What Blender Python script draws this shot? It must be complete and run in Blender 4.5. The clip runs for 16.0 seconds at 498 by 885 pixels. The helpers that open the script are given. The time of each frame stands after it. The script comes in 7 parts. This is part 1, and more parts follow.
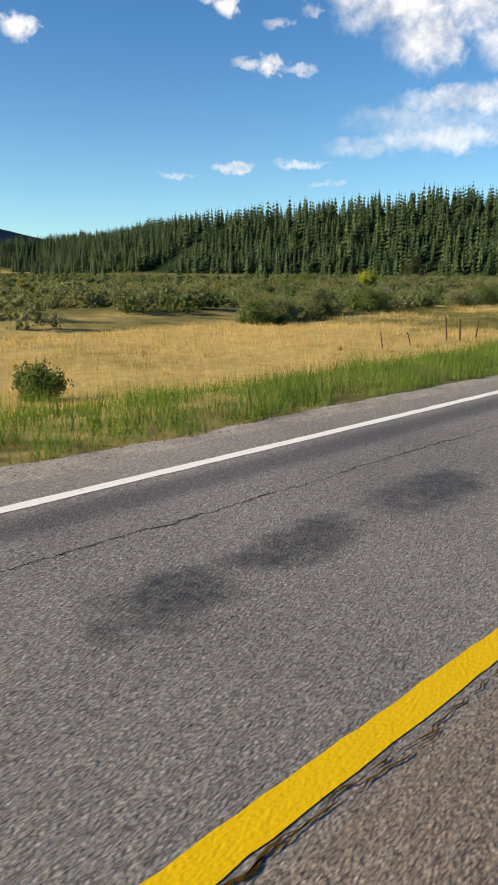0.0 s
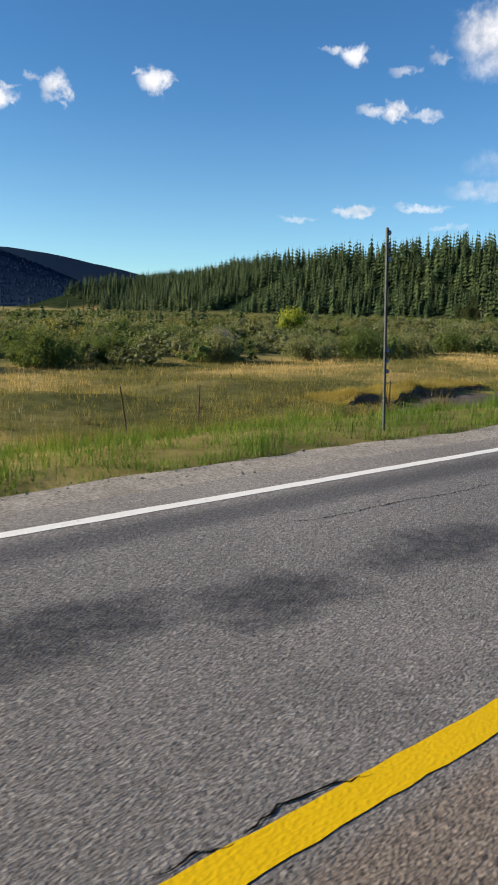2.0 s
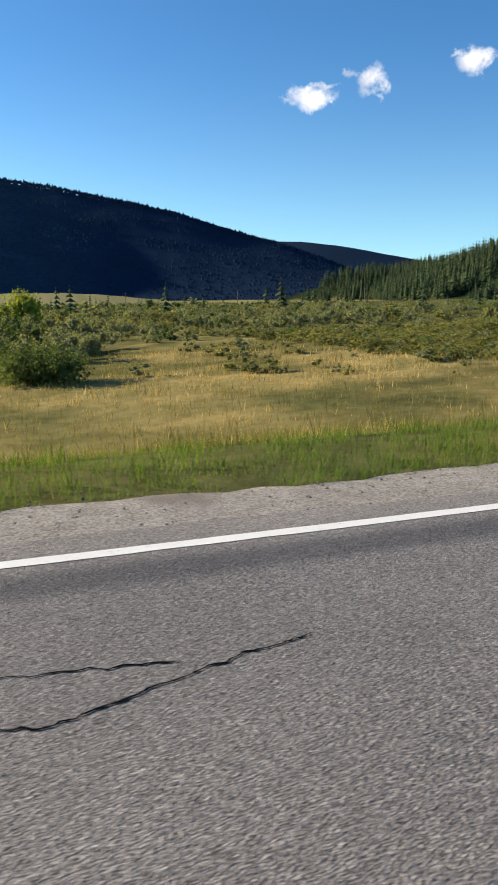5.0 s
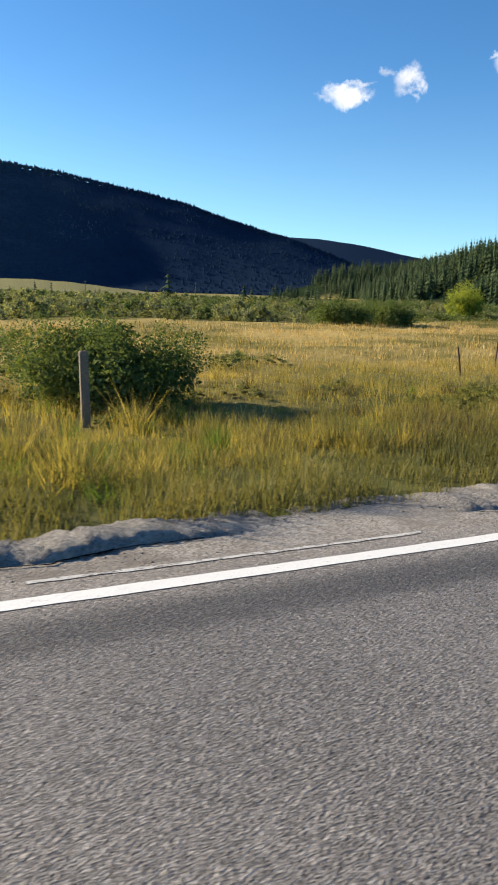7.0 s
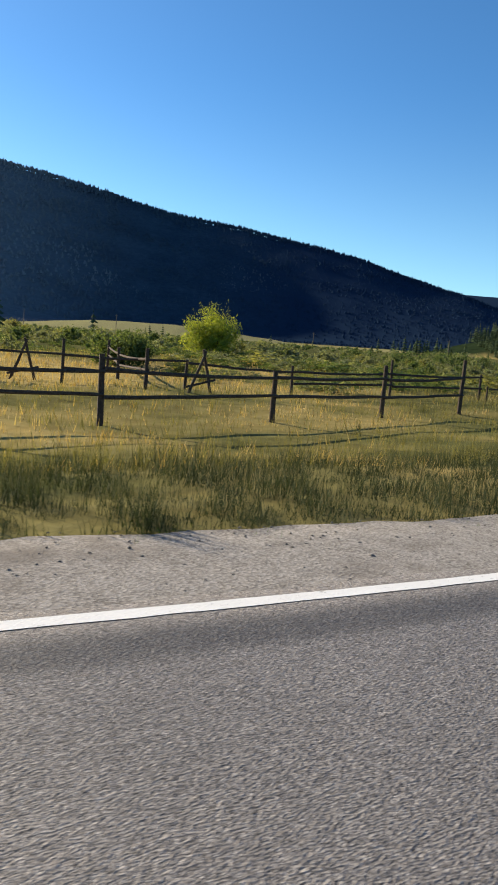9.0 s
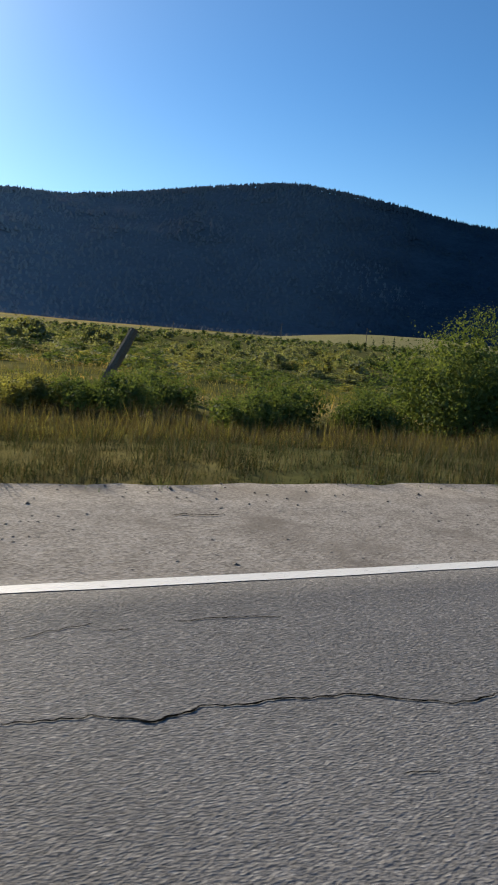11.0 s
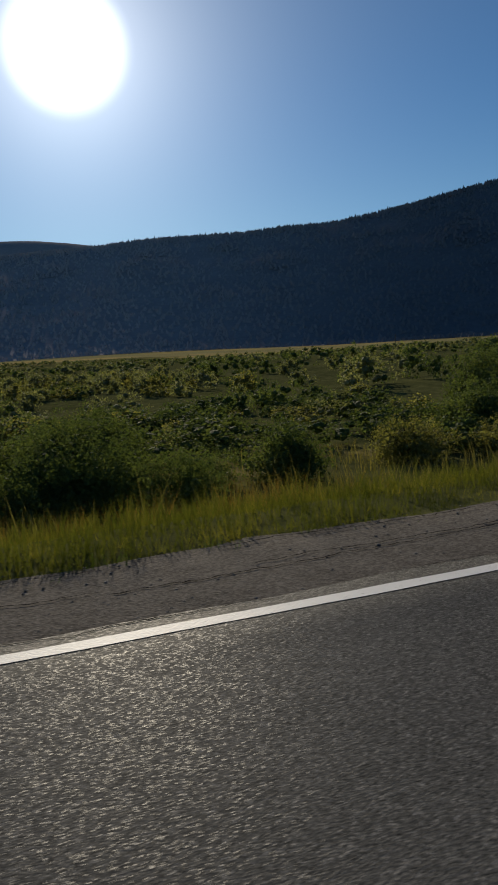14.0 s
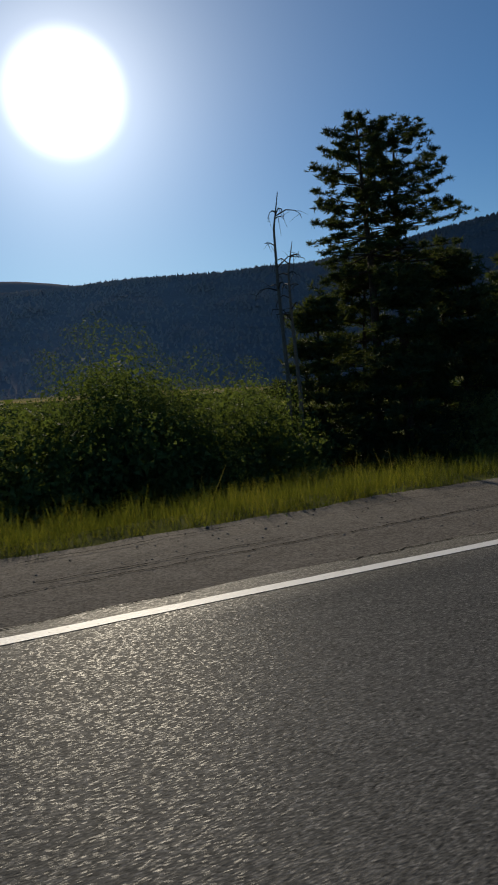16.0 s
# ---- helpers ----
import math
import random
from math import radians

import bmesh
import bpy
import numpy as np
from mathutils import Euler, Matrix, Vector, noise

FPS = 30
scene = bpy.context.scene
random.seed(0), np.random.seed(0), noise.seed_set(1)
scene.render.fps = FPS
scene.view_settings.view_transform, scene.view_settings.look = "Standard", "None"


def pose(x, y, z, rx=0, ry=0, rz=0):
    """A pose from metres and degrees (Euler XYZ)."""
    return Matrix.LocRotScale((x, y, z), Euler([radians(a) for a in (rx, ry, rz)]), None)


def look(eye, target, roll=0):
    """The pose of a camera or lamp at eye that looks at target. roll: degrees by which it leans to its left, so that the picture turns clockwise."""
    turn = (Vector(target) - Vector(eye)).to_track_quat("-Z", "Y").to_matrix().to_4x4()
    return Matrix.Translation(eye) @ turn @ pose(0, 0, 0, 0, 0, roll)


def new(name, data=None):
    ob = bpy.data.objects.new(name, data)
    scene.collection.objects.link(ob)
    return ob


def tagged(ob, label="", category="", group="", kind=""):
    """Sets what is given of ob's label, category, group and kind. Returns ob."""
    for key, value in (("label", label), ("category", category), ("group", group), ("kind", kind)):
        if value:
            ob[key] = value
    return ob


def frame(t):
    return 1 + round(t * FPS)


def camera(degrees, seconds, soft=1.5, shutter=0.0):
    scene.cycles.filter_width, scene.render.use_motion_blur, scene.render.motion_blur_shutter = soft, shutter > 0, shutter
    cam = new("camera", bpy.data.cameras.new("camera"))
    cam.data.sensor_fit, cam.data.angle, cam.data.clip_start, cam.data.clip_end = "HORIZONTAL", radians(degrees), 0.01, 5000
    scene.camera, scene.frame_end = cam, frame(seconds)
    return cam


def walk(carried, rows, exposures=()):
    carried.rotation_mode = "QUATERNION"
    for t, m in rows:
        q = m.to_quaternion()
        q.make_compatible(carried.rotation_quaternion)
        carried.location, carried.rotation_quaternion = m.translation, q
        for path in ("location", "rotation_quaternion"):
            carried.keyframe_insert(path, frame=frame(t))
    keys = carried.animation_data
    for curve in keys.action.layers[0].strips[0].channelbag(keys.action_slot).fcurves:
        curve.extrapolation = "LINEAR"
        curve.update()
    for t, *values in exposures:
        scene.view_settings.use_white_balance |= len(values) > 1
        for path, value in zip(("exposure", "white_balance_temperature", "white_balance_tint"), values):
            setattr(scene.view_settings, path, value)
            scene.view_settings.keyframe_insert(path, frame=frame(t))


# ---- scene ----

# ---- camera and its drive ----
cam = camera(36.45, 16.0, soft=1.85, shutter=0.022)
# seconds, x, y, z, bearing, tilt, lean
DRIVE = [
    (0.00, 0.00, -4.88, 1.70, 43.56, -12.74, 0.52),
    (0.50, 12.08, -4.88, 1.67, 44.21, -11.19, 2.63),
    (1.00, 24.27, -4.74, 1.65, 46.19, -11.29, 2.90),
    (1.50, 36.57, -4.36, 1.63, 48.45, -10.97, 3.00),
    (2.00, 48.99, -3.90, 1.60, 52.00, -9.90, 1.62),
    (2.50, 61.54, -3.39, 1.62, 61.10, -9.99, -3.14),
    (3.00, 74.16, -2.70, 1.64, 64.53, -10.59, -0.76),
    (3.50, 86.82, -1.86, 1.66, 70.56, -9.81, -0.07),
    (4.00, 99.51, -0.94, 1.68, 73.83, -10.43, -0.83),
    (4.20, 104.58, -0.47, 1.68, 75.40, -10.86, -0.96),
    (4.70, 117.15, 0.76, 1.69, 75.21, -10.88, -0.53),
    (5.20, 129.57, 2.10, 1.69, 74.59, -10.92, 0.46),
    (5.75, 143.04, 3.79, 1.71, 74.28, -10.97, 1.57),
    (6.30, 156.25, 6.06, 1.71, 75.27, -11.00, 2.09),
    (6.50, 161.00, 7.04, 1.71, 75.74, -10.97, 1.66),
    (7.00, 172.77, 9.79, 1.72, 76.33, -11.25, 2.36),
    (7.50, 184.47, 12.64, 1.72, 79.74, -7.61, 1.97),
    (8.00, 195.97, 16.08, 1.73, 79.58, -8.28, 4.50),
    (8.20, 200.51, 17.65, 1.72, 80.89, -7.75, 4.86),
    (8.70, 211.72, 22.14, 1.71, 85.99, -7.89, 4.81),
    (9.20, 222.65, 27.47, 1.69, 92.84, -8.21, 4.71),
    (9.75, 234.22, 34.34, 1.67, 100.71, -8.57, 4.59),
    (10.30, 245.19, 42.24, 1.66, 107.06, -8.74, 4.54),
    (10.50, 249.02, 45.34, 1.65, 108.34, -8.49, 5.59),
    (11.00, 258.16, 53.60, 1.64, 113.00, -8.57, 4.61),
    (11.50, 266.63, 62.59, 1.63, 119.20, -8.45, 3.19),
    (12.00, 274.48, 72.11, 1.61, 122.71, -7.98, 2.29),
    (12.50, 281.70, 82.12, 1.62, 127.94, -8.38, 0.62),
    (13.00, 288.37, 92.55, 1.62, 129.24, -8.57, 1.22),
    (13.50, 294.48, 103.36, 1.63, 132.88, -7.86, 0.01),
    (14.00, 299.92, 114.56, 1.63, 136.79, -7.35, -3.64),
    (14.50, 304.91, 125.93, 1.61, 137.35, -6.96, -3.43),
    (15.00, 309.38, 137.46, 1.58, 137.64, -6.37, -2.47),
    (15.50, 313.41, 149.08, 1.56, 137.88, -4.99, -2.87),
    (15.80, 315.73, 156.05, 1.54, 136.49, -4.87, -2.25),
    (16.00, 317.26, 160.69, 1.53, 136.35, -4.51, -3.78),
]


def aim(x, y, z, bearing, tilt, lean):
    b, e = radians(bearing), radians(tilt)
    to = (x + math.cos(b) * math.cos(e), y + math.sin(b) * math.cos(e), z + math.sin(e))
    return look((x, y, z), to, lean)


EXPOSURES = [(0.0, 0.95, 7000, 10), (1.0, 0.93, 6900, 10), (2.5, 0.88, 6700, 10), (3.0, 1.0, 6700, 10), (3.5, 0.99, 6700, 10), (4.2, 1.0, 6700, 10), (7.0, 1.16, 6700, 10), (8.2, 1.08, 6700, 10), (10.5, 0.82, 6600, 10),
             (11.5, 0.42, 6500, 10), (12.0, 0.24, 6500, 10), (12.5, -0.06, 6500, 10), (13.5, -0.34, 6500, 10), (14.0, -0.52, 6500, 10), (15.0, -0.5, 6500, 10), (16.0, -0.43, 6500, 10)]
walk(cam, [(r[0], aim(*r[1:])) for r in DRIVE], EXPOSURES)

# ---- sun and sky ----
SUN_BEARING, SUN_HEIGHT = 148.0, 20.5
SUN_POWER, SKY_POWER = 5.0, 0.075


def sun_way():
    b, e = radians(SUN_BEARING), radians(SUN_HEIGHT)
    return Vector((math.cos(b) * math.cos(e), math.sin(b) * math.cos(e), math.sin(e)))


sun_data = bpy.data.lights.new("sun", "SUN")
sun_data.energy, sun_data.angle, sun_data.color = SUN_POWER, radians(0.55), (1.0, 0.87, 0.66)
sun = new("sun", sun_data)
sun.matrix_world = look((0, 0, 300), Vector((0, 0, 300)) - sun_way())


class Nodes:
    """Small builder for node trees."""

    def __init__(self, tree):
        self.t, self.n, self.l = tree, tree.nodes, tree.links
        self.n.clear()

    def add(self, kind, operation="", feature="", blend="", named=""):
        node = self.n.new(kind)
        if operation:
            node.operation = operation
        if feature:
            node.feature = feature
        if blend:
            node.data_type, node.blend_type = "RGBA", blend
        if named:
            node.attribute_name = named
        return node

    def put(self, socket, value):
        if isinstance(value, bpy.types.NodeSocket):
            self.l.new(value, socket)
        else:
            socket.default_value = value

    def math(self, op, a, b=0.0, c=0.0, clamp=False):
        node = self.add("ShaderNodeMath", operation=op)
        node.use_clamp = clamp
        self.put(node.inputs[0], a), self.put(node.inputs[1], b)
        if len(node.inputs) > 2:
            self.put(node.inputs[2], c)
        return node.outputs[0]

    def noise(self, vec, scale, detail=3.0, rough=0.55, distort=0.0):
        node = self.add("ShaderNodeTexNoise")
        if vec is not None:
            self.put(node.inputs["Vector"], vec)
        node.inputs["Scale"].default_value, node.inputs["Detail"].default_value = scale, detail
        node.inputs["Roughness"].default_value, node.inputs["Distortion"].default_value = rough, distort
        return node.outputs["Fac"]

    def voronoi(self, vec, scale, out="Distance", feature="F1"):
        node = self.add("ShaderNodeTexVoronoi", feature=feature)
        self.put(node.inputs["Vector"], vec)
        node.inputs["Scale"].default_value = scale
        return node.outputs[out]

    def ramp(self, fac, stops):
        node = self.add("ShaderNodeValToRGB")
        self.put(node.inputs[0], fac)
        els = node.color_ramp.elements
        while len(els) < len(stops):
            els.new(0.5)
        for el, (p, c) in zip(els, stops):
            el.position, el.color = p, (*c, 1) if len(c) == 3 else c
        return node.outputs[0]

    def span(self, v, a, b, lo=0.0, hi=1.0, smooth=True):
        node = self.add("ShaderNodeMapRange")
        node.interpolation_type = "SMOOTHSTEP" if smooth else "LINEAR"
        for s, x in zip(node.inputs[:5], (v, a, b, lo, hi)):
            self.put(s, x)
        return node.outputs[0]

    def mix(self, fac, a, b, blend="MIX"):
        node = self.add("ShaderNodeMix", blend=blend)
        self.put(node.inputs[0], fac)
        self.put(node.inputs[6], a if isinstance(a, bpy.types.NodeSocket) else (*a, 1))
        self.put(node.inputs[7], b if isinstance(b, bpy.types.NodeSocket) else (*b, 1))
        return node.outputs[2]

    def bump(self, height, strength, distance):
        node = self.add("ShaderNodeBump")
        node.inputs["Strength"].default_value, node.inputs["Distance"].default_value = strength, distance
        self.put(node.inputs["Height"], height)
        return node.outputs[0]

    def attr(self, name, out="Fac"):
        return self.add("ShaderNodeAttribute", named=name).outputs[out]

    def place(self):
        return self.add("ShaderNodeTexCoord").outputs["Object"]

    def where(self):
        return self.add("ShaderNodeNewGeometry").outputs["Position"]

    def island(self):
        return self.add("ShaderNodeNewGeometry").outputs["Random Per Island"]


# small fair-weather clouds: bearing, height, half width, half height (degrees), thickness
CLOUDS = [(59.3, 15.4, 1.35, 1.0, 1.0), (60.6, 15.9, 0.7, 0.35, 0.6), (66.3, 14.5, 1.2, 1.15, 1.0), (67.8, 15.0, 0.8, 0.4, 0.6), (70.4, 13.6, 1.85, 0.8, 1.0), (69.6, 14.3, 0.9, 0.3, 0.7), (72.0, 13.4, 0.9, 0.3, 0.45),
          (42.2, 13.8, 1.1, 0.75, 1.0), (44.0, 13.9, 1.3, 0.4, 0.7), (40.3, 13.6, 1.3, 0.35, 0.5), (45.2, 17.4, 0.95, 0.7, 0.85), (46.6, 17.7, 0.8, 0.4, 0.6), (41.8, 16.2, 1.3, 0.4, 0.55), (39.8, 17.0, 0.9, 0.45, 0.5),
          (33.2, 17.6, 5.2, 2.9, 1.0), (36.2, 18.2, 3.0, 2.0, 1.0), (31.4, 15.4, 3.6, 2.5, 1.0), (27.0, 18.0, 7.0, 3.4, 1.0), (24.0, 15.2, 5.5, 2.8, 1.0),
          (28.4, 11.4, 5.4, 1.1, 0.8), (33.0, 10.6, 3.4, 0.7, 0.45), (29.4, 9.1, 6.5, 1.1, 0.7), (35.2, 8.6, 3.6, 0.7, 0.4), (30.5, 10.2, 7.0, 1.6, 0.35), (44.6, 7.2, 2.1, 0.42, 0.9), (40.2, 7.5, 2.4, 0.35, 0.6), (48.9, 6.7, 1.6, 0.28, 0.45), (38.6, 6.2, 1.0, 0.3, 0.35), (37.2, 6.1, 0.8, 0.3, 0.3)]


def make_world():
    world = bpy.data.worlds.new("sky")
    world.use_nodes = True
    scene.world = world
    g = Nodes(world.node_tree)
    sky = g.add("ShaderNodeTexSky")
    sky.sky_type, sky.sun_disc = "NISHITA", False
    sky.sun_elevation, sky.sun_rotation = radians(SUN_HEIGHT), radians(90 - SUN_BEARING)
    sky.altitude, sky.air_density, sky.dust_density, sky.ozone_density = 2700.0, 1.0, 0.6, 1.6
    way = g.add("ShaderNodeTexCoord").outputs["Generated"]
    sep = g.add("ShaderNodeSeparateXYZ")
    g.put(sep.inputs[0], way)
    az = g.math("MULTIPLY", g.math("ARCTAN2", sep.outputs[1], sep.outputs[0]), 180 / math.pi)
    el = g.math("MULTIPLY", g.math("ARCSINE", sep.outputs[2]), 180 / math.pi)
    comb = g.add("ShaderNodeCombineXYZ")
    g.put(comb.inputs[0], az), g.put(comb.inputs[1], el)
    rag = g.math("SUBTRACT", g.noise(comb.outputs[0], 0.36, 4.0, 0.5, 0.3), 0.5)
    fine = g.math("SUBTRACT", g.noise(comb.outputs[0], 1.5, 5.0, 0.55, 0.4), 0.5)
    shift = g.add("ShaderNodeVectorMath", operation="ADD")
    g.put(shift.inputs[0], comb.outputs[0])
    shift.inputs[1].default_value = (31.0, 17.0, 5.0)
    bend = g.math("SUBTRACT", g.noise(shift.outputs[0], 0.55, 4.0, 0.6), 0.5)
    curl = g.math("SUBTRACT", g.noise(shift.outputs[0], 1.1, 4.0, 0.6), 0.5)
    az2 = g.math("ADD", az, g.math("ADD", g.math("MULTIPLY", bend, 2.6), g.math("MULTIPLY", fine, 1.2)))
    el2 = g.math("ADD", el, g.math("ADD", g.math("MULTIPLY", curl, 1.5), g.math("MULTIPLY", rag, 0.8)))
    total = 0.0
    for a0, e0, wa, we, dense in CLOUDS:
        dx = g.math("DIVIDE", g.math("SUBTRACT", az2, a0), wa)
        dy = g.math("DIVIDE", g.math("SUBTRACT", el2, e0), we)
        far = g.math("ADD", g.math("MULTIPLY", dx, dx), g.math("MULTIPLY", dy, dy))
        v = g.math("ADD", g.math("SUBTRACT", 0.75, far), g.math("ADD", g.math("MULTIPLY", rag, 1.3), g.math("MULTIPLY", fine, 0.9)))
        total = g.math("MAXIMUM", total, g.math("MULTIPLY", g.span(v, -0.35, 1.25), dense))
    shade = g.span(g.math("ADD", g.math("MULTIPLY", rag, 2.0), fine), -0.6, 0.7, 6.0, 9.0)
    white = g.add("ShaderNodeVectorMath", operation="SCALE")
    white.inputs[0].default_value = (0.98, 0.98, 1.0)
    g.put(white.inputs[3], shade)
    tint = g.mix(g.span(el, 4.0, 19.0), (0.73, 1.05, 1.17), (0.45, 0.91, 1.21))
    deep = g.mix(1.0, sky.outputs[0], tint, "MULTIPLY")
    skyc = g.mix(total, deep, white.outputs[0])
    # the bright ring of light round the sun
    dot = g.add("ShaderNodeVectorMath", operation="DOT_PRODUCT")
    g.put(dot.inputs[0], way)
    dot.inputs[1].default_value = sun_way()
    ang = g.math("MULTIPLY", g.math("ARCCOSINE", g.math("MINIMUM", dot.outputs["Value"], 0.999999)), 180 / math.pi)
    core = g.span(ang, 4.7, 1.4, 0.0, 32.0)
    halo = g.math("MULTIPLY", g.math("EXPONENT", g.math("MULTIPLY", ang, -1 / 5.0)), 20.0)
    wide = g.math("MULTIPLY", g.math("EXPONENT", g.math("MULTIPLY", ang, -1 / 14.0)), 3.4)
    glow = g.add("ShaderNodeVectorMath", operation="SCALE")
    glow.inputs[0].default_value = (1.0, 0.985, 0.96)
    g.put(glow.inputs[3], g.math("ADD", core, g.math("ADD", halo, wide)))
    both = g.add("ShaderNodeVectorMath", operation="ADD")
    g.put(both.inputs[0], skyc), g.put(both.inputs[1], glow.outputs[0])
    bg = g.add("ShaderNodeBackground")
    g.put(bg.inputs[0], both.outputs[0])
    bg.inputs[1].default_value = SKY_POWER
    g.put(g.add("ShaderNodeOutputWorld").inputs[0], bg.outputs[0])


make_world()


# ---- materials ----
def material(name, make, rough=0.8, spec=0.3, metal=0.0, through_light=0.0):
    """make(g) gives (colour, normal or None, roughness or None)."""
    mat = bpy.data.materials.new(name)
    mat.use_nodes = True
    g = Nodes(mat.node_tree)
    col, nrm, rgh, *gloss = make(g)
    b = g.add("ShaderNodeBsdfPrincipled")
    g.put(b.inputs["Base Color"], col if isinstance(col, bpy.types.NodeSocket) else (*col, 1))
    b.inputs["Metallic"].default_value, b.inputs["Specular IOR Level"].default_value = metal, spec
    g.put(b.inputs["Roughness"], rough if rgh is None else rgh)
    if gloss:
        g.put(b.inputs["Specular IOR Level"], gloss[0])
    if nrm is not None:
        g.put(b.inputs["Normal"], nrm)
    surf = b.outputs[0]
    if through_light:
        tr = g.add("ShaderNodeBsdfTranslucent")
        warm = g.mix(1.0, col, (1.0, 0.95, 0.45), "MULTIPLY")
        lift = g.mix(1.0, warm, (1.7, 1.7, 1.7), "MULTIPLY")
        g.put(tr.inputs[0], lift)
        m = g.add("ShaderNodeMixShader")
        m.inputs[0].default_value = through_light
        g.put(m.inputs[1], surf), g.put(m.inputs[2], tr.outputs[0])
        surf = m.outputs[0]
    g.put(g.add("ShaderNodeOutputMaterial").inputs[0], surf)
    return mat


def leafy(name, dark, mid, light, glow=0.3, spec=0.1, rough=0.7, size=0.5):
    def make(g):
        p = g.where()
        big, fine = g.noise(p, size, 3.0, 0.6), g.noise(p, 9.0, 3.0, 0.65)
        f = g.math("ADD", g.math("MULTIPLY_ADD", g.island(), 0.3, 0.1), g.math("MULTIPLY", g.math("SUBTRACT", big, 0.38), 1.3))
        f = g.math("ADD", f, g.math("MULTIPLY", g.math("SUBTRACT", fine, 0.4), 0.7))
        return g.ramp(f, [(0.0, dark), (0.5, mid), (1.0, light)]), g.bump(fine, 0.6, 0.12), None
    return material(name, make, rough, spec, 0.0, glow)


# dark oil spots in the lane: along, across, half length, half width
SPOTS = [(2.4, -2.05, 0.5, 0.35), (3.6, -1.95, 0.6, 0.3), (5.2, -1.9, 0.7, 0.35), (13.7, -1.95, 0.9, 0.4), (15.7, -1.95, 0.7, 0.35), (18.2, -2.0, 1.0, 0.4), (25.7, -2.05, 0.7, 0.35), (29.2, -2.05, 1.0, 0.35), (38.8, -1.8, 0.7, 0.35), (40.5, -1.76, 0.7, 0.3),
         (42.4, -1.78, 0.7, 0.3), (50.3, -1.75, 0.8, 0.4), (51.6, -2.0, 0.6, 0.35), (53.2, -1.9, 0.9, 0.35), (64.5, -1.9, 1.0, 0.4), (74.9, -2.0, 0.8, 0.35), (77.4, -1.9, 0.7, 0.4), (88.4, -1.5, 0.6, 0.4), (89.8, -1.55, 0.5, 0.35), (100.9, -1.85, 0.6, 0.5), (102.0, -2.0, 0.7, 0.45)]


def make_asphalt(g):
    p = g.place()
    uv = g.add("ShaderNodeSeparateXYZ")
    g.put(uv.inputs[0], g.attr("road", "Vector"))
    along, lat = uv.outputs[0], uv.outputs[1]
    chips = g.voronoi(p, 128.0, "Color")
    sep = g.add("ShaderNodeSeparateColor")
    g.put(sep.inputs[0], chips)
    large = g.add("ShaderNodeSeparateColor")
    g.put(large.inputs[0], g.voronoi(p, 74.0, "Color"))
    tone = g.math("ADD", g.math("MULTIPLY", sep.outputs[0], 0.5), g.math("ADD", g.math("MULTIPLY", large.outputs[1], 0.3), g.math("MULTIPLY", g.noise(p, 34.0, 4.0, 0.75), 0.42)))
    patch = g.noise(p, 0.35, 3.0)
    # coarse pale seal in the first stretch, finer dark mix further on
    later = g.span(along, 282.0, 315.0)
    col = g.ramp(tone, [(0.25, (0.042, 0.039, 0.038)), (0.52, (0.136, 0.127, 0.123)), (0.78, (0.222, 0.209, 0.2)), (0.97, (0.37, 0.352, 0.335))])
    col = g.mix(g.span(along, 235.0, 265.0), col, g.ramp(tone, [(0.25, (0.09, 0.09, 0.092)), (0.52, (0.15, 0.15, 0.152)), (0.8, (0.205, 0.203, 0.204)), (0.97, (0.36, 0.355, 0.35))]))
    dark = g.ramp(tone, [(0.25, (0.036, 0.036, 0.034)), (0.55, (0.09, 0.089, 0.084)), (0.82, (0.148, 0.144, 0.135)), (0.97, (0.3, 0.29, 0.27))])
    col = g.mix(later, col, dark)
    col = g.mix(1.0, col, g.ramp(patch, [(0.3, (0.82, 0.81, 0.8)), (0.7, (1.12, 1.1, 1.08))]), "MULTIPLY")
    # browner, rougher mix along the middle seam, and a dark patchy band beside the centre line
    seam = g.math("MULTIPLY", g.span(lat, -3.56, -3.72), g.span(along, 125.0, 100.0, 0.0, 0.85))
    col = g.mix(seam, col, g.mix(1.0, col, (1.08, 0.93, 0.78), "MULTIPLY"))
    worn = g.math("MULTIPLY", g.span(g.math("ABSOLUTE", g.math("ADD", lat, 3.12)), 0.42, 0.1), g.span(g.noise(p, 2.1, 5.0, 0.7), 0.42, 0.62))
    worn = g.math("MULTIPLY", worn, g.math("MULTIPLY", g.span(along, 46.0, 58.0), g.span(along, 125.0, 110.0, 0.0, 0.6)))
    col = g.mix(worn, col, (0.03, 0.028, 0.028))
    # oil spots along the middle of the lane and a dark band at the edge line
    oil = 0.0
    rag = g.math("MULTIPLY", g.math("SUBTRACT", g.noise(p, 1.5, 6.0, 0.68), 0.5), 4.2)
    for s0, l0, ws, wl in SPOTS:
        dx = g.math("DIVIDE", g.math("SUBTRACT", along, s0), ws)
        dy = g.math("DIVIDE", g.math("SUBTRACT", lat, l0), wl)
        far = g.math("ADD", g.math("ADD", g.math("MULTIPLY", dx, dx), g.math("MULTIPLY", dy, dy)), rag)
        oil = g.math("MAXIMUM", oil, g.span(far, 1.5, 0.1))
    band = g.math("MULTIPLY", g.span(g.math("ABSOLUTE", g.math("ADD", lat, 0.42)), 0.32, 0.08), g.span(along, 225.0, 262.0, 0.55, 0.12))
    dim = g.math("MAXIMUM", g.math("MULTIPLY", oil, g.span(g.noise(p, 11.0, 4.0, 0.65), 0.3, 0.65, 1.0, 0.55)), band)
    col = g.mix(dim, col, (0.035, 0.034, 0.036))
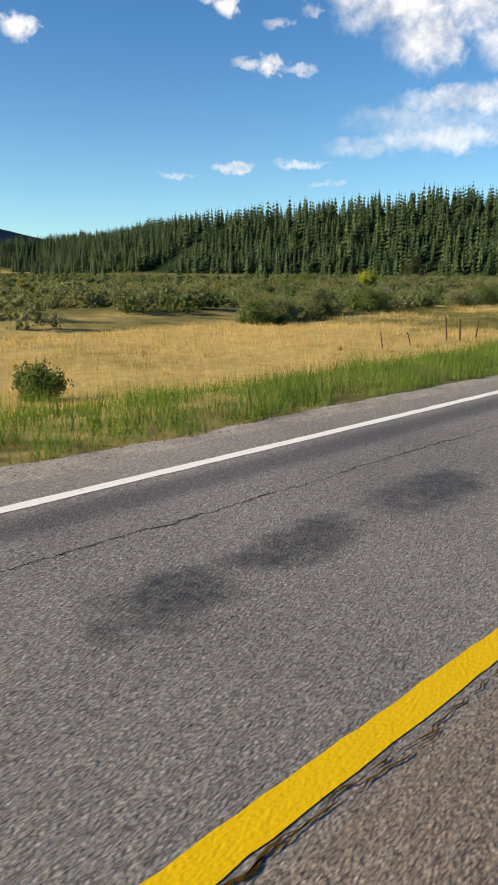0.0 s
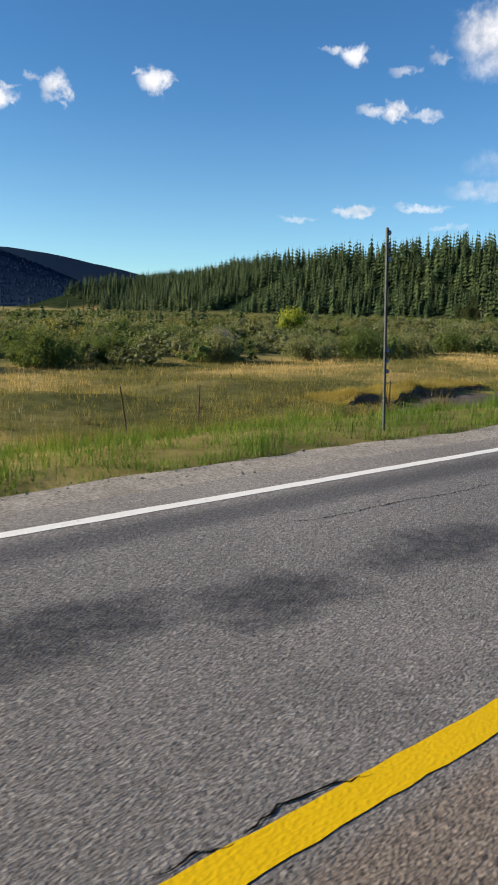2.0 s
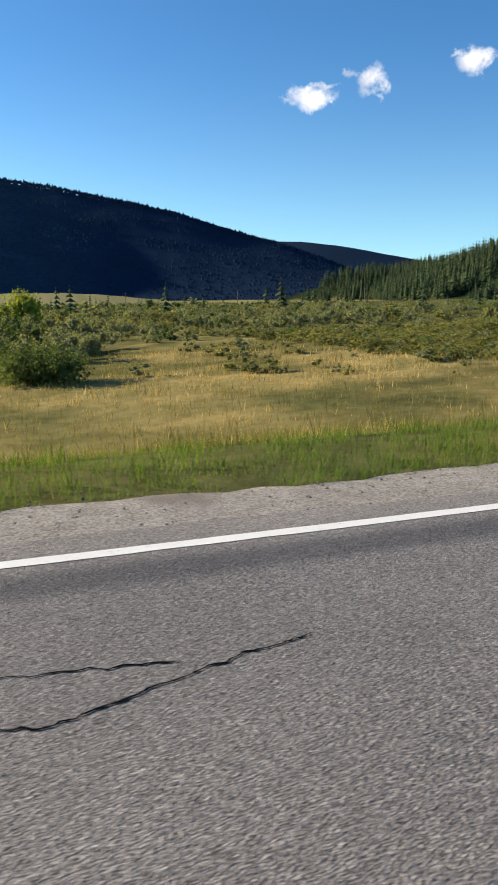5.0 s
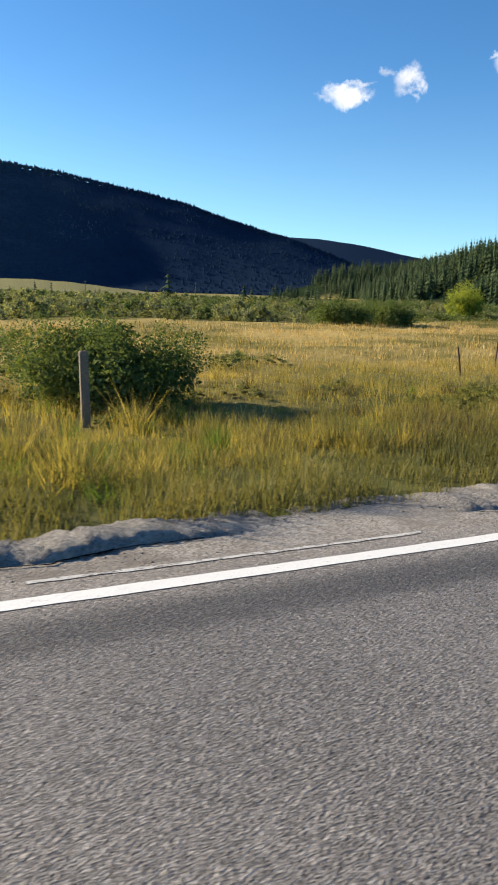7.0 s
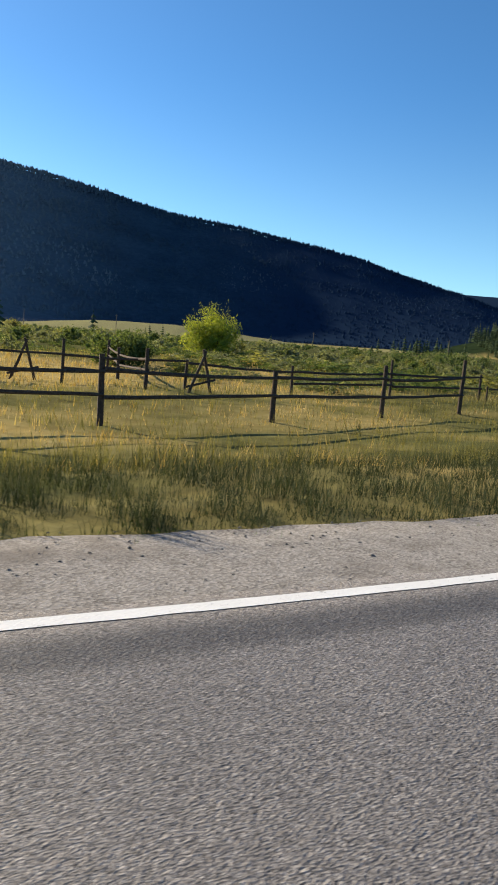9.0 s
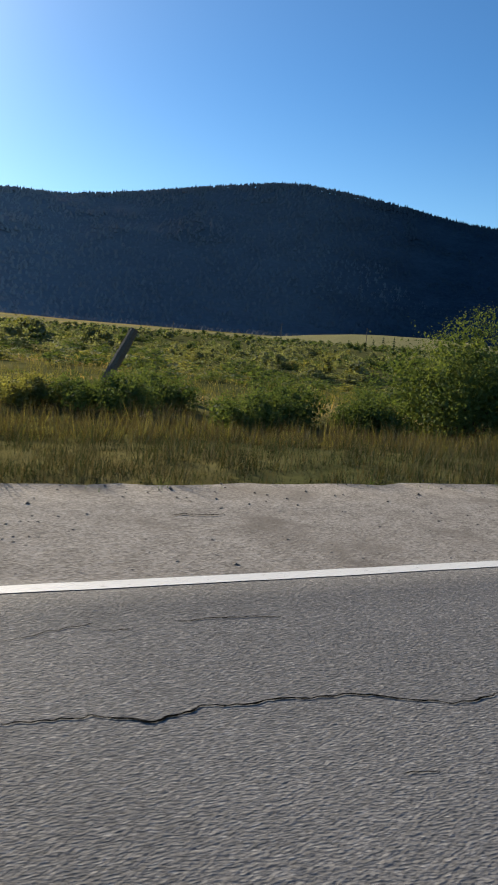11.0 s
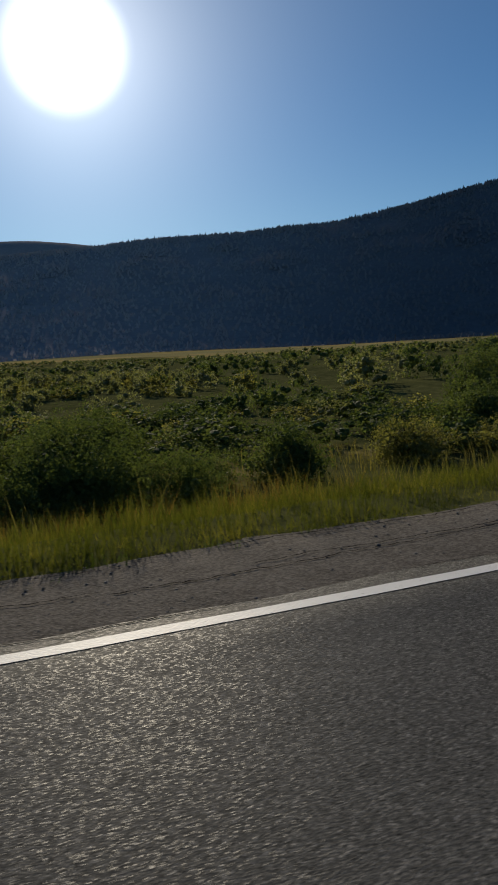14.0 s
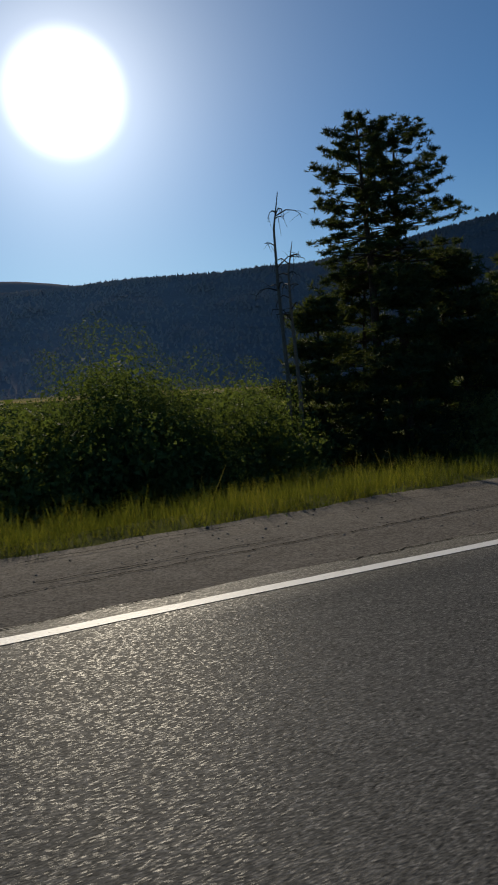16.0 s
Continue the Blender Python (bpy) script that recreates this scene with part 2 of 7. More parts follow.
    h = g.math("ADD", g.voronoi(p, 78.0), g.math("MULTIPLY", g.noise(p, 140.0, 2.0), 0.4))
    rgh = g.span(g.noise(p, 30.0, 3.0), 0.3, 0.7, 0.5, 0.8)
    shiny = g.span(sep.outputs[2], 0.84, 0.9)
    gloss = g.math("ADD", g.math("MULTIPLY", g.math("SUBTRACT", 1.0, later), g.span(along, 232.0, 262.0, 0.22, 0.025)), g.math("MULTIPLY", g.math("MULTIPLY", later, g.span(along, 308.0, 350.0, 0.4, 1.0)), g.math("MULTIPLY_ADD", shiny, 0.05, 0.006)))
    mixr = g.add("ShaderNodeMix")
    g.put(mixr.inputs[0], later), g.put(mixr.inputs[2], rgh), g.put(mixr.inputs[3], g.math("MULTIPLY_ADD", shiny, -0.16, 0.55))
    rgh = mixr.outputs[0]
    bump = g.bump(h, 0.75, 0.008)
    flat = g.add("ShaderNodeNewGeometry").outputs["Normal"]
    return col, g.mix(g.math("MULTIPLY", later, 0.62), bump, flat), rgh, gloss


def make_gravel(g):
    p = g.place()
    c = g.add("ShaderNodeSeparateColor")
    g.put(c.inputs[0], g.voronoi(p, 56.0, "Color"))
    t = g.math("ADD", g.math("MULTIPLY", c.outputs[1], 0.55), g.math("MULTIPLY", g.noise(p, 3.0, 5.0, 0.65), 0.6))
    col = g.ramp(t, [(0.1, (0.105, 0.094, 0.083)), (0.5, (0.25, 0.229, 0.204)), (1.0, (0.43, 0.4, 0.365))])
    col = g.mix(g.span(g.noise(p, 0.8, 4.0), 0.5, 0.75), col, (0.17, 0.15, 0.13))
    uv = g.add("ShaderNodeSeparateXYZ")
    g.put(uv.inputs[0], g.attr("road", "Vector"))
    col = g.mix(g.math("MULTIPLY", g.span(uv.outputs[0], 282.0, 300.0), 0.9), col, g.ramp(t, [(0.2, (0.042, 0.036, 0.031)), (0.9, (0.16, 0.142, 0.122))]))
    h = g.math("ADD", g.voronoi(p, 56.0), g.math("MULTIPLY", g.noise(p, 6.0, 5.0), 1.6))
    return col, g.bump(h, 0.32, 0.016), None


def make_ground(g):
    p = g.where()
    dry, forest, pale, straw = g.attr("dry"), g.attr("forest"), g.attr("pale"), g.attr("straw")
    n = g.noise(p, 1.4, 5.0, 0.65)
    m = g.noise(p, 0.12, 4.0)
    gold = g.ramp(n, [(0.3, (0.33, 0.24, 0.09)), (0.55, (0.42, 0.32, 0.13)), (0.8, (0.5, 0.4, 0.18))])
    olive = g.ramp(g.math("ADD", g.math("MULTIPLY", n, 0.6), g.math("MULTIPLY", m, 0.4)), [(0.3, (0.04, 0.044, 0.018)), (0.5, (0.088, 0.092, 0.036)), (0.75, (0.165, 0.158, 0.066))])
    col = g.mix(dry, olive, gold)
    col = g.mix(straw, col, g.ramp(n, [(0.3, (0.17, 0.165, 0.075)), (0.75, (0.31, 0.285, 0.15))]))
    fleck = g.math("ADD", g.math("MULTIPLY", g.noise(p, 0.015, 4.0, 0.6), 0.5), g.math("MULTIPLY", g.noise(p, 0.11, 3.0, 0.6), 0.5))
    # forest base made bluish, aerial haze put into the colour
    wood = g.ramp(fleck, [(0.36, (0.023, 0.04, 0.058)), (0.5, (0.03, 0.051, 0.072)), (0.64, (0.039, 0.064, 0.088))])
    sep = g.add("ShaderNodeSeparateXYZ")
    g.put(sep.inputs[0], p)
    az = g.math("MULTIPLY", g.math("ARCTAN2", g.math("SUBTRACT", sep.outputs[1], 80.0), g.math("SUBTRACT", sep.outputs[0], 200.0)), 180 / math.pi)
    # near end darkened by bearing, so its shade sits in the colour
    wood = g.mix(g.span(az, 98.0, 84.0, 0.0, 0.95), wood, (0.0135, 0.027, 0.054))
    # paler grey by bearing: more haze painted on towards the far end
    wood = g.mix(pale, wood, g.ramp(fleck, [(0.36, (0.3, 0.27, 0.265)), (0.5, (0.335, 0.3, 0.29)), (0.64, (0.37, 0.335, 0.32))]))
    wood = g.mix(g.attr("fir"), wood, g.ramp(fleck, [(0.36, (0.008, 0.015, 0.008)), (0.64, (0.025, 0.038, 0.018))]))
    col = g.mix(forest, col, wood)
    return col, g.bump(n, 0.5, 0.12), None


def paint(rgb, worn, cover):
    def make(g):
        p = g.place()
        wear = g.span(g.math("ADD", g.math("MULTIPLY", g.noise(p, 11.0, 5.0, 0.75), 0.6), g.math("MULTIPLY", g.noise(p, 70.0, 3.0, 0.7), 0.4)), cover, cover + 0.07)
        dust = g.noise(p, 2.2, 4.0)
        base = g.mix(g.math("MULTIPLY", dust, 0.35), rgb, tuple(c * 0.72 for c in rgb))
        return g.mix(wear, base, worn), g.bump(g.voronoi(p, 62.0), 0.4, 0.006), None
    return make


def make_wood(g):
    p = g.place()
    st = g.add("ShaderNodeMapping")
    g.put(st.inputs[0], p)
    st.inputs[3].default_value = (6.0, 6.0, 6.0)
    grain = g.noise(st.outputs[0], 5.0, 6.0, 0.7, 1.2)
    f = g.math("ADD", g.math("MULTIPLY", grain, 0.8), g.math("MULTIPLY", g.add("ShaderNodeObjectInfo").outputs["Random"], 0.3))
    return g.ramp(f, [(0.25, (0.05, 0.04, 0.032)), (0.55, (0.17, 0.14, 0.11)), (0.9, (0.36, 0.31, 0.25))]), g.bump(grain, 0.5, 0.02), None


def make_bark(g):
    n = g.noise(g.place(), 9.0, 5.0, 0.7, 0.8)
    return g.ramp(n, [(0.3, (0.03, 0.022, 0.016)), (0.7, (0.12, 0.085, 0.06))]), g.bump(n, 0.7, 0.03), None


def make_rock(g):
    n = g.noise(g.place(), 4.0, 6.0, 0.7)
    return g.ramp(n, [(0.3, (0.06, 0.055, 0.05)), (0.7, (0.2, 0.19, 0.18))]), g.bump(n, 0.7, 0.05), None


def make_water(g):
    n = g.noise(g.where(), 9.0, 3.0, 0.6, 0.6)
    return (0.012, 0.018, 0.016), g.bump(n, 0.5, 0.03), None


def make_mountain_needles(g):
    """Mountain conifers with shade at the near end and haze beyond put into colour."""
    sep = g.add("ShaderNodeSeparateXYZ")
    g.put(sep.inputs[0], g.where())
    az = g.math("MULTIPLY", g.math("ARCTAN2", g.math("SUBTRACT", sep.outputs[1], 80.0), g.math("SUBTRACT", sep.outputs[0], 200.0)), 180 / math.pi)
    # share of painted haze, rising with bearing
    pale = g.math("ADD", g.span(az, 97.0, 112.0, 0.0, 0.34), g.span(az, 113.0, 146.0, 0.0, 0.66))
    f = g.math("ADD", g.math("MULTIPLY", g.island(), 0.3), g.math("MULTIPLY", g.noise(g.where(), 0.015, 4.0), 0.7))
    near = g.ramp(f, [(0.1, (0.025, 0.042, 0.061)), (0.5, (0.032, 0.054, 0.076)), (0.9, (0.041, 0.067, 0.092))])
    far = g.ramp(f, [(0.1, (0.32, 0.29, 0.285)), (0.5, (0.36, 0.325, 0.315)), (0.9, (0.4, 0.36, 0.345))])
    # same painted shade on the trees of the near end
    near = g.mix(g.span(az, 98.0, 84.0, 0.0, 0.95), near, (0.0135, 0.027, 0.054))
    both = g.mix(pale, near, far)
    # stripes of pale bare trunks half way up
    stand = g.math("MULTIPLY", g.span(g.noise(g.where(), 0.0045, 3.0), 0.5, 0.62), g.math("MULTIPLY", g.span(sep.outputs[2], 40.0, 90.0), g.span(sep.outputs[2], 210.0, 150.0)))
    stand = g.math("MULTIPLY", stand, g.math("MULTIPLY", g.span(az, 84.0, 92.0), g.span(g.island(), 0.45, 0.75, 0.0, 0.6)))
    return g.mix(stand, both, (0.15, 0.165, 0.18)), None, None


M_ASPHALT = material("asphalt", make_asphalt, 0.6, 0.22)
M_GRAVEL = material("gravel", make_gravel, 0.95, 0.04)
M_GROUND = material("meadow_soil", make_ground, 0.95, 0.0)
M_CRUMB = material("crumbled_asphalt", lambda g: (g.mix(g.span(g.noise(g.where(), 2.4, 5.0), 0.42, 0.62), g.ramp(g.noise(g.where(), 38.0, 5.0, 0.75), [(0.3, (0.05, 0.047, 0.045)), (0.52, (0.2, 0.188, 0.178)), (0.72, (0.4, 0.38, 0.35))]), g.ramp(g.noise(g.where(), 26.0, 5.0, 0.7), [(0.3, (0.14, 0.128, 0.115)), (0.7, (0.38, 0.355, 0.32))])), g.bump(g.math("ADD", g.noise(g.where(), 30.0, 5.0, 0.7), g.noise(g.where(), 7.0, 4.0, 0.6)), 0.8, 0.03), None), 0.95, 0.05)
M_WHITE = material("white_road_paint", paint((0.78, 0.77, 0.74), (0.2, 0.19, 0.18), 0.58), 0.6, 0.3)
M_WHITE_WORN = material("worn_white_paint", paint((0.55, 0.53, 0.5), (0.13, 0.12, 0.11), 0.5), 0.7, 0.3)
M_YELLOW = material("yellow_road_paint", paint((0.64, 0.405, 0.004), (0.16, 0.13, 0.08), 0.66), 0.7, 0.12)
M_YELLOW_WORN = material("worn_yellow_paint", paint((0.6, 0.38, 0.012), (0.14, 0.12, 0.095), 0.47), 0.65, 0.3)
M_CRACK = material("crack_shadow", lambda g: (g.ramp(g.noise(g.place(), 12.0, 3.0), [(0.3, (0.004, 0.004, 0.004)), (0.8, (0.011, 0.011, 0.01))]), None, None), 0.95, 0.0)
M_PAINT_CRACK = material("crack_in_paint", lambda g: (g.ramp(g.noise(g.where(), 22.0, 4.0, 0.7), [(0.35, (0.02, 0.013, 0.006)), (0.6, (0.09, 0.05, 0.01)), (0.75, (0.22, 0.13, 0.01))]), None, None), 0.95, 0.0)
M_MUD = material("wet_mud", lambda g: (g.ramp(g.noise(g.where(), 1.5, 6.0, 0.65), [(0.3, (0.03, 0.022, 0.017)), (0.7, (0.115, 0.086, 0.067))]), g.bump(g.noise(g.where(), 5.0, 4.0), 0.6, 0.05), None), 0.75, 0.3)
M_LOG = material("dark_weathered_logs", lambda g: (g.ramp(g.noise(g.place(), 7.0, 6.0, 0.7, 1.0), [(0.3, (0.03, 0.026, 0.022)), (0.6, (0.095, 0.083, 0.07)), (0.85, (0.27, 0.245, 0.215))]), g.bump(g.noise(g.place(), 18.0, 4.0), 0.5, 0.015), None), 0.85, 0.15)
M_WOOD = material("grey_weathered_wood", make_wood, 0.85, 0.2)
M_POST = material("dark_old_wood", lambda g: (g.ramp(g.noise(g.place(), 14.0, 5.0, 0.7, 1.0), [(0.3, (0.022, 0.016, 0.012)), (0.8, (0.11, 0.08, 0.06))]), g.bump(g.noise(g.place(), 20.0, 4.0), 0.5, 0.01), None), 0.85, 0.2)
M_BARK = material("bark", make_bark, 0.9, 0.1)
M_ROCK = material("dark_rock", make_rock, 0.8, 0.3)
M_WATER = material("creek_water", make_water, 0.08, 0.6)
M_STEEL = material("rusty_steel", lambda g: (g.ramp(g.noise(g.place(), 25.0, 4.0), [(0.3, (0.035, 0.024, 0.018)), (0.8, (0.12, 0.07, 0.045))]), None, None), 0.7, 0.3, 0.4)
M_MARKER = material("grey_green_marker_paint", lambda g: (g.ramp(g.noise(g.place(), 15.0, 4.0), [(0.3, (0.035, 0.045, 0.05)), (0.8, (0.09, 0.10, 0.10))]), None, None), 0.6, 0.3)
M_REFLECT = material("blue_reflector", lambda g: ((0.02, 0.06, 0.14), None, None), 0.35, 0.5)
M_SIGN = material("white_sign_paint", lambda g: (g.ramp(g.noise(g.place(), 10.0, 4.0), [(0.3, (0.5, 0.52, 0.55)), (0.8, (0.72, 0.73, 0.74))]), None, None), 0.5, 0.4)
M_INK = material("grey_print", lambda g: ((0.12, 0.13, 0.16), None, None), 0.6, 0.3)
M_GRASS_GREEN = leafy("green_grass", (0.034, 0.072, 0.013), (0.095, 0.158, 0.028), (0.225, 0.27, 0.06), 0.34, size=1.1)
M_GRASS_GOLD = leafy("dry_golden_grass", (0.36, 0.245, 0.094), (0.47, 0.34, 0.145), (0.58, 0.45, 0.22), 0.22)
M_GRASS_OLIVE = leafy("olive_grass", (0.06, 0.064, 0.022), (0.165, 0.152, 0.055), (0.34, 0.285, 0.12), 0.3, size=0.9)
# darker grass colour: shade on the side facing the road is painted in
M_GRASS_SHADE = leafy("shade_tinted_tall_grass", (0.014, 0.023, 0.01), (0.05, 0.064, 0.028), (0.17, 0.162, 0.08), 0.14, size=0.8)
M_GRASS_MEADOW = leafy("yellow_meadow_grass", (0.105, 0.095, 0.028), (0.275, 0.225, 0.07), (0.5, 0.385, 0.14), 0.42, size=0.7)
M_GRASS_RUST = leafy("rusty_brown_grass", (0.045, 0.036, 0.018), (0.125, 0.1, 0.05), (0.24, 0.195, 0.105), 0.16, size=0.8)
M_GRASS_AMBER = leafy("amber_grass", (0.06, 0.043, 0.014), (0.18, 0.125, 0.04), (0.34, 0.24, 0.085), 0.34, size=0.8)
M_GRASS_LATE = leafy("yellow_green_grass", (0.022, 0.034, 0.009), (0.092, 0.108, 0.022), (0.27, 0.24, 0.055), 0.36, size=1.5)
M_WILLOW = leafy("willow_leaves", (0.035, 0.056, 0.02), (0.09, 0.125, 0.044), (0.18, 0.21, 0.08), 0.33, 0.03)
M_WILLOW_GREY = leafy("grey_green_leaves", (0.068, 0.083, 0.042), (0.16, 0.176, 0.095), (0.29, 0.305, 0.175), 0.42)
M_SHRUB_YELLOW = leafy("yellow_green_leaves", (0.07, 0.082, 0.028), (0.165, 0.168, 0.062), (0.3, 0.285, 0.115), 0.44)
M_TWIG = leafy("grey_twigs", (0.1, 0.095, 0.09), (0.19, 0.18, 0.175), (0.29, 0.28, 0.27), 0.15)
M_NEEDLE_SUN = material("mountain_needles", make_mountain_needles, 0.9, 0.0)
M_LIME = leafy("lime_leaves", (0.10, 0.14, 0.02), (0.22, 0.26, 0.04), (0.36, 0.37, 0.08), 0.4)
M_NEEDLE = leafy("conifer_needles", (0.017, 0.034, 0.018), (0.05, 0.077, 0.033), (0.115, 0.143, 0.054), 0.1, 0.1, 0.7, 0.07)
M_NEEDLE_NEAR = leafy("roadside_pine_needles", (0.03, 0.045, 0.02), (0.06, 0.08, 0.034), (0.11, 0.125, 0.055), 0.25)
M_NEEDLE_YOUNG = leafy("young_pine_needles", (0.045, 0.06, 0.02), (0.1, 0.115, 0.038), (0.2, 0.2, 0.075), 0.2, 0.2, 0.7)


# ---- building helpers ----
def part(name, bm, mat, parent=None, label="", smooth=False):
    me = bpy.data.meshes.new(name)
    bm.to_mesh(me)
    bm.free()
    if smooth:
        me.shade_smooth()
    me.materials.append(mat)
    ob = new(name, me)
    if parent is not None:
        ob.parent = parent
    if label:
        ob["label"] = label
    return ob


def thing(name, at, turn, label, category, group=""):
    ob = new(name)
    ob.matrix_world = pose(*at, 0, 0, turn)
    return tagged(ob, label, category, group)


def mesh_np(name, v, f, mat):
    v, f = np.ascontiguousarray(v, dtype=np.float32), np.ascontiguousarray(f, dtype=np.int32)
    me = bpy.data.meshes.new(name)
    me.vertices.add(len(v)), me.loops.add(f.size), me.polygons.add(len(f))
    me.vertices.foreach_set("co", v.ravel())
    me.loops.foreach_set("vertex_index", f.ravel())
    me.polygons.foreach_set("loop_start", np.arange(0, f.size, f.shape[1], dtype=np.int32))
    me.update(calc_edges=True)
    me.materials.append(mat)
    return me


def tube(bm, pts, radii, n=7):
    """A bent tapering round bar through pts."""
    rings = []
    for i, p in enumerate(pts):
        p = Vector(p)
        d = (Vector(pts[min(i + 1, len(pts) - 1)]) - Vector(pts[max(i - 1, 0)])).normalized()
        side = d.orthogonal().normalized()
        up = d.cross(side)
        rings.append([bm.verts.new(p + radii[i] * (math.cos(a) * side + math.sin(a) * up)) for a in [k * 2 * math.pi / n for k in range(n)]])
    for r0, r1 in zip(rings, rings[1:]):
        for k in range(n):
            bm.faces.new((r0[k], r0[(k + 1) % n], r1[(k + 1) % n], r1[k]))
    bm.faces.new(rings[0][::-1]), bm.faces.new(rings[-1])


def log(p0, p1, r0, r1=None, n=8, wob=0.0):
    """A round log or rail, slightly crooked."""
    bm = bmesh.new()
    r1 = r0 if r1 is None else r1
    a, b = Vector(p0), Vector(p1)
    pts = [a.lerp(b, k / 4) + (Vector((random.uniform(-wob, wob), random.uniform(-wob, wob), random.uniform(-wob, wob))) if 0 < k < 4 else Vector()) for k in range(5)]
    tube(bm, pts, [r0 + (r1 - r0) * k / 4 for k in range(5)], n)
    return bm


def plank(size, bev=0.006):
    bm = bmesh.new()
    bmesh.ops.create_cube(bm, size=1.0, matrix=Matrix.Diagonal((*size, 1)))
    bmesh.ops.bevel(bm, geom=bm.edges[:], offset=bev, segments=1, affect="EDGES")
    return bm


# ---- the road's line ----
BEND = [0.00148, 0.00146, 0.00143, 0.00139, 0.00133, 0.00108, 0.00065, 0.00076, 0.00033, 0.00075, 0.00132, 0.00110, 0.00083, 0.00028, 0.00019, 0.00071, 0.00131, 0.00181, 0.00221, 0.00249, 0.00272, 0.00338, 0.00406, 0.00488, 0.00550, 0.00619, 0.00667, 0.00690, 0.00688, 0.00661, 0.00609, 0.00595, 0.00553, 0.00477, 0.00452, 0.00478, 0.00481, 0.00527, 0.00508, 0.00374, 0.00299, 0.00187, 0.00062, 0.00011, 0.00018, 0.00024, 0.00028, 0.00030]
RS = np.arange(-300.0, 481.0, 1.0)
_k = np.interp(RS, -40 + 10.0 * np.arange(len(BEND)), BEND, left=0.0018, right=0.0003)
RH = np.concatenate([[0], np.cumsum((_k[1:] + _k[:-1]) / 2)])
RH -= RH[300]
RX = np.concatenate([[0], np.cumsum(np.cos((RH[1:] + RH[:-1]) / 2))])
RY = np.concatenate([[0], np.cumsum(np.sin((RH[1:] + RH[:-1]) / 2))])
RX, RY = RX - RX[300], RY - RY[300]


def road_xy(s, l):
    """World x, y at s metres along the far edge line and l metres outside it (minus: over the road)."""
    h = np.interp(s, RS, RH)
    return np.interp(s, RS, RX) - l * np.sin(h), np.interp(s, RS, RY) + l * np.cos(h)


def road_sl(x, y):
    x, y = np.atleast_1d(np.asarray(x, float)), np.atleast_1d(np.asarray(y, float))
    S, L = np.empty(len(x)), np.empty(len(x))
    qx, qy, qh, qs = RX[::4], RY[::4], RH[::4], RS[::4]
    for i in range(0, len(x), 20000):
        dx, dy = x[i:i + 20000, None] - qx, y[i:i + 20000, None] - qy
        j = np.argmin(dx * dx + dy * dy, axis=1)
        k = np.arange(len(j))
        ddx, ddy = dx[k, j], dy[k, j]
        c, s = np.cos(qh[j]), np.sin(qh[j])
        S[i:i + 20000], L[i:i + 20000] = qs[j] + np.clip(ddx * c + ddy * s, -300, 300), -ddx * s + ddy * c
    return S, L


def ease(v, a, b):
    t = np.clip((v - a) / (b - a), 0, 1)
    return t * t * (3 - 2 * t)


def waves(x, y, size, seed):
    """Smooth uneven field of about -1..1, from a few crossed waves."""
    rng = np.random.RandomState(seed)
    v = 0
    for k in range(7):
        a, ph, w = rng.uniform(0, 6.283), rng.uniform(0, 6.283), 6.283 / size * rng.uniform(0.5, 2.0)
        v = v + np.sin(w * (x * math.cos(a) + y * math.sin(a)) + ph + 1.3 * np.sin(0.6 * w * (y * math.cos(a) - x * math.sin(a)) + 2 * ph))
    return v / 3.5


def verge(s):
    """Where the gravel ends and the grass begins."""
    base = np.interp(s, [-300, 0, 12, 36, 50, 70, 90, 105, 158, 174, 186, 190, 192.5, 195.8, 198, 203, 235, 256, 262, 272, 282, 294, 306, 320, 328, 333, 345, 368, 384, 391, 398, 700],
                     [1.5, 1.45, 1.15, 1.4, 1.45, 1.5, 1.85, 1.65, 1.55, 1.2, 1.5, 1.75, 2.35, 2.4, 1.85, 1.65, 2.1, 2.8, 3.25, 3.2, 2.2, 1.8, 1.65, 1.7, 1.35, 1.75, 1.95, 2.3, 2.5, 3.0, 3.3, 2.8])
    s = np.asarray(s, float)
    return base + 0.045 * np.sin(s * 0.83) + 0.035 * np.sin(s * 1.91 + 1.3 * np.sin(s * 0.37)) + 0.03 * np.sin(s * 4.7 + 2 * np.sin(s * 0.9)) + 0.022 * np.sin(s * 11.3 + 2 * np.sin(s * 2.3))


# the crest of the wooded ridge: x, y, height
RIDGE = [(528, 930, 22), (590, 940, 25), (595, 770, 30), (548, 610, 35), (540, 520, 37), (562, 400, 41), (600, 250, 45), (640, 60, 46), (660, -160, 40)]
# the mountain's skyline: bearing from the valley and rise per metre
SKYLINE = ([50, 60, 64, 66, 68, 70, 72, 73, 74.5, 76, 79, 82, 85, 88, 91, 94, 97, 100, 103, 106, 109, 112, 115, 118, 121, 124, 127, 130, 133, 136, 139, 142, 145, 148, 151, 185, 215],
           [0.0, 0.0, 0.01, 0.022, 0.037, 0.05, 0.0625, 0.0685, 0.0765, 0.0828, 0.0972, 0.1135, 0.1250, 0.1339, 0.1435, 0.1484, 0.1543, 0.1658, 0.1766, 0.1862, 0.1927, 0.1903, 0.1838, 0.1762, 0.1672, 0.1601, 0.1537, 0.1529, 0.1492, 0.1480, 0.1471, 0.1439, 0.1400, 0.1370, 0.1340, 0.12, 0.10])
BACK = ([20, 45, 58, 62.5, 64, 66, 68, 70, 72, 74, 78, 84, 100, 142, 145, 148, 151, 155, 165], [0.02, 0.03, 0.03, 0.047, 0.053, 0.06, 0.066, 0.0708, 0.0738, 0.0748, 0.077, 0.07, 0.05, 0.13, 0.1405, 0.1485, 0.153, 0.15, 0.13])
MX, MY, MR = 200.0, 80.0, 1900.0
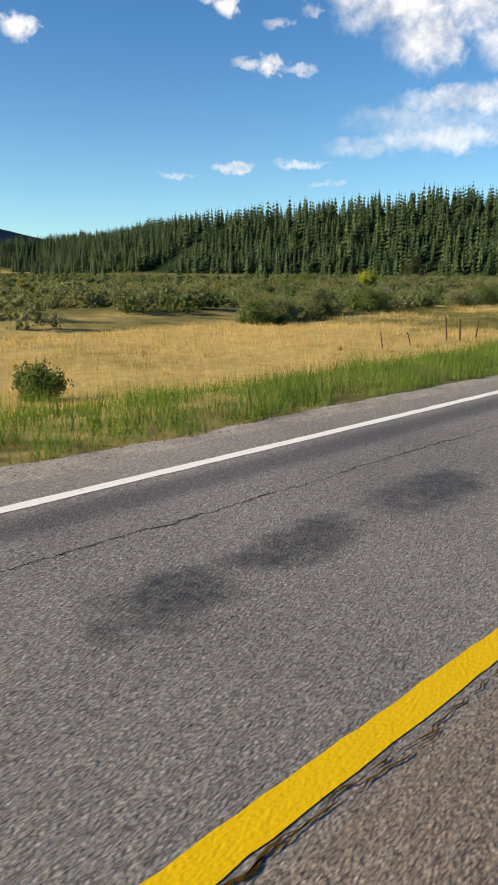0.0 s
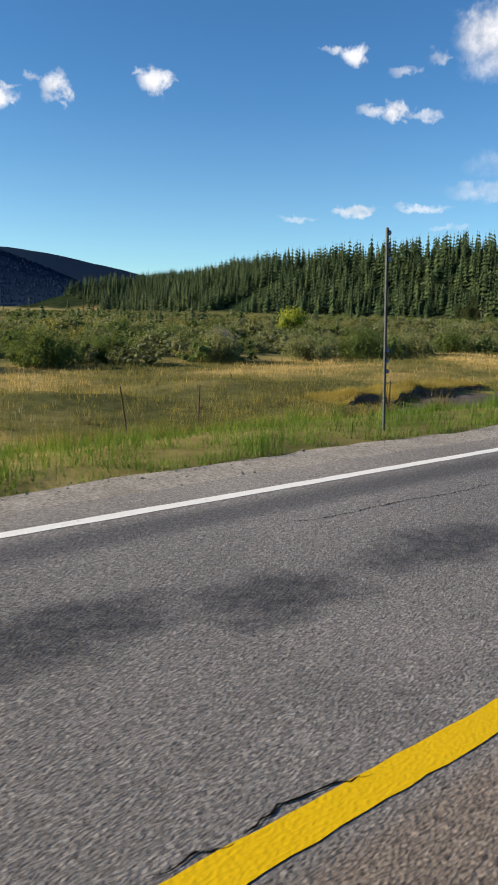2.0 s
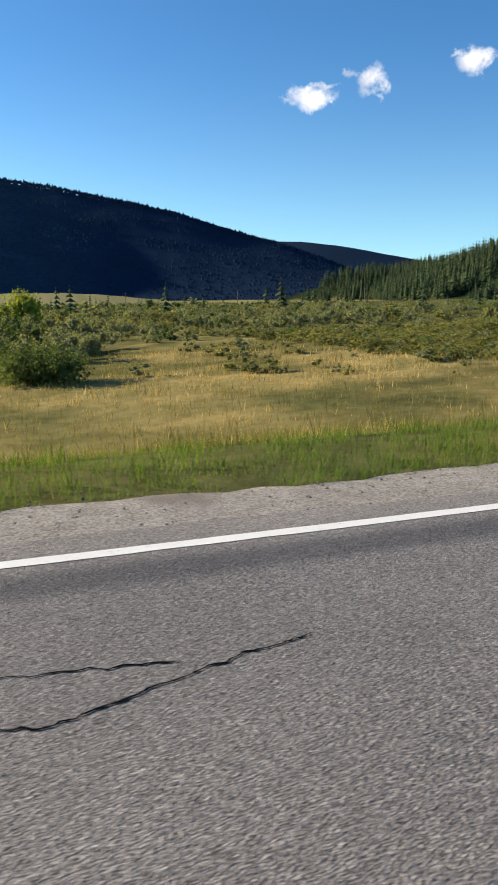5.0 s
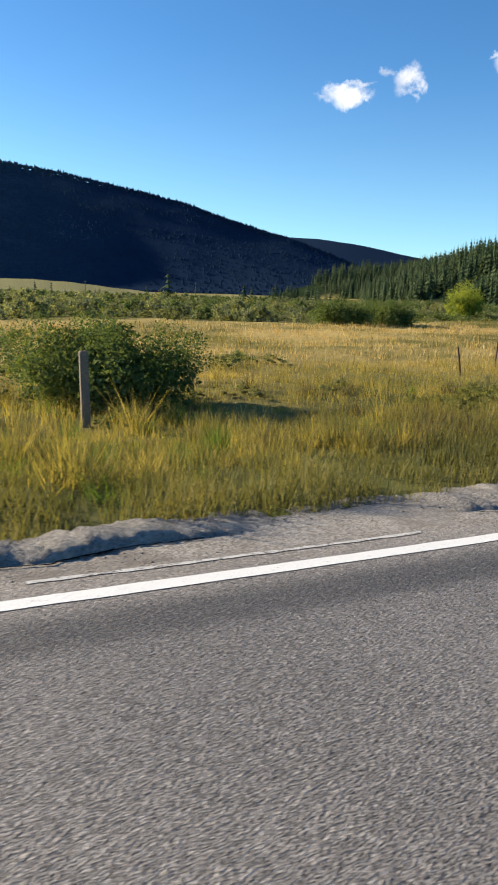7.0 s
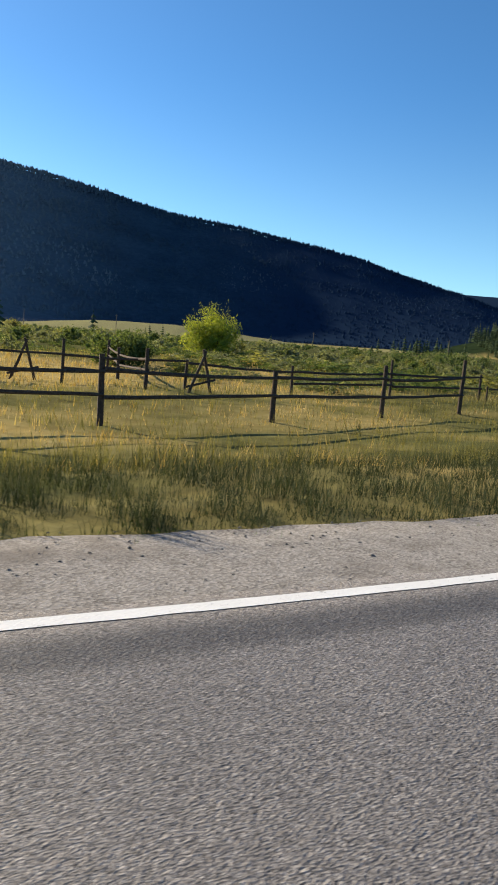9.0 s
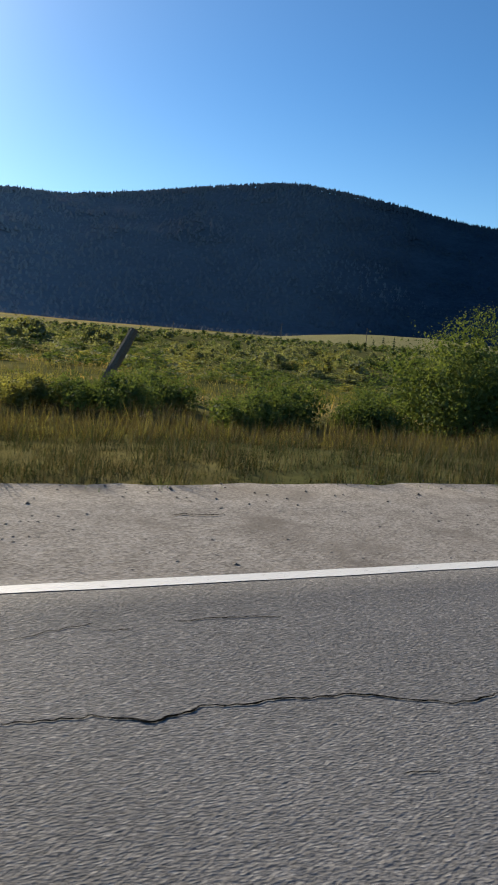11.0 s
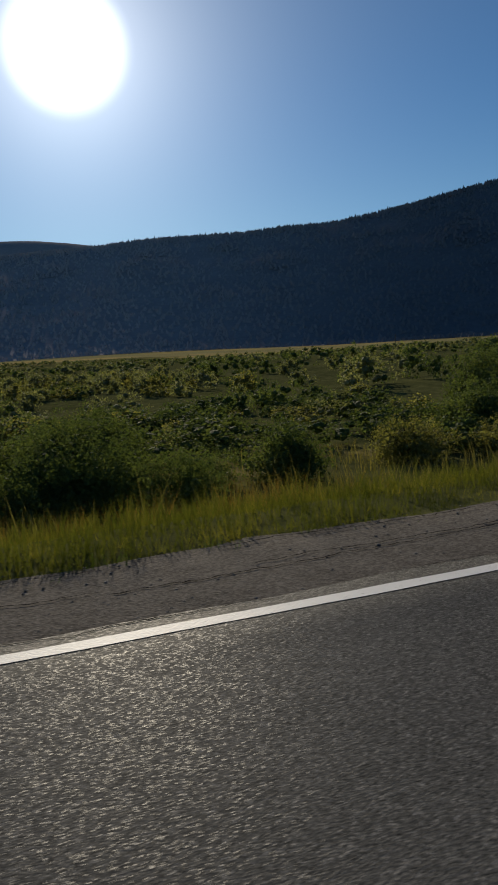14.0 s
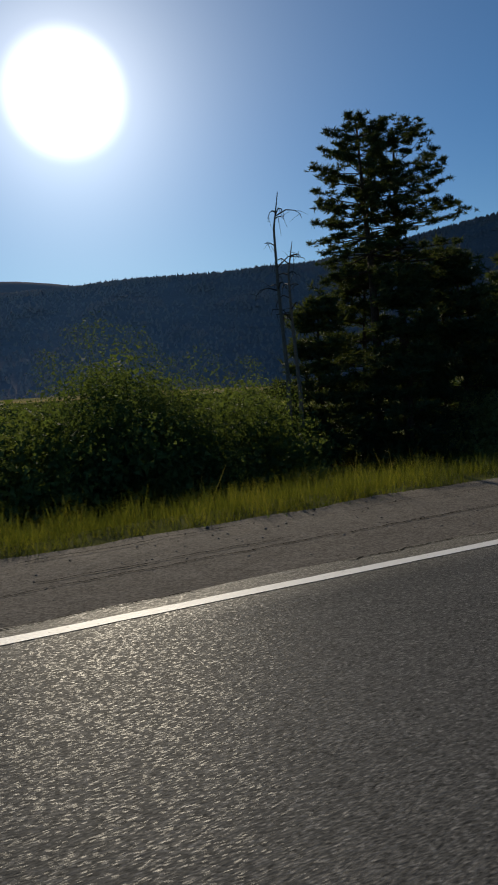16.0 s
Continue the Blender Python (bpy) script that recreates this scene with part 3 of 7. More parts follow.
TREE_TOP = 17.0


def hills(x, y):
    """Rise of the wooded ridge and of the mountains over the plain, and where they are wooded."""
    rise, wood = np.zeros(len(x)), np.zeros(len(x))
    best, top = np.full(len(x), 1e9), np.zeros(len(x))
    for (ax, ay, ah), (bx, by, bh) in zip(RIDGE, RIDGE[1:]):
        ux, uy = bx - ax, by - ay
        t = np.clip(((x - ax) * ux + (y - ay) * uy) / (ux * ux + uy * uy), 0, 1)
        d = np.hypot(x - ax - t * ux, y - ay - t * uy)
        near = d < best
        best, top = np.where(near, d, best), np.where(near, (ah + t * (bh - ah)) * 1.17 + 1.0, top)
    rise = top * ease(best, 125, 10)
    wood = ease(best, 128, 112)
    r, az = np.hypot(x - MX, y - MY), np.degrees(np.arctan2(y - MY, x - MX)) % 360
    main = np.interp(az, *SKYLINE, left=0, right=0) * MR
    foot = np.interp(az, [108, 130], [1200, 1100])
    main = np.maximum(main - 0.5 * TREE_TOP, 0) * np.clip((r - foot) / (MR - 50 - foot), 0, 1) ** 1.05 * np.where(r > MR + 40, ease(r, 2900, 1940), 1)
    main = main * (1 + 0.03 * waves(x, y, 320, 5) * ease(r, 1100, 1400) * ease(r, 1880, 1650))
    back = np.interp(az, *BACK, left=0.02, right=0.02) * 2650 * ease(r, 1950, 2700) * np.where(r > 2700, ease(r, 4200, 2650), 1)
    rise = np.maximum(rise, np.maximum(main, back))
    wood = np.maximum(wood, ease(r, 1015, 1035) * (np.interp(az, *SKYLINE, left=0, right=0) > 0.004))
    wood = np.maximum(wood, ease(r, 2000, 2100))
    return rise, wood


CREEK_S, CREEK_L = np.array([280.0, 286, 287.5, 290, 294, 298, 301, 304, 307, 312]), np.array([70.0, 46, 40, 31, 25, 20.5, 18.2, 16, 14, 12.0])


def creek_line(S):
    """Middle of the creek at S, and how much longer its width is when taken across the road's line."""
    mid = np.interp(S, CREEK_S, CREEK_L)
    return mid, np.hypot(1, np.interp(S + 0.7, CREEK_S, CREEK_L) - np.interp(S - 0.7, CREEK_S, CREEK_L))


def creek_gap(S, L):
    mid, wide = creek_line(S)
    return np.abs(L - mid) / wide + 9 * ((S < 284.5) | (S > 310.5))


def ground_z(x, y, S=None, L=None):
    x, y = np.atleast_1d(np.asarray(x, float)), np.atleast_1d(np.asarray(y, float))
    if S is None:
        S, L = road_sl(x, y)
    fall = np.interp(S, [-300, -40, 70, 125, 150, 176, 216, 240, 262, 281, 287, 300, 318, 350, 400, 700], [2.3, 2.3, 2.5, 2.4, 1.2, 0.65, 0.65, 0.55, 0.3, 0.67, 1.15, 1.5, 1.6, 1.7, 1.7, 1.7])
    reach = np.interp(S, [-300, 62, 70, 92, 102, 130, 160, 230, 280, 310, 700], [14.0, 14.0, 6.0, 6.0, 12.0, 14.0, 8.0, 9.0, 8.0, 8.0, 9.0])
    lip = verge(S)
    out = L - lip
    z = -0.05 - fall * ease(out, 0.2, reach)
    # far plain: lower down the valley, higher towards the mountain's foot
    az = np.degrees(np.arctan2(y - MY, x - MX)) % 360
    far = np.interp(az, [0, 40, 60, 75, 125, 140, 155, 200, 359], [2.0, 2.0, -3.0, -7.0, -6.0, 1.0, 6.0, 6.0, 2.0])
    w = ease(out, 30, 620)
    z = z * (1 - w) + far * w
    z = z + 0.10 * waves(x, y, 7, 1) * ease(out, 1.0, 7.0) + 0.35 * waves(x, y, 38, 2) * ease(out, 18, 45)
    # low hummocks in the first meadow
    z = z + 0.55 * ease(np.hypot((S - 62) / 9, (L - 24) / 5), 1.0, 0.0) + 0.5 * ease(np.hypot((S - 74) / 8, (L - 27) / 4), 1.0, 0.0)
    # ditch with mud, and the creek
    z = z - 0.3 * ease(np.hypot((S - 81.5) / 10, (L - 16.2 - 0.2 * (S - 81.5)) / 3.6), 1.0, 0.6)
    z = z - 1.0 * ease(L, 9.5, 14.5) * (1 - 0.7 * ease(L, 50, 150)) * ease(S, 289, 297) * ease(S, 327, 315)
    z = z + (-2.9 - z) * ease(creek_gap(S, L), 2.9, 1.3)
    r = np.hypot(x - MX, y - MY)
    z = z - 3.5 * ease(np.abs(r - 640), 400, 60) * ease(az, 68, 84) * ease(az, 185, 170)
    z = z + 12.5 * ease(np.hypot((x - 120) / 190, (y - 700) / 140), 1.0, 0.1)
    rise, wood = hills(x, y)
    side = -0.12 - 0.9 * ease(-L, 9.5, 16) + 0.25 * waves(x, y, 30, 3) * ease(-L, 14, 40)
    z = np.where(L < -4, side * (1 - ease(-L, 40, 300)) + far * ease(-L, 40, 300), z) + rise
    under = (L > -9.2) & (L < lip) & (S < 480)
    return np.where(under, np.where(L > 0.2, -0.07, -0.14), z)


def grow(lo, hi, fine0, fine1, step, big):
    mid = list(np.arange(fine0, fine1 + 0.01, step))
    a, d = mid[0], step
    left = []
    while a > lo:
        d = min(d * 1.07, big)
        a -= d
        left.append(a)
    b, d = mid[-1], step
    right = []
    while b < hi:
        d = min(d * 1.07, big)
        b += d
        right.append(b)
    return np.array(left[::-1] + mid + right)


def make_ground_sheet():
    gx, gy = grow(-3200, 4200, -20, 335, 1.7, 80), grow(-3000, 4300, -14, 225, 1.7, 80)
    X, Y = np.meshgrid(gx, gy)
    x, y = X.ravel(), Y.ravel()
    S, L = road_sl(x, y)
    z = ground_z(x, y, S, L)
    nx, ny = len(gx), len(gy)
    i = np.arange(nx * ny).reshape(ny, nx)
    f = np.stack([i[:-1, :-1], i[:-1, 1:], i[1:, 1:], i[1:, :-1]], -1).reshape(-1, 4)
    me = mesh_np("ground", np.stack([x, y, z], -1), f, M_GROUND)
    dry = dryness(x, y, S, L)
    _, wood = hills(x, y)
    r = np.hypot(x - MX, y - MY)
    straw = np.maximum(ease(np.hypot((x - 120) / 215, (y - 700) / 145), 1.0, 0.85), 0.8 * ease(np.abs(r - 840 - 40 * waves(x, y, 300, 19)), 170, 120) * (waves(x, y, 160, 29) > -0.25)) * (L > 60)
    turn = np.degrees(np.arctan2(y - MY, x - MX)) % 360
    # share of haze painted onto the mountain's ground, by bearing
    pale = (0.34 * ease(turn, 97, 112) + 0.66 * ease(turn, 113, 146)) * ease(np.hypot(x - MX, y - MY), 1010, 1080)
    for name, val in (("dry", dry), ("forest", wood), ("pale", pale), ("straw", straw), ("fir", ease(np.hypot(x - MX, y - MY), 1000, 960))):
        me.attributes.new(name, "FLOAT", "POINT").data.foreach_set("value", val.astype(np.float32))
    me.shade_smooth()
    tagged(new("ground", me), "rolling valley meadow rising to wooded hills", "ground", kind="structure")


def dryness(x, y, S, L):
    """How dry and golden the grass is: 1 straw, 0 green."""
    d = 0.26 + 0.38 * waves(x, y, 26, 8) + 0.3 * waves(x, y, 8, 18)
    d = d + 0.9 * ease(S, 64, 40) * ease(L, 7, 12) * ease(L, 46, 36) * (S > -60)
    d = d + 0.36 * ease(np.abs(S - 195), 60, 30) * ease(L, 10, 18) * ease(L, 60, 40)
    d = d + 0.35 * ease(S, 62, 40) * ease(L, 44, 50) * ease(L, 120, 100)
    d = d + 0.06 * ease(np.abs(S - 100), 50, 25) * ease(L, 4, 8) * ease(L, 45, 36)
    d = d - 0.35 * ease(S, 240, 285) * ease(L, 15, 20) - 0.35 * ease(S, 285, 310) * ease(L, 14, 22)
    d = d - 0.45 * ease(np.hypot((S - 71) / 17, (L - 24) / 8), 1.15, 0.6)
    d = d - 0.7 * ease(np.abs(S - 196), 26, 15) * ease(L, 9.5, 6.5)
    # gold cut along this verge, putting the shade on its tall grass into colour
    d = d - 0.6 * ease(S, 235, 250) * ease(L, 15, 11)
    r = np.hypot(x - MX, y - MY)
    d = d - 0.3 * ease(L, 45, 60) + 1.1 * ease(np.abs(r - 820 - 60 * waves(x, y, 400, 9)), 190, 110)
    d = d + 1.2 * ease(np.hypot((x - 120) / 230, (y - 700) / 150), 1.0, 0.8)
    return np.clip(d, 0, 1)


# ---- road ----
def strip(name, s0, s1, step, lats, zs, mat, wiggle=0.0, parent=None, label="", seed=3, start_fade=0.0):
    """A band along the road; lats and zs run across it."""
    rng = np.random.RandomState(seed)
    s = np.arange(s0, s1 + 0.001, step)
    cols = []
    for l, z in zip(lats, zs):
        ll = (l(s) if callable(l) else np.full(len(s), l)) + (rng.uniform(-1, 1, len(s)) * wiggle if wiggle else 0)
        x, y = road_xy(s, ll)
        cols.append((x, y, np.full(len(s), z), s, ll))
    v = np.stack([np.stack([c[0], c[1], c[2]], -1) for c in cols], 1).reshape(-1, 3)
    uv = np.stack([np.stack([c[3], c[4], c[2] * 0], -1) for c in cols], 1).reshape(-1, 3)
    m, n = len(s), len(cols)
    i = np.arange(m * n).reshape(m, n)
    f = np.stack([i[:-1, 1:], i[:-1, :-1], i[1:, :-1], i[1:, 1:]], -1).reshape(-1, 4)
    me = mesh_np(name, v, f, mat)
    me.attributes.new("road", "FLOAT_VECTOR", "POINT").data.foreach_set("vector", uv.astype(np.float32).ravel())
    ob = new(name, me)
    if parent is not None:
        ob.parent = parent
    if label:
        ob["label"] = label
    return ob


def pave_edge(s):
    return np.interp(s, [-300, 0, 100, 160, 190, 250, 300, 345, 400, 700], [0.66, 0.66, 0.62, 0.42, 0.36, 0.16, 0.24, 0.34, 0.42, 0.4]) + 0.03 * np.sin(s * 1.3 + np.sin(s * 0.41)) + 0.025 * np.sin(s * 5.1 + 2 * np.sin(s)) + 0.015 * np.sin(s * 13.0)


def crack(nodes, width, road, z=0.0045, mat=None, sway=1.0):
    """A crooked dark crack in the asphalt through a few places s, l."""
    p = np.array(nodes, float)
    width = width * (0.78 if width > 0.02 else 0.8)
    rng = np.random.RandomState(int(abs(p[0, 0]) * 131 + abs(p[0, 1]) * 977))
    d = np.concatenate([[0], np.cumsum(np.hypot(*np.diff(p, axis=0).T))])
    n = max(10, int(d[-1] / 0.017))
    t = np.linspace(0, d[-1], n)
    c = np.stack([np.interp(t, d, p[:, 0]), np.interp(t, d, p[:, 1])], -1)
    tan = np.gradient(c, axis=0)
    tan /= np.linalg.norm(tan, axis=1)[:, None] + 1e-9
    nrm = np.stack([-tan[:, 1], tan[:, 0]], -1)

    def wander(step, size):
        k = max(3, int(d[-1] / step) + 2)
        return np.interp(t, np.linspace(0, d[-1], k), rng.normal(0, size, k))

    calm = np.minimum(1, np.minimum(t, d[-1] - t) / 0.12)
    c = c + nrm * ((wander(0.25, 0.014) + wander(0.07, 0.008)) * calm * sway + wander(0.03, 0.0055))[:, None]
    w = (0.5 * width + 0.006) * np.clip(0.75 + wander(0.3, 0.14) + wander(0.04, 0.2), 0.35, 1.5) * np.minimum(1, np.minimum(t, d[-1] - t) / 0.12 + 0.3) * 0.5
    a, b = c + nrm * w[:, None], c - nrm * (w * rng.uniform(0.5, 1.5, n))[:, None]
    v = np.concatenate([np.stack([*road_xy(q[:, 0], q[:, 1]), np.full(n, z)], -1) for q in (a, b)])
    i = np.arange(n - 1)
    f = np.stack([i, i + n, i + n + 1, i + 1], -1)
    up = np.cross(v[f[0, 1]] - v[f[0, 0]], v[f[0, 2]] - v[f[0, 0]])[2]
    new("crack", mesh_np("crack", v, f if up > 0 else f[:, ::-1], mat or M_CRACK)).parent = road


def make_road():
    road = strip("road", -290, 470, 0.5, [lambda s: -7.6 + 0 * s, -7.0, -5.2, -3.5, -1.8, -0.4, lambda s: pave_edge(s) - 0.06, pave_edge], [-0.02, 0, 0, 0, 0, 0, 0.0, -0.06], M_ASPHALT)
    tagged(road, "two-lane road of worn grey asphalt with cracks", "road", kind="structure")
    g1 = strip("gravel_shoulder", -290, 470, 0.35, [lambda s: pave_edge(s) - 0.12, lambda s: pave_edge(s) + 0.1, lambda s: 0.4 * pave_edge(s) + 0.6 * verge(s), lambda s: verge(s) - 0.12, lambda s: verge(s) + 0.3],
               [-0.035, -0.028, -0.035, -0.045, -0.16], M_GRAVEL, 0.035)
    tagged(g1, "pale dusty gravel shoulder along the road", "shoulder", kind="structure")
    g2 = strip("gravel_shoulder", -290, 470, 0.5, [-9.4, -8.8, -7.5], [-0.2, -0.05, -0.03], M_GRAVEL, 0.03)
    tagged(g2, "pale gravel shoulder along the road", "shoulder", kind="structure")
    w = strip("edge_line", -290, 470, 0.25, [-0.065, 0.07], [0.004, 0.004], M_WHITE, 0.006)
    tagged(w, "solid white painted edge line", "road marking", kind="structure")
    w2 = strip("edge_line", -290, 470, 0.5, [-7.06, -6.93], [0.004, 0.004], M_WHITE, 0.006)
    tagged(w2, "solid white painted edge line", "road marking", kind="structure")
    y1 = strip("centre_line", -290, 470, 0.11, [-3.565, -3.415], [0.004, 0.004], M_YELLOW, 0.006)
    tagged(y1, "solid yellow painted centre line with cracked edges", "road marking", kind="structure")
    for a, b in ((12.9, 15.2), (15.2, 17), (17.8, 21.8), (30, 36), (41, 44), (46, 49), (58, 64), (70, 76.5), (83, 90)):
        y2 = strip("centre_line", a, b, 0.2, [-3.83, -3.69], [0.004, 0.004], M_YELLOW_WORN if a < 17 else M_YELLOW, 0.008)
        tagged(y2, "worn yellow painted centre line", "road marking", kind="structure")
    for a, b, l in ((150, 153, 0.16), (161.2, 163.6, 0.15), (173.4, 176.3, 0.27), (185.9, 186.2, -0.42), (197.3, 197.95, 0.23), (198.5, 199.6, 0.235), (199.95, 201.3, 0.24), (203, 206, 0.2), (304, 304.8, -0.1), (353.6, 354.1, 0.14)):
        y3 = strip("old_edge_line", a, b, 0.1, [l, l + 0.04], [0.004, 0.004], M_WHITE_WORN, 0.01)
        tagged(y3, "faded remains of an older white edge line", "road marking", kind="structure")
    # cracks that wander along and across the lane
    crack([(14.10, -1.00), (15.99, -0.87)], 0.014, road)
    crack([(16.13, -1.05), (16.36, -1.81), (16.42, -2.26)], 0.014, road)
    crack([(16.18, -0.68), (17.44, -0.99)], 0.008, road)
    crack([(52.64, -0.89), (53.16, -0.99), (54.07, -0.95), (54.59, -1.05), (55.35, -1.06)], 0.012, road)
    crack([(49.85, -3.38), (50.13, -3.42)], 0.016, road)
    crack([(50.18, -3.40), (50.56, -3.39), (50.73, -3.45)], 0.018, road)
    crack([(75.95, -2.38), (76.11, -2.40), (76.32, -2.33)], 0.016, road)
    crack([(99.29, -2.63), (99.86, -2.49)], 0.012, road)
    crack([(160.5, -1.66), (161.03, -1.59), (161.38, -1.57), (161.90, -1.37), (162.74, -1.24)], 0.045, road)
    crack([(162.74, -1.24), (163.35, -1.41), (163.55, -1.54)], 0.026, road)
    crack([(162.62, 0.02), (162.74, -0.25), (162.74, -0.70), (162.66, -0.95), (162.76, -1.17)], 0.03, road)
    crack([(161.17, -2.42), (162.73, -2.43)], 0.01, road)
    crack([(163.32, -0.94), (164.04, -1.00)], 0.008, road)
    crack([(170.57, -2.08), (171.67, -2.03), (172.43, -1.95)], 0.022, road)
    crack([(177.89, -0.80), (178.47, -0.77), (180.00, -0.79), (180.72, -0.74), (181.67, -0.85), (181.99, -0.80), (183.26, -0.93), (183.79, -1.05)], 0.012, road)
    crack([(178.21, -2.13), (178.40, -2.07), (179.14, -2.00), (179.50, -2.02), (180.30, -2.10), (181.40, -1.98), (181.94, -2.12)], 0.024, road)
    crack([(181.33, -2.16), (181.88, -2.18), (182.67, -2.10), (183.79, -2.14), (184.42, -2.02)], 0.016, road)
    crack([(185.10, -1.39), (185.32, -1.73), (185.66, -2.05)], 0.012, road)
    crack([(185.74, -2.14), (186.13, -2.16), (186.37, -2.28)], 0.04, road)
    crack([(190.3, -2.1), (190.65, -2.07), (190.96, -2.08), (191.4, -2.0), (191.9, -1.98)], 0.045, road)
    crack([(197.36, -2.17), (198.50, -2.28)], 0.045, road)
    crack([(255.3, -2.16), (255.88, -2.13), (257.20, -2.12), (257.66, -2.02)], 0.045, road)
    crack([(257.66, -2.02), (257.73, -1.90)], 0.012, road)
    crack([(257.40, -1.77), (258.14, -1.72)], 0.022, road)
    crack([(256.61, -2.15), (256.72, -2.26), (256.89, -2.29)], 0.012, road)
    crack([(255.97, -0.51), (256.74, -0.54), (256.85, -0.49), (257.20, -0.55)], 0.011, road)
    crack([(257.40, -0.65), (257.52, -0.59), (258.11, -0.58)], 0.011, road)
    crack([(258.27, -0.64), (258.70, -0.63)], 0.008, road)
    crack([(256.78, -1.11), (257.03, -1.09)], 0.008, road)
    crack([(258.38, -1.09), (258.27, -1.39), (258.31, -1.53)], 0.012, road)
    crack([(267.92, -0.74), (268.41, -0.58)], 0.013, road)
    crack([(268.37, -0.69), (268.61, -0.69)], 0.008, road)
    crack([(268.85, -0.63), (269.26, -0.62), (269.48, -0.69)], 0.012, road)
    crack([(267.87, -1.53), (268.25, -1.55), (268.47, -1.65), (268.70, -1.58), (269.36, -1.61), (269.85, -1.79), (270.13, -1.77)], 0.022, road)
    crack([(269.28, -2.24), (269.45, -2.26)], 0.012, road)
    crack([(279.77, -1.80), (280.12, -1.77), (280.85, -1.82), (281.42, -1.76), (281.54, -1.69), (281.94, -1.78)], 0.018, road)
    crack([(280.49, -1.71), (280.85, -1.68), (281.04, -1.75)], 0.01, road)
    crack([(279.76, -2.13), (280.02, -2.15)], 0.008, road)
    crack([(280.30, -2.03), (280.58, -2.10), (280.87, -2.07)], 0.014, road)
    crack([(282.43, 0.06), (282.65, -0.85)], 0.03, road)
    crack([(292.09, -1.95), (292.31, -1.87), (292.49, -1.88), (292.61, -1.97), (293.03, -2.08), (293.42, -2.09)], 0.02, road)
    crack([(292.35, -1.49), (292.50, -1.68), (292.50, -1.78), (292.31, -1.87)], 0.018, road)
    crack([(292.50, -1.79), (292.65, -1.87)], 0.012, road)
    crack([(293.33, -1.95), (293.67, -1.88), (293.89, -1.91)], 0.015, road)
    crack([(293.95, -1.47), (294.14, -1.58)], 0.012, road)
    crack([(303.78, -0.76), (304.04, -0.80), (304.39, -0.70), (305.19, -0.84), (305.40, -0.79), (306.01, -0.82), (306.24, -0.75), (306.58, -0.76)], 0.02, road)
    crack([(303.3, -2.05), (303.79, -2.02), (304.30, -1.97), (304.55, -2.01), (304.78, -1.97), (305.07, -1.83), (305.28, -1.81)], 0.045, road)
    crack([(305.28, -1.81), (305.51, -1.89), (305.75, -1.81), (305.79, -1.84)], 0.03, road)
    crack([(304.51, -1.65), (304.91, -1.89), (305.12, -1.92), (305.17, -2.00), (305.34, -2.05)], 0.014, road)
    crack([(304.52, -2.04), (304.75, -2.16)], 0.012, road)
    crack([(304.55, -2.32), (304.97, -2.47), (305.35, -2.46)], 0.026, road)
    crack([(318.46, 0.46), (318.37, 0.21), (318.41, 0.12), (318.25, -0.05), (318.10, -0.12), (318.06, -0.47), (317.93, -0.62), (317.95, -0.74), (318.49, -1.23)], 0.028, road)
    crack([(316.88, -1.28), (317.26, -1.28), (317.66, -1.17), (317.89, -1.22), (318.19, -1.14)], 0.018, road)
    crack([(329.06, 1.04), (329.28, 0.69), (329.35, 0.23), (329.80, -0.69), (329.89, -1.05), (330.21, -1.69)], 0.035, road)
    crack([(352.62, -0.89), (353.19, -1.08), (355.12, -1.31)], 0.035, road)
    crack([(352.75, -2.21), (353.33, -2.17), (354.19, -1.92)], 0.028, road)
    crack([(353.41, -2.12), (353.57, -2.15)], 0.01, road)
    crack([(353.63, -2.65), (353.99, -2.67)], 0.03, road)
    crack([(364.90, -1.69), (365.11, -1.77), (365.55, -1.73), (366.11, -1.66), (366.31, -1.56), (367.11, -1.77)], 0.025, road)
    crack([(366.60, -1.59), (366.91, -1.44)], 0.01, road)
    crack([(367.09, -1.75), (367.52, -1.52)], 0.012, road)
    crack([(364.92, -1.60), (365.18, -1.59)], 0.01, road)
    crack([(365.79, -2.83), (365.93, -2.71)], 0.02, road)
    crack([(366.21, -1.62), (366.20, -1.81)], 0.008, road)
    crack([(377.24, -1.10), (377.80, -1.23)], 0.02, road)
    crack([(378.39, -1.04), (378.56, -1.11), (378.94, -1.14), (379.73, -1.12), (379.92, -1.16)], 0.014, road)
    crack([(378.39, -1.35), (378.74, -1.31)], 0.008, road)
    crack([(25.3, -1.6), (25.85, -1.71), (26.32, -2.18), (26.57, -2.67), (26.94, -3.4)], 0.022, road)
    crack([(1.2, -1.04), (4.0, -1.08), (8.1, -1.13), (12.4, -1.08)], 0.014, road)
    # the centre line's broken paint
    split = random.Random(12)
    for nodes, wd in (([(22.8, -3.5), (24.6, -3.53), (25.4, -3.5), (26.2, -3.47), (26.8, -3.44)], 0.026), ([(26.9, -3.54), (28.2, -3.5), (30.5, -3.52)], 0.022), ([(26.7, -3.41), (26.95, -3.58)], 0.03), ([(36.4, -3.47), (38.0, -3.5), (41.0, -3.45)], 0.02),
                      ([(98.6, -3.52), (100.4, -3.49), (103.0, -3.52)], 0.03), ([(86.0, -3.47), (89.0, -3.5)], 0.02),
                      ([(-1.0, -3.6), (0.8, -3.6), (2.6, -3.61), (4.2, -3.6)], 0.07), ([(0.4, -3.63), (1.6, -3.61), (2.4, -3.66)], 0.03)):
        # short ragged pieces with sound paint between them
        p = np.array(nodes)
        at, end = p[0, 0], p[-1, 0]
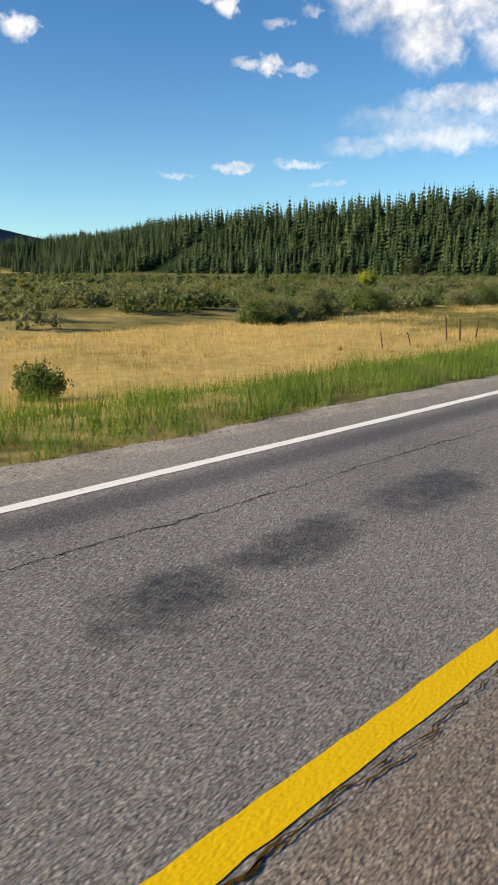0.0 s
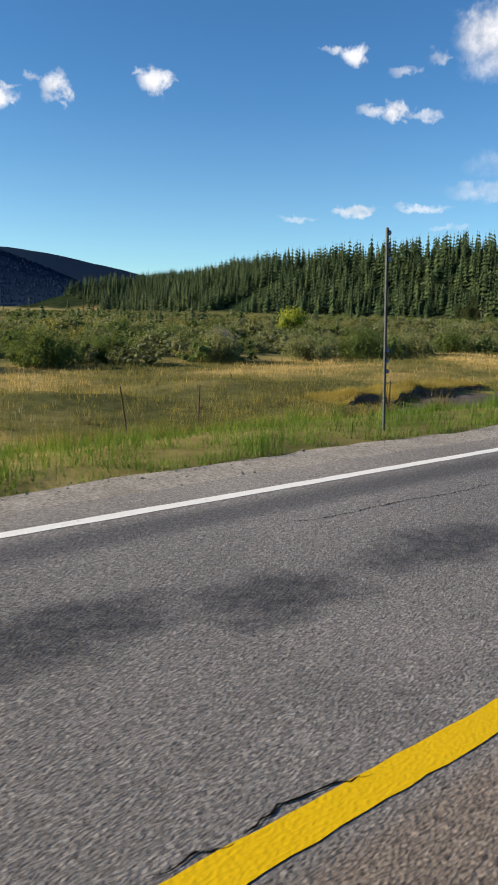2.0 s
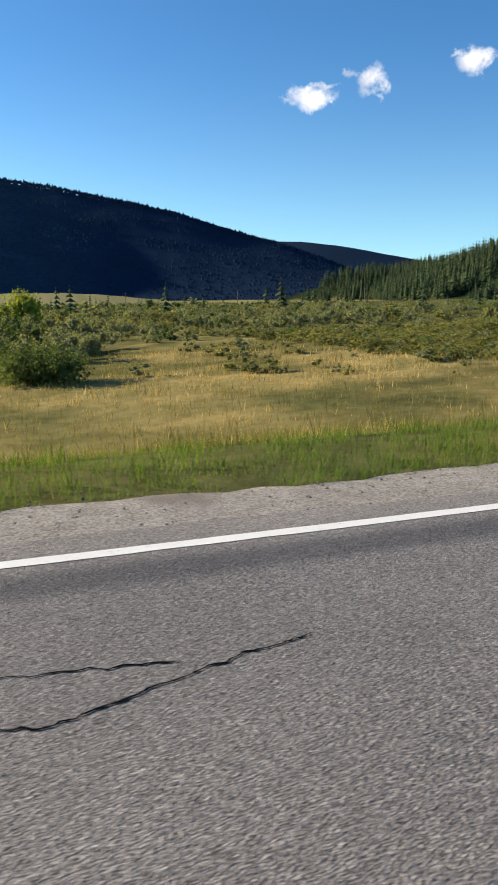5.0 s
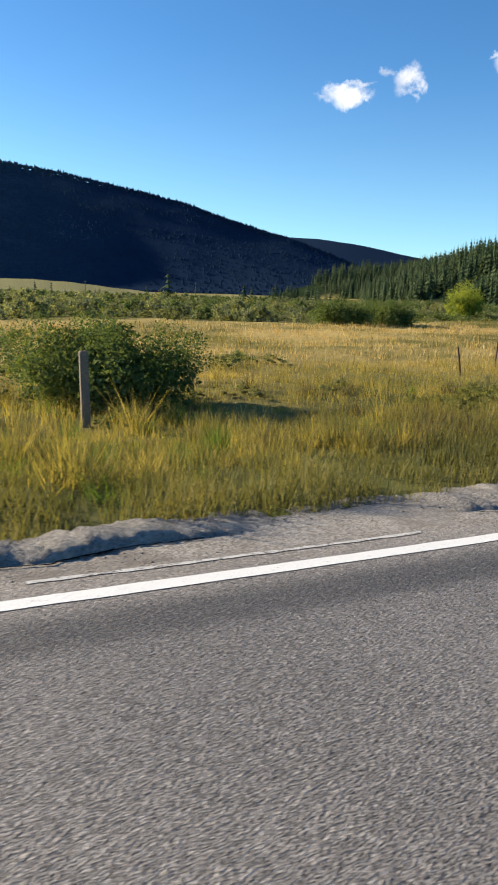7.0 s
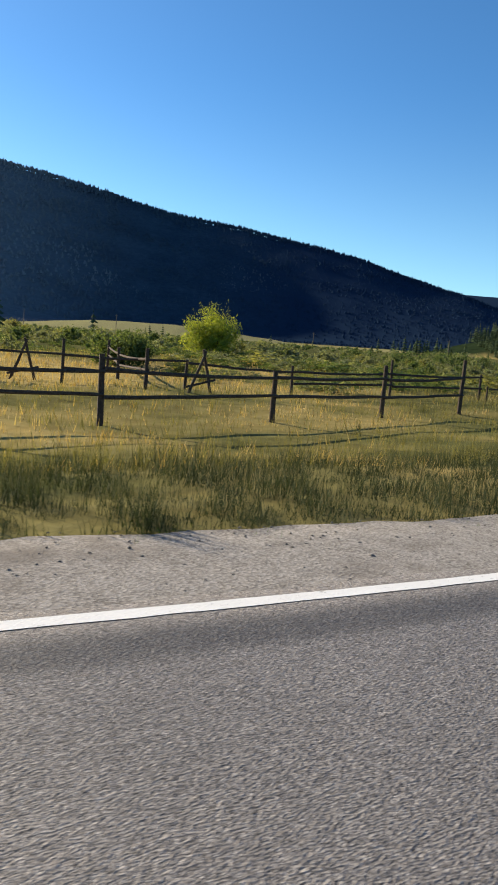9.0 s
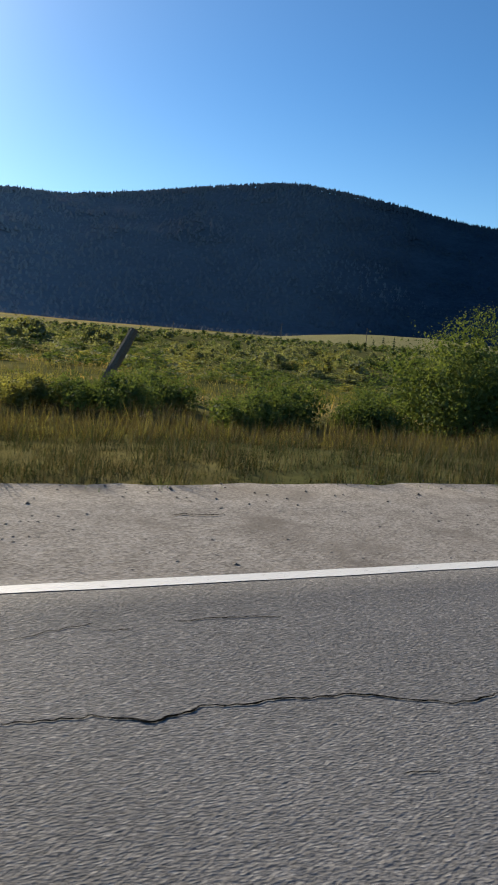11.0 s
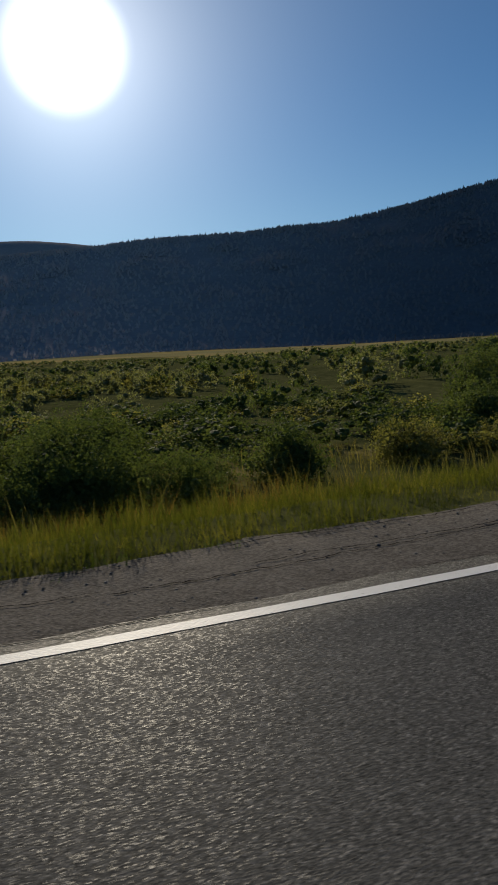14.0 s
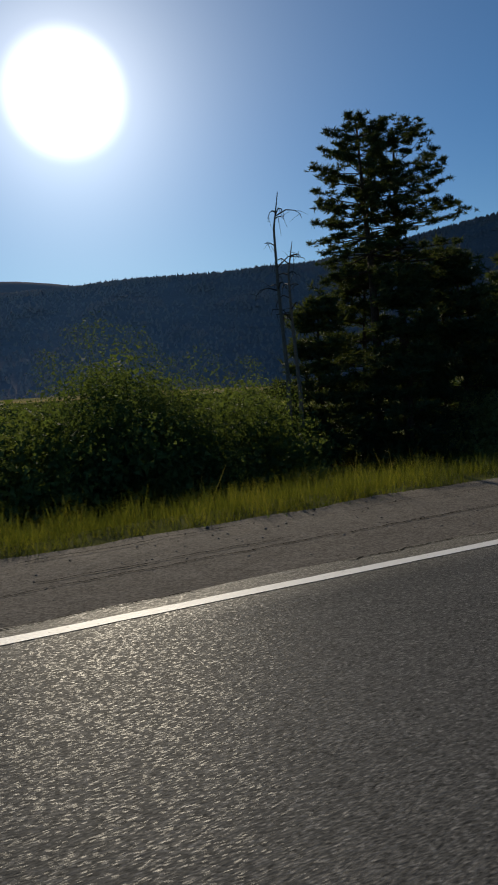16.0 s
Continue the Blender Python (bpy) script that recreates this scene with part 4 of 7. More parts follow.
        while at < end - 0.05:
            to = min(at + split.uniform(0.12, 0.5), end)
            q = np.linspace(at, to, 5)
            off = split.uniform(-0.008, 0.008)
            crack([(k, float(np.interp(k, p[:, 0], p[:, 1])) + off + split.uniform(-0.006, 0.006)) for k in q], wd * split.uniform(0.1, 0.5), road, 0.0068, M_PAINT_CRACK, 0.35)
            at = to + split.uniform(-0.03, 0.07)
    # the joint between the lane and its shoulder
    for k, a in enumerate(np.arange(284.0, 398.0, 3.1)):
        q = np.arange(a, a + 2.2 + 0.7 * math.sin(a), 0.45)
        crack(np.stack([q, pave_edge(q) - 0.09], -1), 0.02 + 0.008 * math.sin(a * 1.7), road)
    crack([(62.18, -0.95), (63.12, -1.01), (64.64, -0.93), (66.10, -1.02)], 0.016, road)
    # lesser ones between them
    rng = random.Random(4)
    for k in range(56):
        s, l = (rng.uniform(106, 158) if k < 14 else rng.uniform(203, 252) if k < 30 else rng.uniform(258, 385)), rng.uniform(-2.6, -0.7)
        if min(abs(s + 1 - q) for q in (256, 268, 280, 292, 304, 317, 329, 341, 353, 365, 377)) > 3.2:
            crack([(s, l), (s + rng.uniform(0.8, 1.6), l + rng.uniform(-0.2, 0.1)), (s + rng.uniform(2.0, 3.2), l + rng.uniform(-0.3, 0.3))], rng.choice((0.01, 0.014, 0.03)), road)
    # ruts and broken edges in the gravel
    for nodes, wd in (([(318.1, 1.39), (318.5, 1.5)], 0.08), ([(316.0, 1.3), (316.4, 1.25)], 0.07), ([(269.5, 1.75), (270.0, 1.72)], 0.06),
                      ([(354.0, 1.75), (355.0, 1.32), (355.6, 0.9)], 0.05), ([(294.5, 1.34), (295.2, 1.1)], 0.05), ([(305.3, 1.49), (305.75, 1.28)], 0.05), ([(305.9, 1.5), (306.9, 1.5)], 0.05), ([(150, 0.9), (156, 1.1)], 0.05), ([(341, 0.9), (346, 1.1)], 0.03), ([(364, 1.0), (370, 1.2)], 0.03), ([(376, 1.1), (384, 1.3)], 0.03), ([(388, 1.2), (396, 1.5)], 0.03)):
        crack(nodes, wd, g1, -0.024)
    for k, a in enumerate(np.arange(294.0, 402.0, 3.7)):
        q = np.linspace(a, a + 2.6, 6)
        for part_way in (0.42, 0.78):
            crack(np.stack([q, pave_edge(q) + (verge(q) - pave_edge(q)) * (part_way + 0.06 * math.sin(a * 2.1))], -1), 0.016 + 0.012 * (k % 3), g1, -0.022)


def broken_edge(s0, s1, front0, high, label):
    """A raised lip of crumbled old asphalt heaved up along the gravel's outer side, in rounded lumps."""
    rng = np.random.RandomState(int(s0))
    s = np.arange(s0, s1, 0.06)
    lump = np.clip(0.45 + 0.55 * np.sin(1.35 * s + 1.2 * np.sin(0.6 * s)) + 0.22 * np.sin(4.3 * s) + 0.12 * np.sin(11.0 * s), 0, 1) * np.minimum(1, np.minimum(s - s0, s1 - s) / 0.5)
    front = front0 + 0.07 * np.sin(1.3 * s) + 0.04 * np.sin(4.4 * s + 1) + rng.normal(0, 0.012, len(s))
    back = np.maximum(verge(s) + 0.05, front + 0.35)
    rows = []
    for q, up in ((-0.05, 0.0), (0.0, 0.22), (0.05, 0.55), (0.14, 0.8), (0.34, 1.0), (0.6, 0.98), (0.85, 0.7), (1.15, -0.3)):
        x, y = road_xy(s, front + (back - front) * q)
        rows.append(np.stack([x, y, -0.055 + high * lump * up + rng.normal(0, 0.011, len(s))], -1))
    v = np.stack(rows, 1).reshape(-1, 3)
    i = np.arange(len(v)).reshape(len(s), 8)
    f = np.stack([i[:-1, 1:], i[:-1, :-1], i[1:, :-1], i[1:, 1:]], -1).reshape(-1, 4)
    lip = tagged(new("broken_road_edge", mesh_np("broken_road_edge", v, f, M_CRUMB)), label, "road edge", kind="structure")
    for k in range(0, len(s) - 24, 24):
        if lump[k + 12] > 0.4:
            q = s[k:k + 25:4]
            crack(np.stack([q, front[k:k + 25:4] - 0.05], -1), 0.05, lip, -0.02)


make_ground_sheet()
make_road()
broken_edge(158.0, 167.2, 0.86, 0.1, "heaved lip of crumbled grey asphalt beside the gravel")
broken_edge(170.5, 175.5, 0.76, 0.1, "heaved rounded lip of crumbled asphalt")
broken_edge(175.7, 182.4, 0.7, 0.1, "low heaved lip of crumbled asphalt")


# ---- grass ----
def blades(name, s, l, height, width, mat, label, seed, lean=0.55, lift=0.0, at_z=None):
    """Standing grass blades, one thin leaning triangle each, at s, l."""
    rng = np.random.RandomState(seed)
    x, y = road_xy(s, l)
    z = (ground_z(x, y, s, l) - 0.03 + lift) if at_z is None else at_z
    n = len(x)
    a, b = rng.uniform(0, 6.283, n), rng.uniform(0, 6.283, n)
    h = height * rng.uniform(0.5, 1.2, n) * np.clip(0.95 + 0.55 * waves(x, y, 1.5, 90) + 0.35 * waves(x, y, 5.0, 91), 0.35, 2.0)
    wx, wy = np.cos(a) * width * 0.5, np.sin(a) * width * 0.5
    k = h * rng.uniform(0.05, lean, n)
    tx, ty = np.cos(b) * k, np.sin(b) * k
    v = np.empty((n, 3, 3))
    v[:, 0] = np.stack([x - wx, y - wy, z], -1)
    v[:, 1] = np.stack([x + wx, y + wy, z], -1)
    v[:, 2] = np.stack([x + tx, y + ty, z + h], -1)
    f = np.arange(n * 3).reshape(n, 3)
    tagged(new(name, mesh_np(name, v.reshape(-1, 3), f, mat)), label, "grass", kind="stuff")


def make_grass():
    rng = np.random.RandomState(11)

    def clump(n, s0, s1, l0, l1, power=1.0, seed=0, thin=0.35):
        s = rng.uniform(s0, s1, n)
        l = verge(s) + l0 + (l1 - l0) * rng.uniform(0, 1, n) ** power
        x, y = road_xy(s, l)
        keep = waves(x, y, 1.7, 21 + seed) + rng.uniform(-0.6, 0.6, n) > -thin
        keep &= np.hypot((s - 82.5) / 7.6, (l - 16.4 - 0.2 * (s - 81.5)) / 2.4) > 1 + rng.uniform(-0.2, 0.12, n)
        # none in the creek
        keep &= creek_gap(s, l) > 2.3 + rng.uniform(-0.3, 0.3, n)
        return s[keep], l[keep]

    s, l = clump(210000, -4, 150, -0.1, 4.5, 1.4, 1)
    near = l < verge(s) + 4.6 - 2.7 * ease(s, 58, 66) * ease(s, 92, 84)
    s, l = s[near], l[near]
    blades("verge_grass", s, l, 0.2 + 0.1 * ease(s, 60, 30), 0.01, M_GRASS_GREEN, "fresh green roadside grass beside the gravel", 31)
    s, l = clump(280000, 178, 300, -0.1, 5.0, 1.3, 2)
    brown = (s > 232) & (rng.uniform(0, 1, len(s)) < 0.3 * ease(s, 232, 246))
    tall = 0.26 + 0.18 * ease(s, 180, 190) * ease(s, 216, 206) * (0.5 + 0.5 * ease(l - verge(s), 3.0, 0.0))
    blades("verge_grass", s[~brown], l[~brown], tall[~brown], 0.009, M_GRASS_SHADE, "tall roadside grass beside the gravel, tinted dark for shade", 32)
    blades("verge_grass", s[brown], l[brown], tall[brown] * 1.1, 0.009, M_GRASS_RUST, "rusty brown roadside grass beside the gravel", 42)
    s, l = clump(70000, 181, 218, -0.15, 2.6, 1.1, 13, 0.9)
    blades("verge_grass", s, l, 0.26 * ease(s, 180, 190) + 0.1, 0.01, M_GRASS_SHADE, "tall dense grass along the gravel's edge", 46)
    s, l = clump(100000, 140, 182, -0.1, 5.0, 1.2, 9)
    blades("verge_grass", s, l, 0.28, 0.013, M_GRASS_OLIVE, "olive and green roadside grass beside the gravel", 39)
    s, l = clump(200000, 288, 425, -0.15, 3.6, 1.3, 3, 0.6)
    blades("verge_grass", s, l, 0.24 + 0.06 * ease(s, 340, 360) + 0.16 * ease(s, 289, 296) * ease(s, 306, 298), 0.009, M_GRASS_LATE, "yellow-green roadside grass lit from behind", 33)
    s, l = clump(200000, -12, 110, 4.0, 40, 1.5, 4)
    x, y = road_xy(s, l)
    gold = dryness(x, y, s, l) + rng.uniform(-0.25, 0.25, len(s)) > 0.4
    blades("meadow_grass", s[gold], l[gold], 0.34, 0.007 + 0.0005 * l[gold], M_GRASS_GOLD, "dry golden meadow grass in late light", 34)
    blades("meadow_grass", s[~gold], l[~gold], 0.34, 0.008 + 0.0007 * l[~gold], M_GRASS_OLIVE, "olive meadow grass", 35)
    s, l = clump(230000, 105, 335, 3.5, 42, 1.6, 5)
    x, y = road_xy(s, l)
    gold = (dryness(x, y, s, l) + rng.uniform(-0.3, 0.3, len(s)) > 0.45) & (s < 306)
    blades("meadow_grass", s[gold], l[gold], 0.24, 0.012 + 0.0013 * l[gold], M_GRASS_GOLD, "dry straw-coloured meadow grass", 36)
    blades("meadow_grass", s[~gold], l[~gold], 0.34, 0.008 + 0.0007 * l[~gold], M_GRASS_OLIVE, "olive-green meadow grass", 37)
    s, l = clump(110000, 146, 222, 2.0, 17, 1.2, 8)
    keep = (s < 183) | (l > verge(s) + 6.0)
    s, l = s[keep], l[keep]
    blades("meadow_grass", s, l, 0.32, 0.013, M_GRASS_MEADOW, "mixed olive and yellow meadow grass", 41)
    s, l = clump(50000, 66, 124, 2.4, 20, 1.1, 10)
    blades("meadow_grass", s, l, 0.26, 0.013, M_GRASS_MEADOW, "yellow-green meadow grass", 43)
    s, l = clump(60000, 240, 300, 3.2, 11, 1.0, 7)
    blades("meadow_grass", s, l, 0.36, 0.014, M_GRASS_RUST, "brownish tall grass behind the verge", 40)
    s, l = clump(60000, 303, 346, 3.0, 12.5, 1.0, 12)
    blades("meadow_grass", s, l, 0.34, 0.014, M_GRASS_AMBER, "amber-brown grass behind the verge", 44)
    # stray blades that creep out over the gravel
    s = rng.uniform(-4, 420, 26000)
    l = verge(s) - 0.5 * rng.uniform(0, 1, len(s)) ** 2.2
    keep = waves(*road_xy(s, l), 0.9, 77) > 0.25
    blades("stray_grass", s[keep], l[keep], 0.11, 0.009, M_GRASS_GREEN, "sparse grass creeping over the gravel's edge", 45)

    def tussocks(n, s0, s1, l0, l1, height, mat, label, seed, per=80, wide=0.2, blade=0.012):
        """Dense tufts that stand out of the meadow."""
        r = np.random.RandomState(seed)
        s = r.uniform(s0, s1, n)
        l = verge(s) + l0 + (l1 - l0) * r.uniform(0, 1, n) ** 1.3
        keep = (waves(*road_xy(s, l), 5.0, seed) > 0.0) & (np.hypot((s - 82.5) / 7.8, (l - 16.4 - 0.2 * (s - 81.5)) / 2.5) > 1)
        s, l = np.repeat(s[keep], per), np.repeat(l[keep], per)
        size = np.repeat(r.uniform(0.6, 1.5, int(keep.sum())), per)
        q = np.abs(r.normal(0, 0.6, len(s)))
        a = r.uniform(0, 6.283, len(s))
        blades("grass_tussock", s + np.cos(a) * q * wide * size, l + np.sin(a) * q * wide * size, height * size * np.clip(1.1 - 0.4 * q, 0.3, 1.1), blade, mat, label, seed + 1, 0.9)

    tussocks(420, 146, 186, 1.5, 14, 0.34, M_GRASS_MEADOW, "tall yellow grass tufts in the meadow", 601, 90, 0.3)
    tussocks(360, 146, 186, 0.3, 10, 0.3, M_GRASS_GREEN, "fresh green grass tufts in the meadow", 603, 90, 0.32)
    tussocks(260, 150, 188, 2.0, 14, 0.32, M_GRASS_RUST, "brown grass tufts in the meadow", 605, 90, 0.3)
    tussocks(420, 58, 124, 2.0, 20, 0.34, M_GRASS_RUST, "dark brown grass tufts round the ditch", 607)
    tussocks(260, 72, 94, 6.0, 13, 0.36, M_GRASS_OLIVE, "olive grass tufts before the muddy ditch", 621)
    tussocks(200, 58, 124, 1.0, 18, 0.32, M_GRASS_GREEN, "green grass tufts round the ditch", 609)
    tussocks(160, 0, 58, 6.0, 26, 0.36, M_GRASS_GOLD, "pale straw tufts in the golden meadow", 611)
    tussocks(120, 30, 60, 3.0, 20, 0.3, M_GRASS_OLIVE, "olive grass tufts in the meadow", 613)
    tussocks(440, 298, 321, 15.5, 24.5, 0.33, M_GRASS_MEADOW, "bright yellow grass mounds beyond the creek", 617, 110, 0.65)
    tussocks(150, 288, 300, 4.0, 13, 0.4, M_GRASS_LATE, "yellow-green grass tufts above the creek", 619, 90, 0.4)
    tussocks(150, 300, 345, 2.0, 12, 0.42, M_GRASS_AMBER, "tall amber grass tufts behind the verge", 615)
    s, l = clump(30000, 335, 430, 3.0, 14, 1.0, 6)
    blades("meadow_grass", s, l, 0.5, 0.025, M_GRASS_OLIVE, "shaded grass under roadside willows", 38)


# ---- shrubs and trees ----
def leaf_cloud(rng, n, lobes, size, squash=1.0, long=1.6):
    """Leaves on the skin of several lobes. lobes: rows of x, y, z, radius. Gives verts (n, 4, 3)."""
    lobes = np.asarray(lobes, float)
    pick = rng.choice(len(lobes), n, p=lobes[:, 3] ** 2 / (lobes[:, 3] ** 2).sum())
    d = rng.normal(size=(n, 3))
    d[:, 2] = d[:, 2] * 0.8 + 0.25
    d /= np.linalg.norm(d, axis=1)[:, None]
    r = lobes[pick, 3] * (1 - 0.45 * rng.uniform(0, 1, n) ** 2 + 0.11 * rng.normal(size=n))
    c = lobes[pick, :3] + d * r[:, None] * np.array([1, 1, squash])
    return leaf_quads(rng, c, d, size, long)


def leaf_quads(rng, c, d, size, long=1.6):
    n = len(c)
    nrm = d + rng.normal(scale=0.7, size=(n, 3))
    nrm /= np.linalg.norm(nrm, axis=1)[:, None]
    u = np.cross(nrm, rng.normal(size=(n, 3)))
    u /= np.linalg.norm(u, axis=1)[:, None] + 1e-9
    w = np.cross(nrm, u)
    s = size * rng.uniform(0.6, 1.35, n)[:, None]
    return np.stack([c - u * s * long / 2, c + w * s / 2 - u * s * 0.1, c + u * s * long / 2, c - w * s / 2 - u * s * 0.1], 1)


def bush_lobes(rng, h, w, n):
    rows = []
    for k in range(n):
        a, q = rng.uniform(0, 6.283), rng.uniform(0, 1) ** 0.6
        r = w * rng.uniform(0.15, 0.27)
        z = rng.uniform(0.15, 0.72) * h * (1 - 0.35 * q)
        rows.append((math.cos(a) * q * w * 0.36, math.sin(a) * q * w * 0.36, max(z, r * 0.5), min(r, h * 0.42)))
    rows.append((0, 0, h * 0.68, min(w * 0.22, h * 0.3)))
    return rows


def bush(s, l, h, w, label, mat, leaves=2600, leaf=0.085, seed=1, sprays=14, name="bush", category="bush", group="", dead=False):
    """A bush with its stems and a crown of leaves, and thin sprays that stand out of it."""
    rng = np.random.RandomState(seed)
    x, y = (float(q[0]) for q in road_xy(np.array([s]), np.array([l])))
    z = float(ground_z(x, y)[0])
    ob = thing(name, (x, y, z - 0.05), rng.uniform(0, 360), label, category, group)
    lobes = bush_lobes(rng, h, w, 22)
    bm = bmesh.new()
    for k in range(12):
        q = lobes[k % len(lobes)]
        a = rng.uniform(0, 6.283)
        base = (math.cos(a) * w * 0.08, math.sin(a) * w * 0.08, 0)
        tip = (q[0] * 1.05, q[1] * 1.05, q[2] + q[3] * 0.6)
        mid = (base[0] * 0.5 + tip[0] * 0.4, base[1] * 0.5 + tip[1] * 0.4, tip[2] * 0.55)
        tube(bm, [base, mid, tip], [0.012 * h + 0.01, 0.008 * h + 0.006, 0.004], 5)
    part("stems", bm, M_BARK, ob, "thin brown stems")
    if not dead:
        inner = [(q[0] * 0.9, q[1] * 0.9, q[2] * 0.9, q[3] * 0.7) for q in lobes] + [(0, 0, h * 0.4, min(w * 0.27, h * 0.36))]
        many = 1.5
        close = leaf < 0.19
        if close:
            leaf, many = (leaf * 0.7, 2.7) if s < 345 else (leaf * 0.62, 2.4)
        knobs = knobbed(rng, lobes, 8) if close else lobes
        v = np.concatenate([leaf_cloud(rng, int(leaves * many), knobs, leaf * 1.08), leaf_cloud(rng, int(leaves * (0.8 if close else 0.2)), inner, leaf * (2.6 if close else 1.8))])
        extra = []
        for k in range(sprays if s < 350 else sprays // 4):
            a, q = rng.uniform(0, 6.283), rng.uniform(0.1, 0.9)
            foot = np.array([math.cos(a) * q * w * 0.4, math.sin(a) * q * w * 0.4, h * (0.72 - 0.35 * q)])
            tip = foot + np.array([math.cos(a) * 0.14 * w, math.sin(a) * 0.14 * w, h * rng.uniform(0.2, 0.36)])
            t = rng.uniform(0, 1, 26)[:, None]
            c = foot + (tip - foot) * t + rng.normal(scale=0.035 * h, size=(26, 3)) * (1.1 - t)
            extra.append(leaf_quads(rng, c, rng.normal(size=(26, 3)), leaf * 0.9))
        v = np.concatenate([v] + extra)
        v[:, :, 2] = np.maximum(v[:, :, 2], 0.02)
        n, k = len(v), 4
        if leaf > 0.075 or close:
            v, k = v[:, 1:], 3
        foliage = new("foliage", mesh_np("foliage", v.reshape(-1, 3), np.arange(n * k).reshape(n, k), mat))
        foliage.parent = ob
        if not close:
            heart = core_faces(rng, lobes, 0.6)
            heart[:, :, 2] = np.maximum(heart[:, :, 2], 0.02)
            inside = new("inner_foliage", mesh_np("inner_foliage", heart.reshape(-1, 3), np.arange(len(heart) * 3).reshape(-1, 3), mat))
            inside.parent = ob
    return ob


def scatter(name, spots, kinds, mat, label, category, seed):
    """Many shrubs or trees in one mesh. spots: rows x, y, z, scale across, scale up. kinds: unit models as (verts, corners per face)."""
    rng = np.random.RandomState(seed)
    spots = np.asarray(spots, float)
    vs = []
    which = rng.randint(0, len(kinds), len(spots))
    for k, base in enumerate(kinds):
        sp = spots[which == k]
        if not len(sp):
            continue
        a = rng.uniform(0, 6.283, len(sp))
        c, s = np.cos(a)[:, None], np.sin(a)[:, None]
        bx, by, bz = base.reshape(-1, 3).T
        x = (bx * c - by * s) * sp[:, 3:4] + sp[:, 0:1]
        y = (bx * s + by * c) * sp[:, 3:4] + sp[:, 1:2]
        z = bz * sp[:, 4:5] + sp[:, 2:3]
        vs.append(np.stack([x, y, z], -1).reshape(-1, base.shape[1], 3))
    v = np.concatenate(vs)
    n, k = v.shape[0], v.shape[1]
    tagged(new(name, mesh_np(name, v.reshape(-1, 3), np.arange(n * k).reshape(n, k), mat)), label, category, kind="stuff")


def core_faces(rng, lobes, fill=0.64):
    """Rough dark heart of a shrub: one uneven twenty-faced lump inside each lobe."""
    q = (1 + 5 ** 0.5) / 2
    ico = np.array([(-1, q, 0), (1, q, 0), (-1, -q, 0), (1, -q, 0), (0, -1, q), (0, 1, q), (0, -1, -q), (0, 1, -q), (q, 0, -1), (q, 0, 1), (-q, 0, -1), (-q, 0, 1)]) / math.hypot(1, q)
    tri = np.array([(0, 11, 5), (0, 5, 1), (0, 1, 7), (0, 7, 10), (0, 10, 11), (1, 5, 9), (5, 11, 4), (11, 10, 2), (10, 7, 6), (7, 1, 8), (3, 9, 4), (3, 4, 2), (3, 2, 6), (3, 6, 8), (3, 8, 9), (4, 9, 5), (2, 4, 11), (6, 2, 10), (8, 6, 7), (9, 8, 1)])
    out = []
    for x, y, z, r in lobes:
        v = ico * r * fill * rng.uniform(0.75, 1.12, (12, 1)) + (x, y, z)
        out.append(v[tri])
    return np.concatenate(out)


def knobbed(rng, lobes, many):
    """Smaller lobes all over the skin of larger ones."""
    d = rng.normal(size=(len(lobes) * many, 3)) + np.array([0, 0, 0.3])
    d /= np.linalg.norm(d, axis=1)[:, None]
    big = np.repeat(np.array(lobes), many, axis=0)
    out = np.concatenate([big[:, :3] + d * big[:, 3:] * rng.uniform(0.55, 1.0, (len(big), 1)), big[:, 3:] * rng.uniform(0.25, 0.45, (len(big), 1))], 1)
    out[:, 2] = np.maximum(out[:, 2], 0.04)
    return out


def unit_shrubs(seed, count, leaves, leaf, lobes=6, core=0.62, knobs=0):
    out = []
    for k in range(count):
        rng = np.random.RandomState(seed + k)
        rows = bush_lobes(rng, 1.0, 1.5, lobes)
        heart = core_faces(rng, rows, core) if core else leaf_cloud(rng, leaves // 4, [(q[0], q[1], q[2] * 0.92, q[3] * 0.75) for q in rows], leaf * 2.6)[:, 1:]
        v = np.concatenate([leaf_cloud(rng, leaves, knobbed(rng, rows, knobs) if knobs else rows, leaf)[:, 1:], heart])
        v[:, :, 2] = np.maximum(v[:, :, 2], 0.0)
        out.append(v)
    return out


def unit_conifers(seed, count, tiers, sides):
    """Conifers of height 1: tiers of ragged drooping skirts of triangles."""
    out = []
    for k in range(count):
        rng = np.random.RandomState(seed + k)
        tri = []
        girth = rng.uniform(0.11, 0.2)
        for t in range(tiers):
            q = t / (tiers - 1)
            z = 0.10 + 0.86 * q
            r = girth * (1 - q) ** 0.75 + 0.012
            drop = 0.10 * (1 - 0.5 * q)
            a0 = rng.uniform(0, 6.283)
            for j in range(sides):
                a = a0 + 6.283 * j / sides + rng.uniform(-0.25, 0.25)
                rr = r * rng.uniform(0.6, 1.25)
                da = 0.62 * 6.283 / sides
                top = (0, 0, z + 0.075)
                p = (math.cos(a - da) * rr * 0.72, math.sin(a - da) * rr * 0.72, z - drop * 0.35)
                tip = (math.cos(a) * rr, math.sin(a) * rr, z - drop * rng.uniform(0.5, 1.1))
                p2 = (math.cos(a + da) * rr * 0.72, math.sin(a + da) * rr * 0.72, z - drop * 0.35)
                tri += [(top, p, tip), (top, tip, p2)]
        for j in range(3):
            a = 2.09 * j
            tri.append(((math.cos(a) * 0.012, math.sin(a) * 0.012, 0), (math.cos(a + 2.09) * 0.012, math.sin(a + 2.09) * 0.012, 0), (0, 0, 0.5)))
        out.append(np.array(tri))
    return out


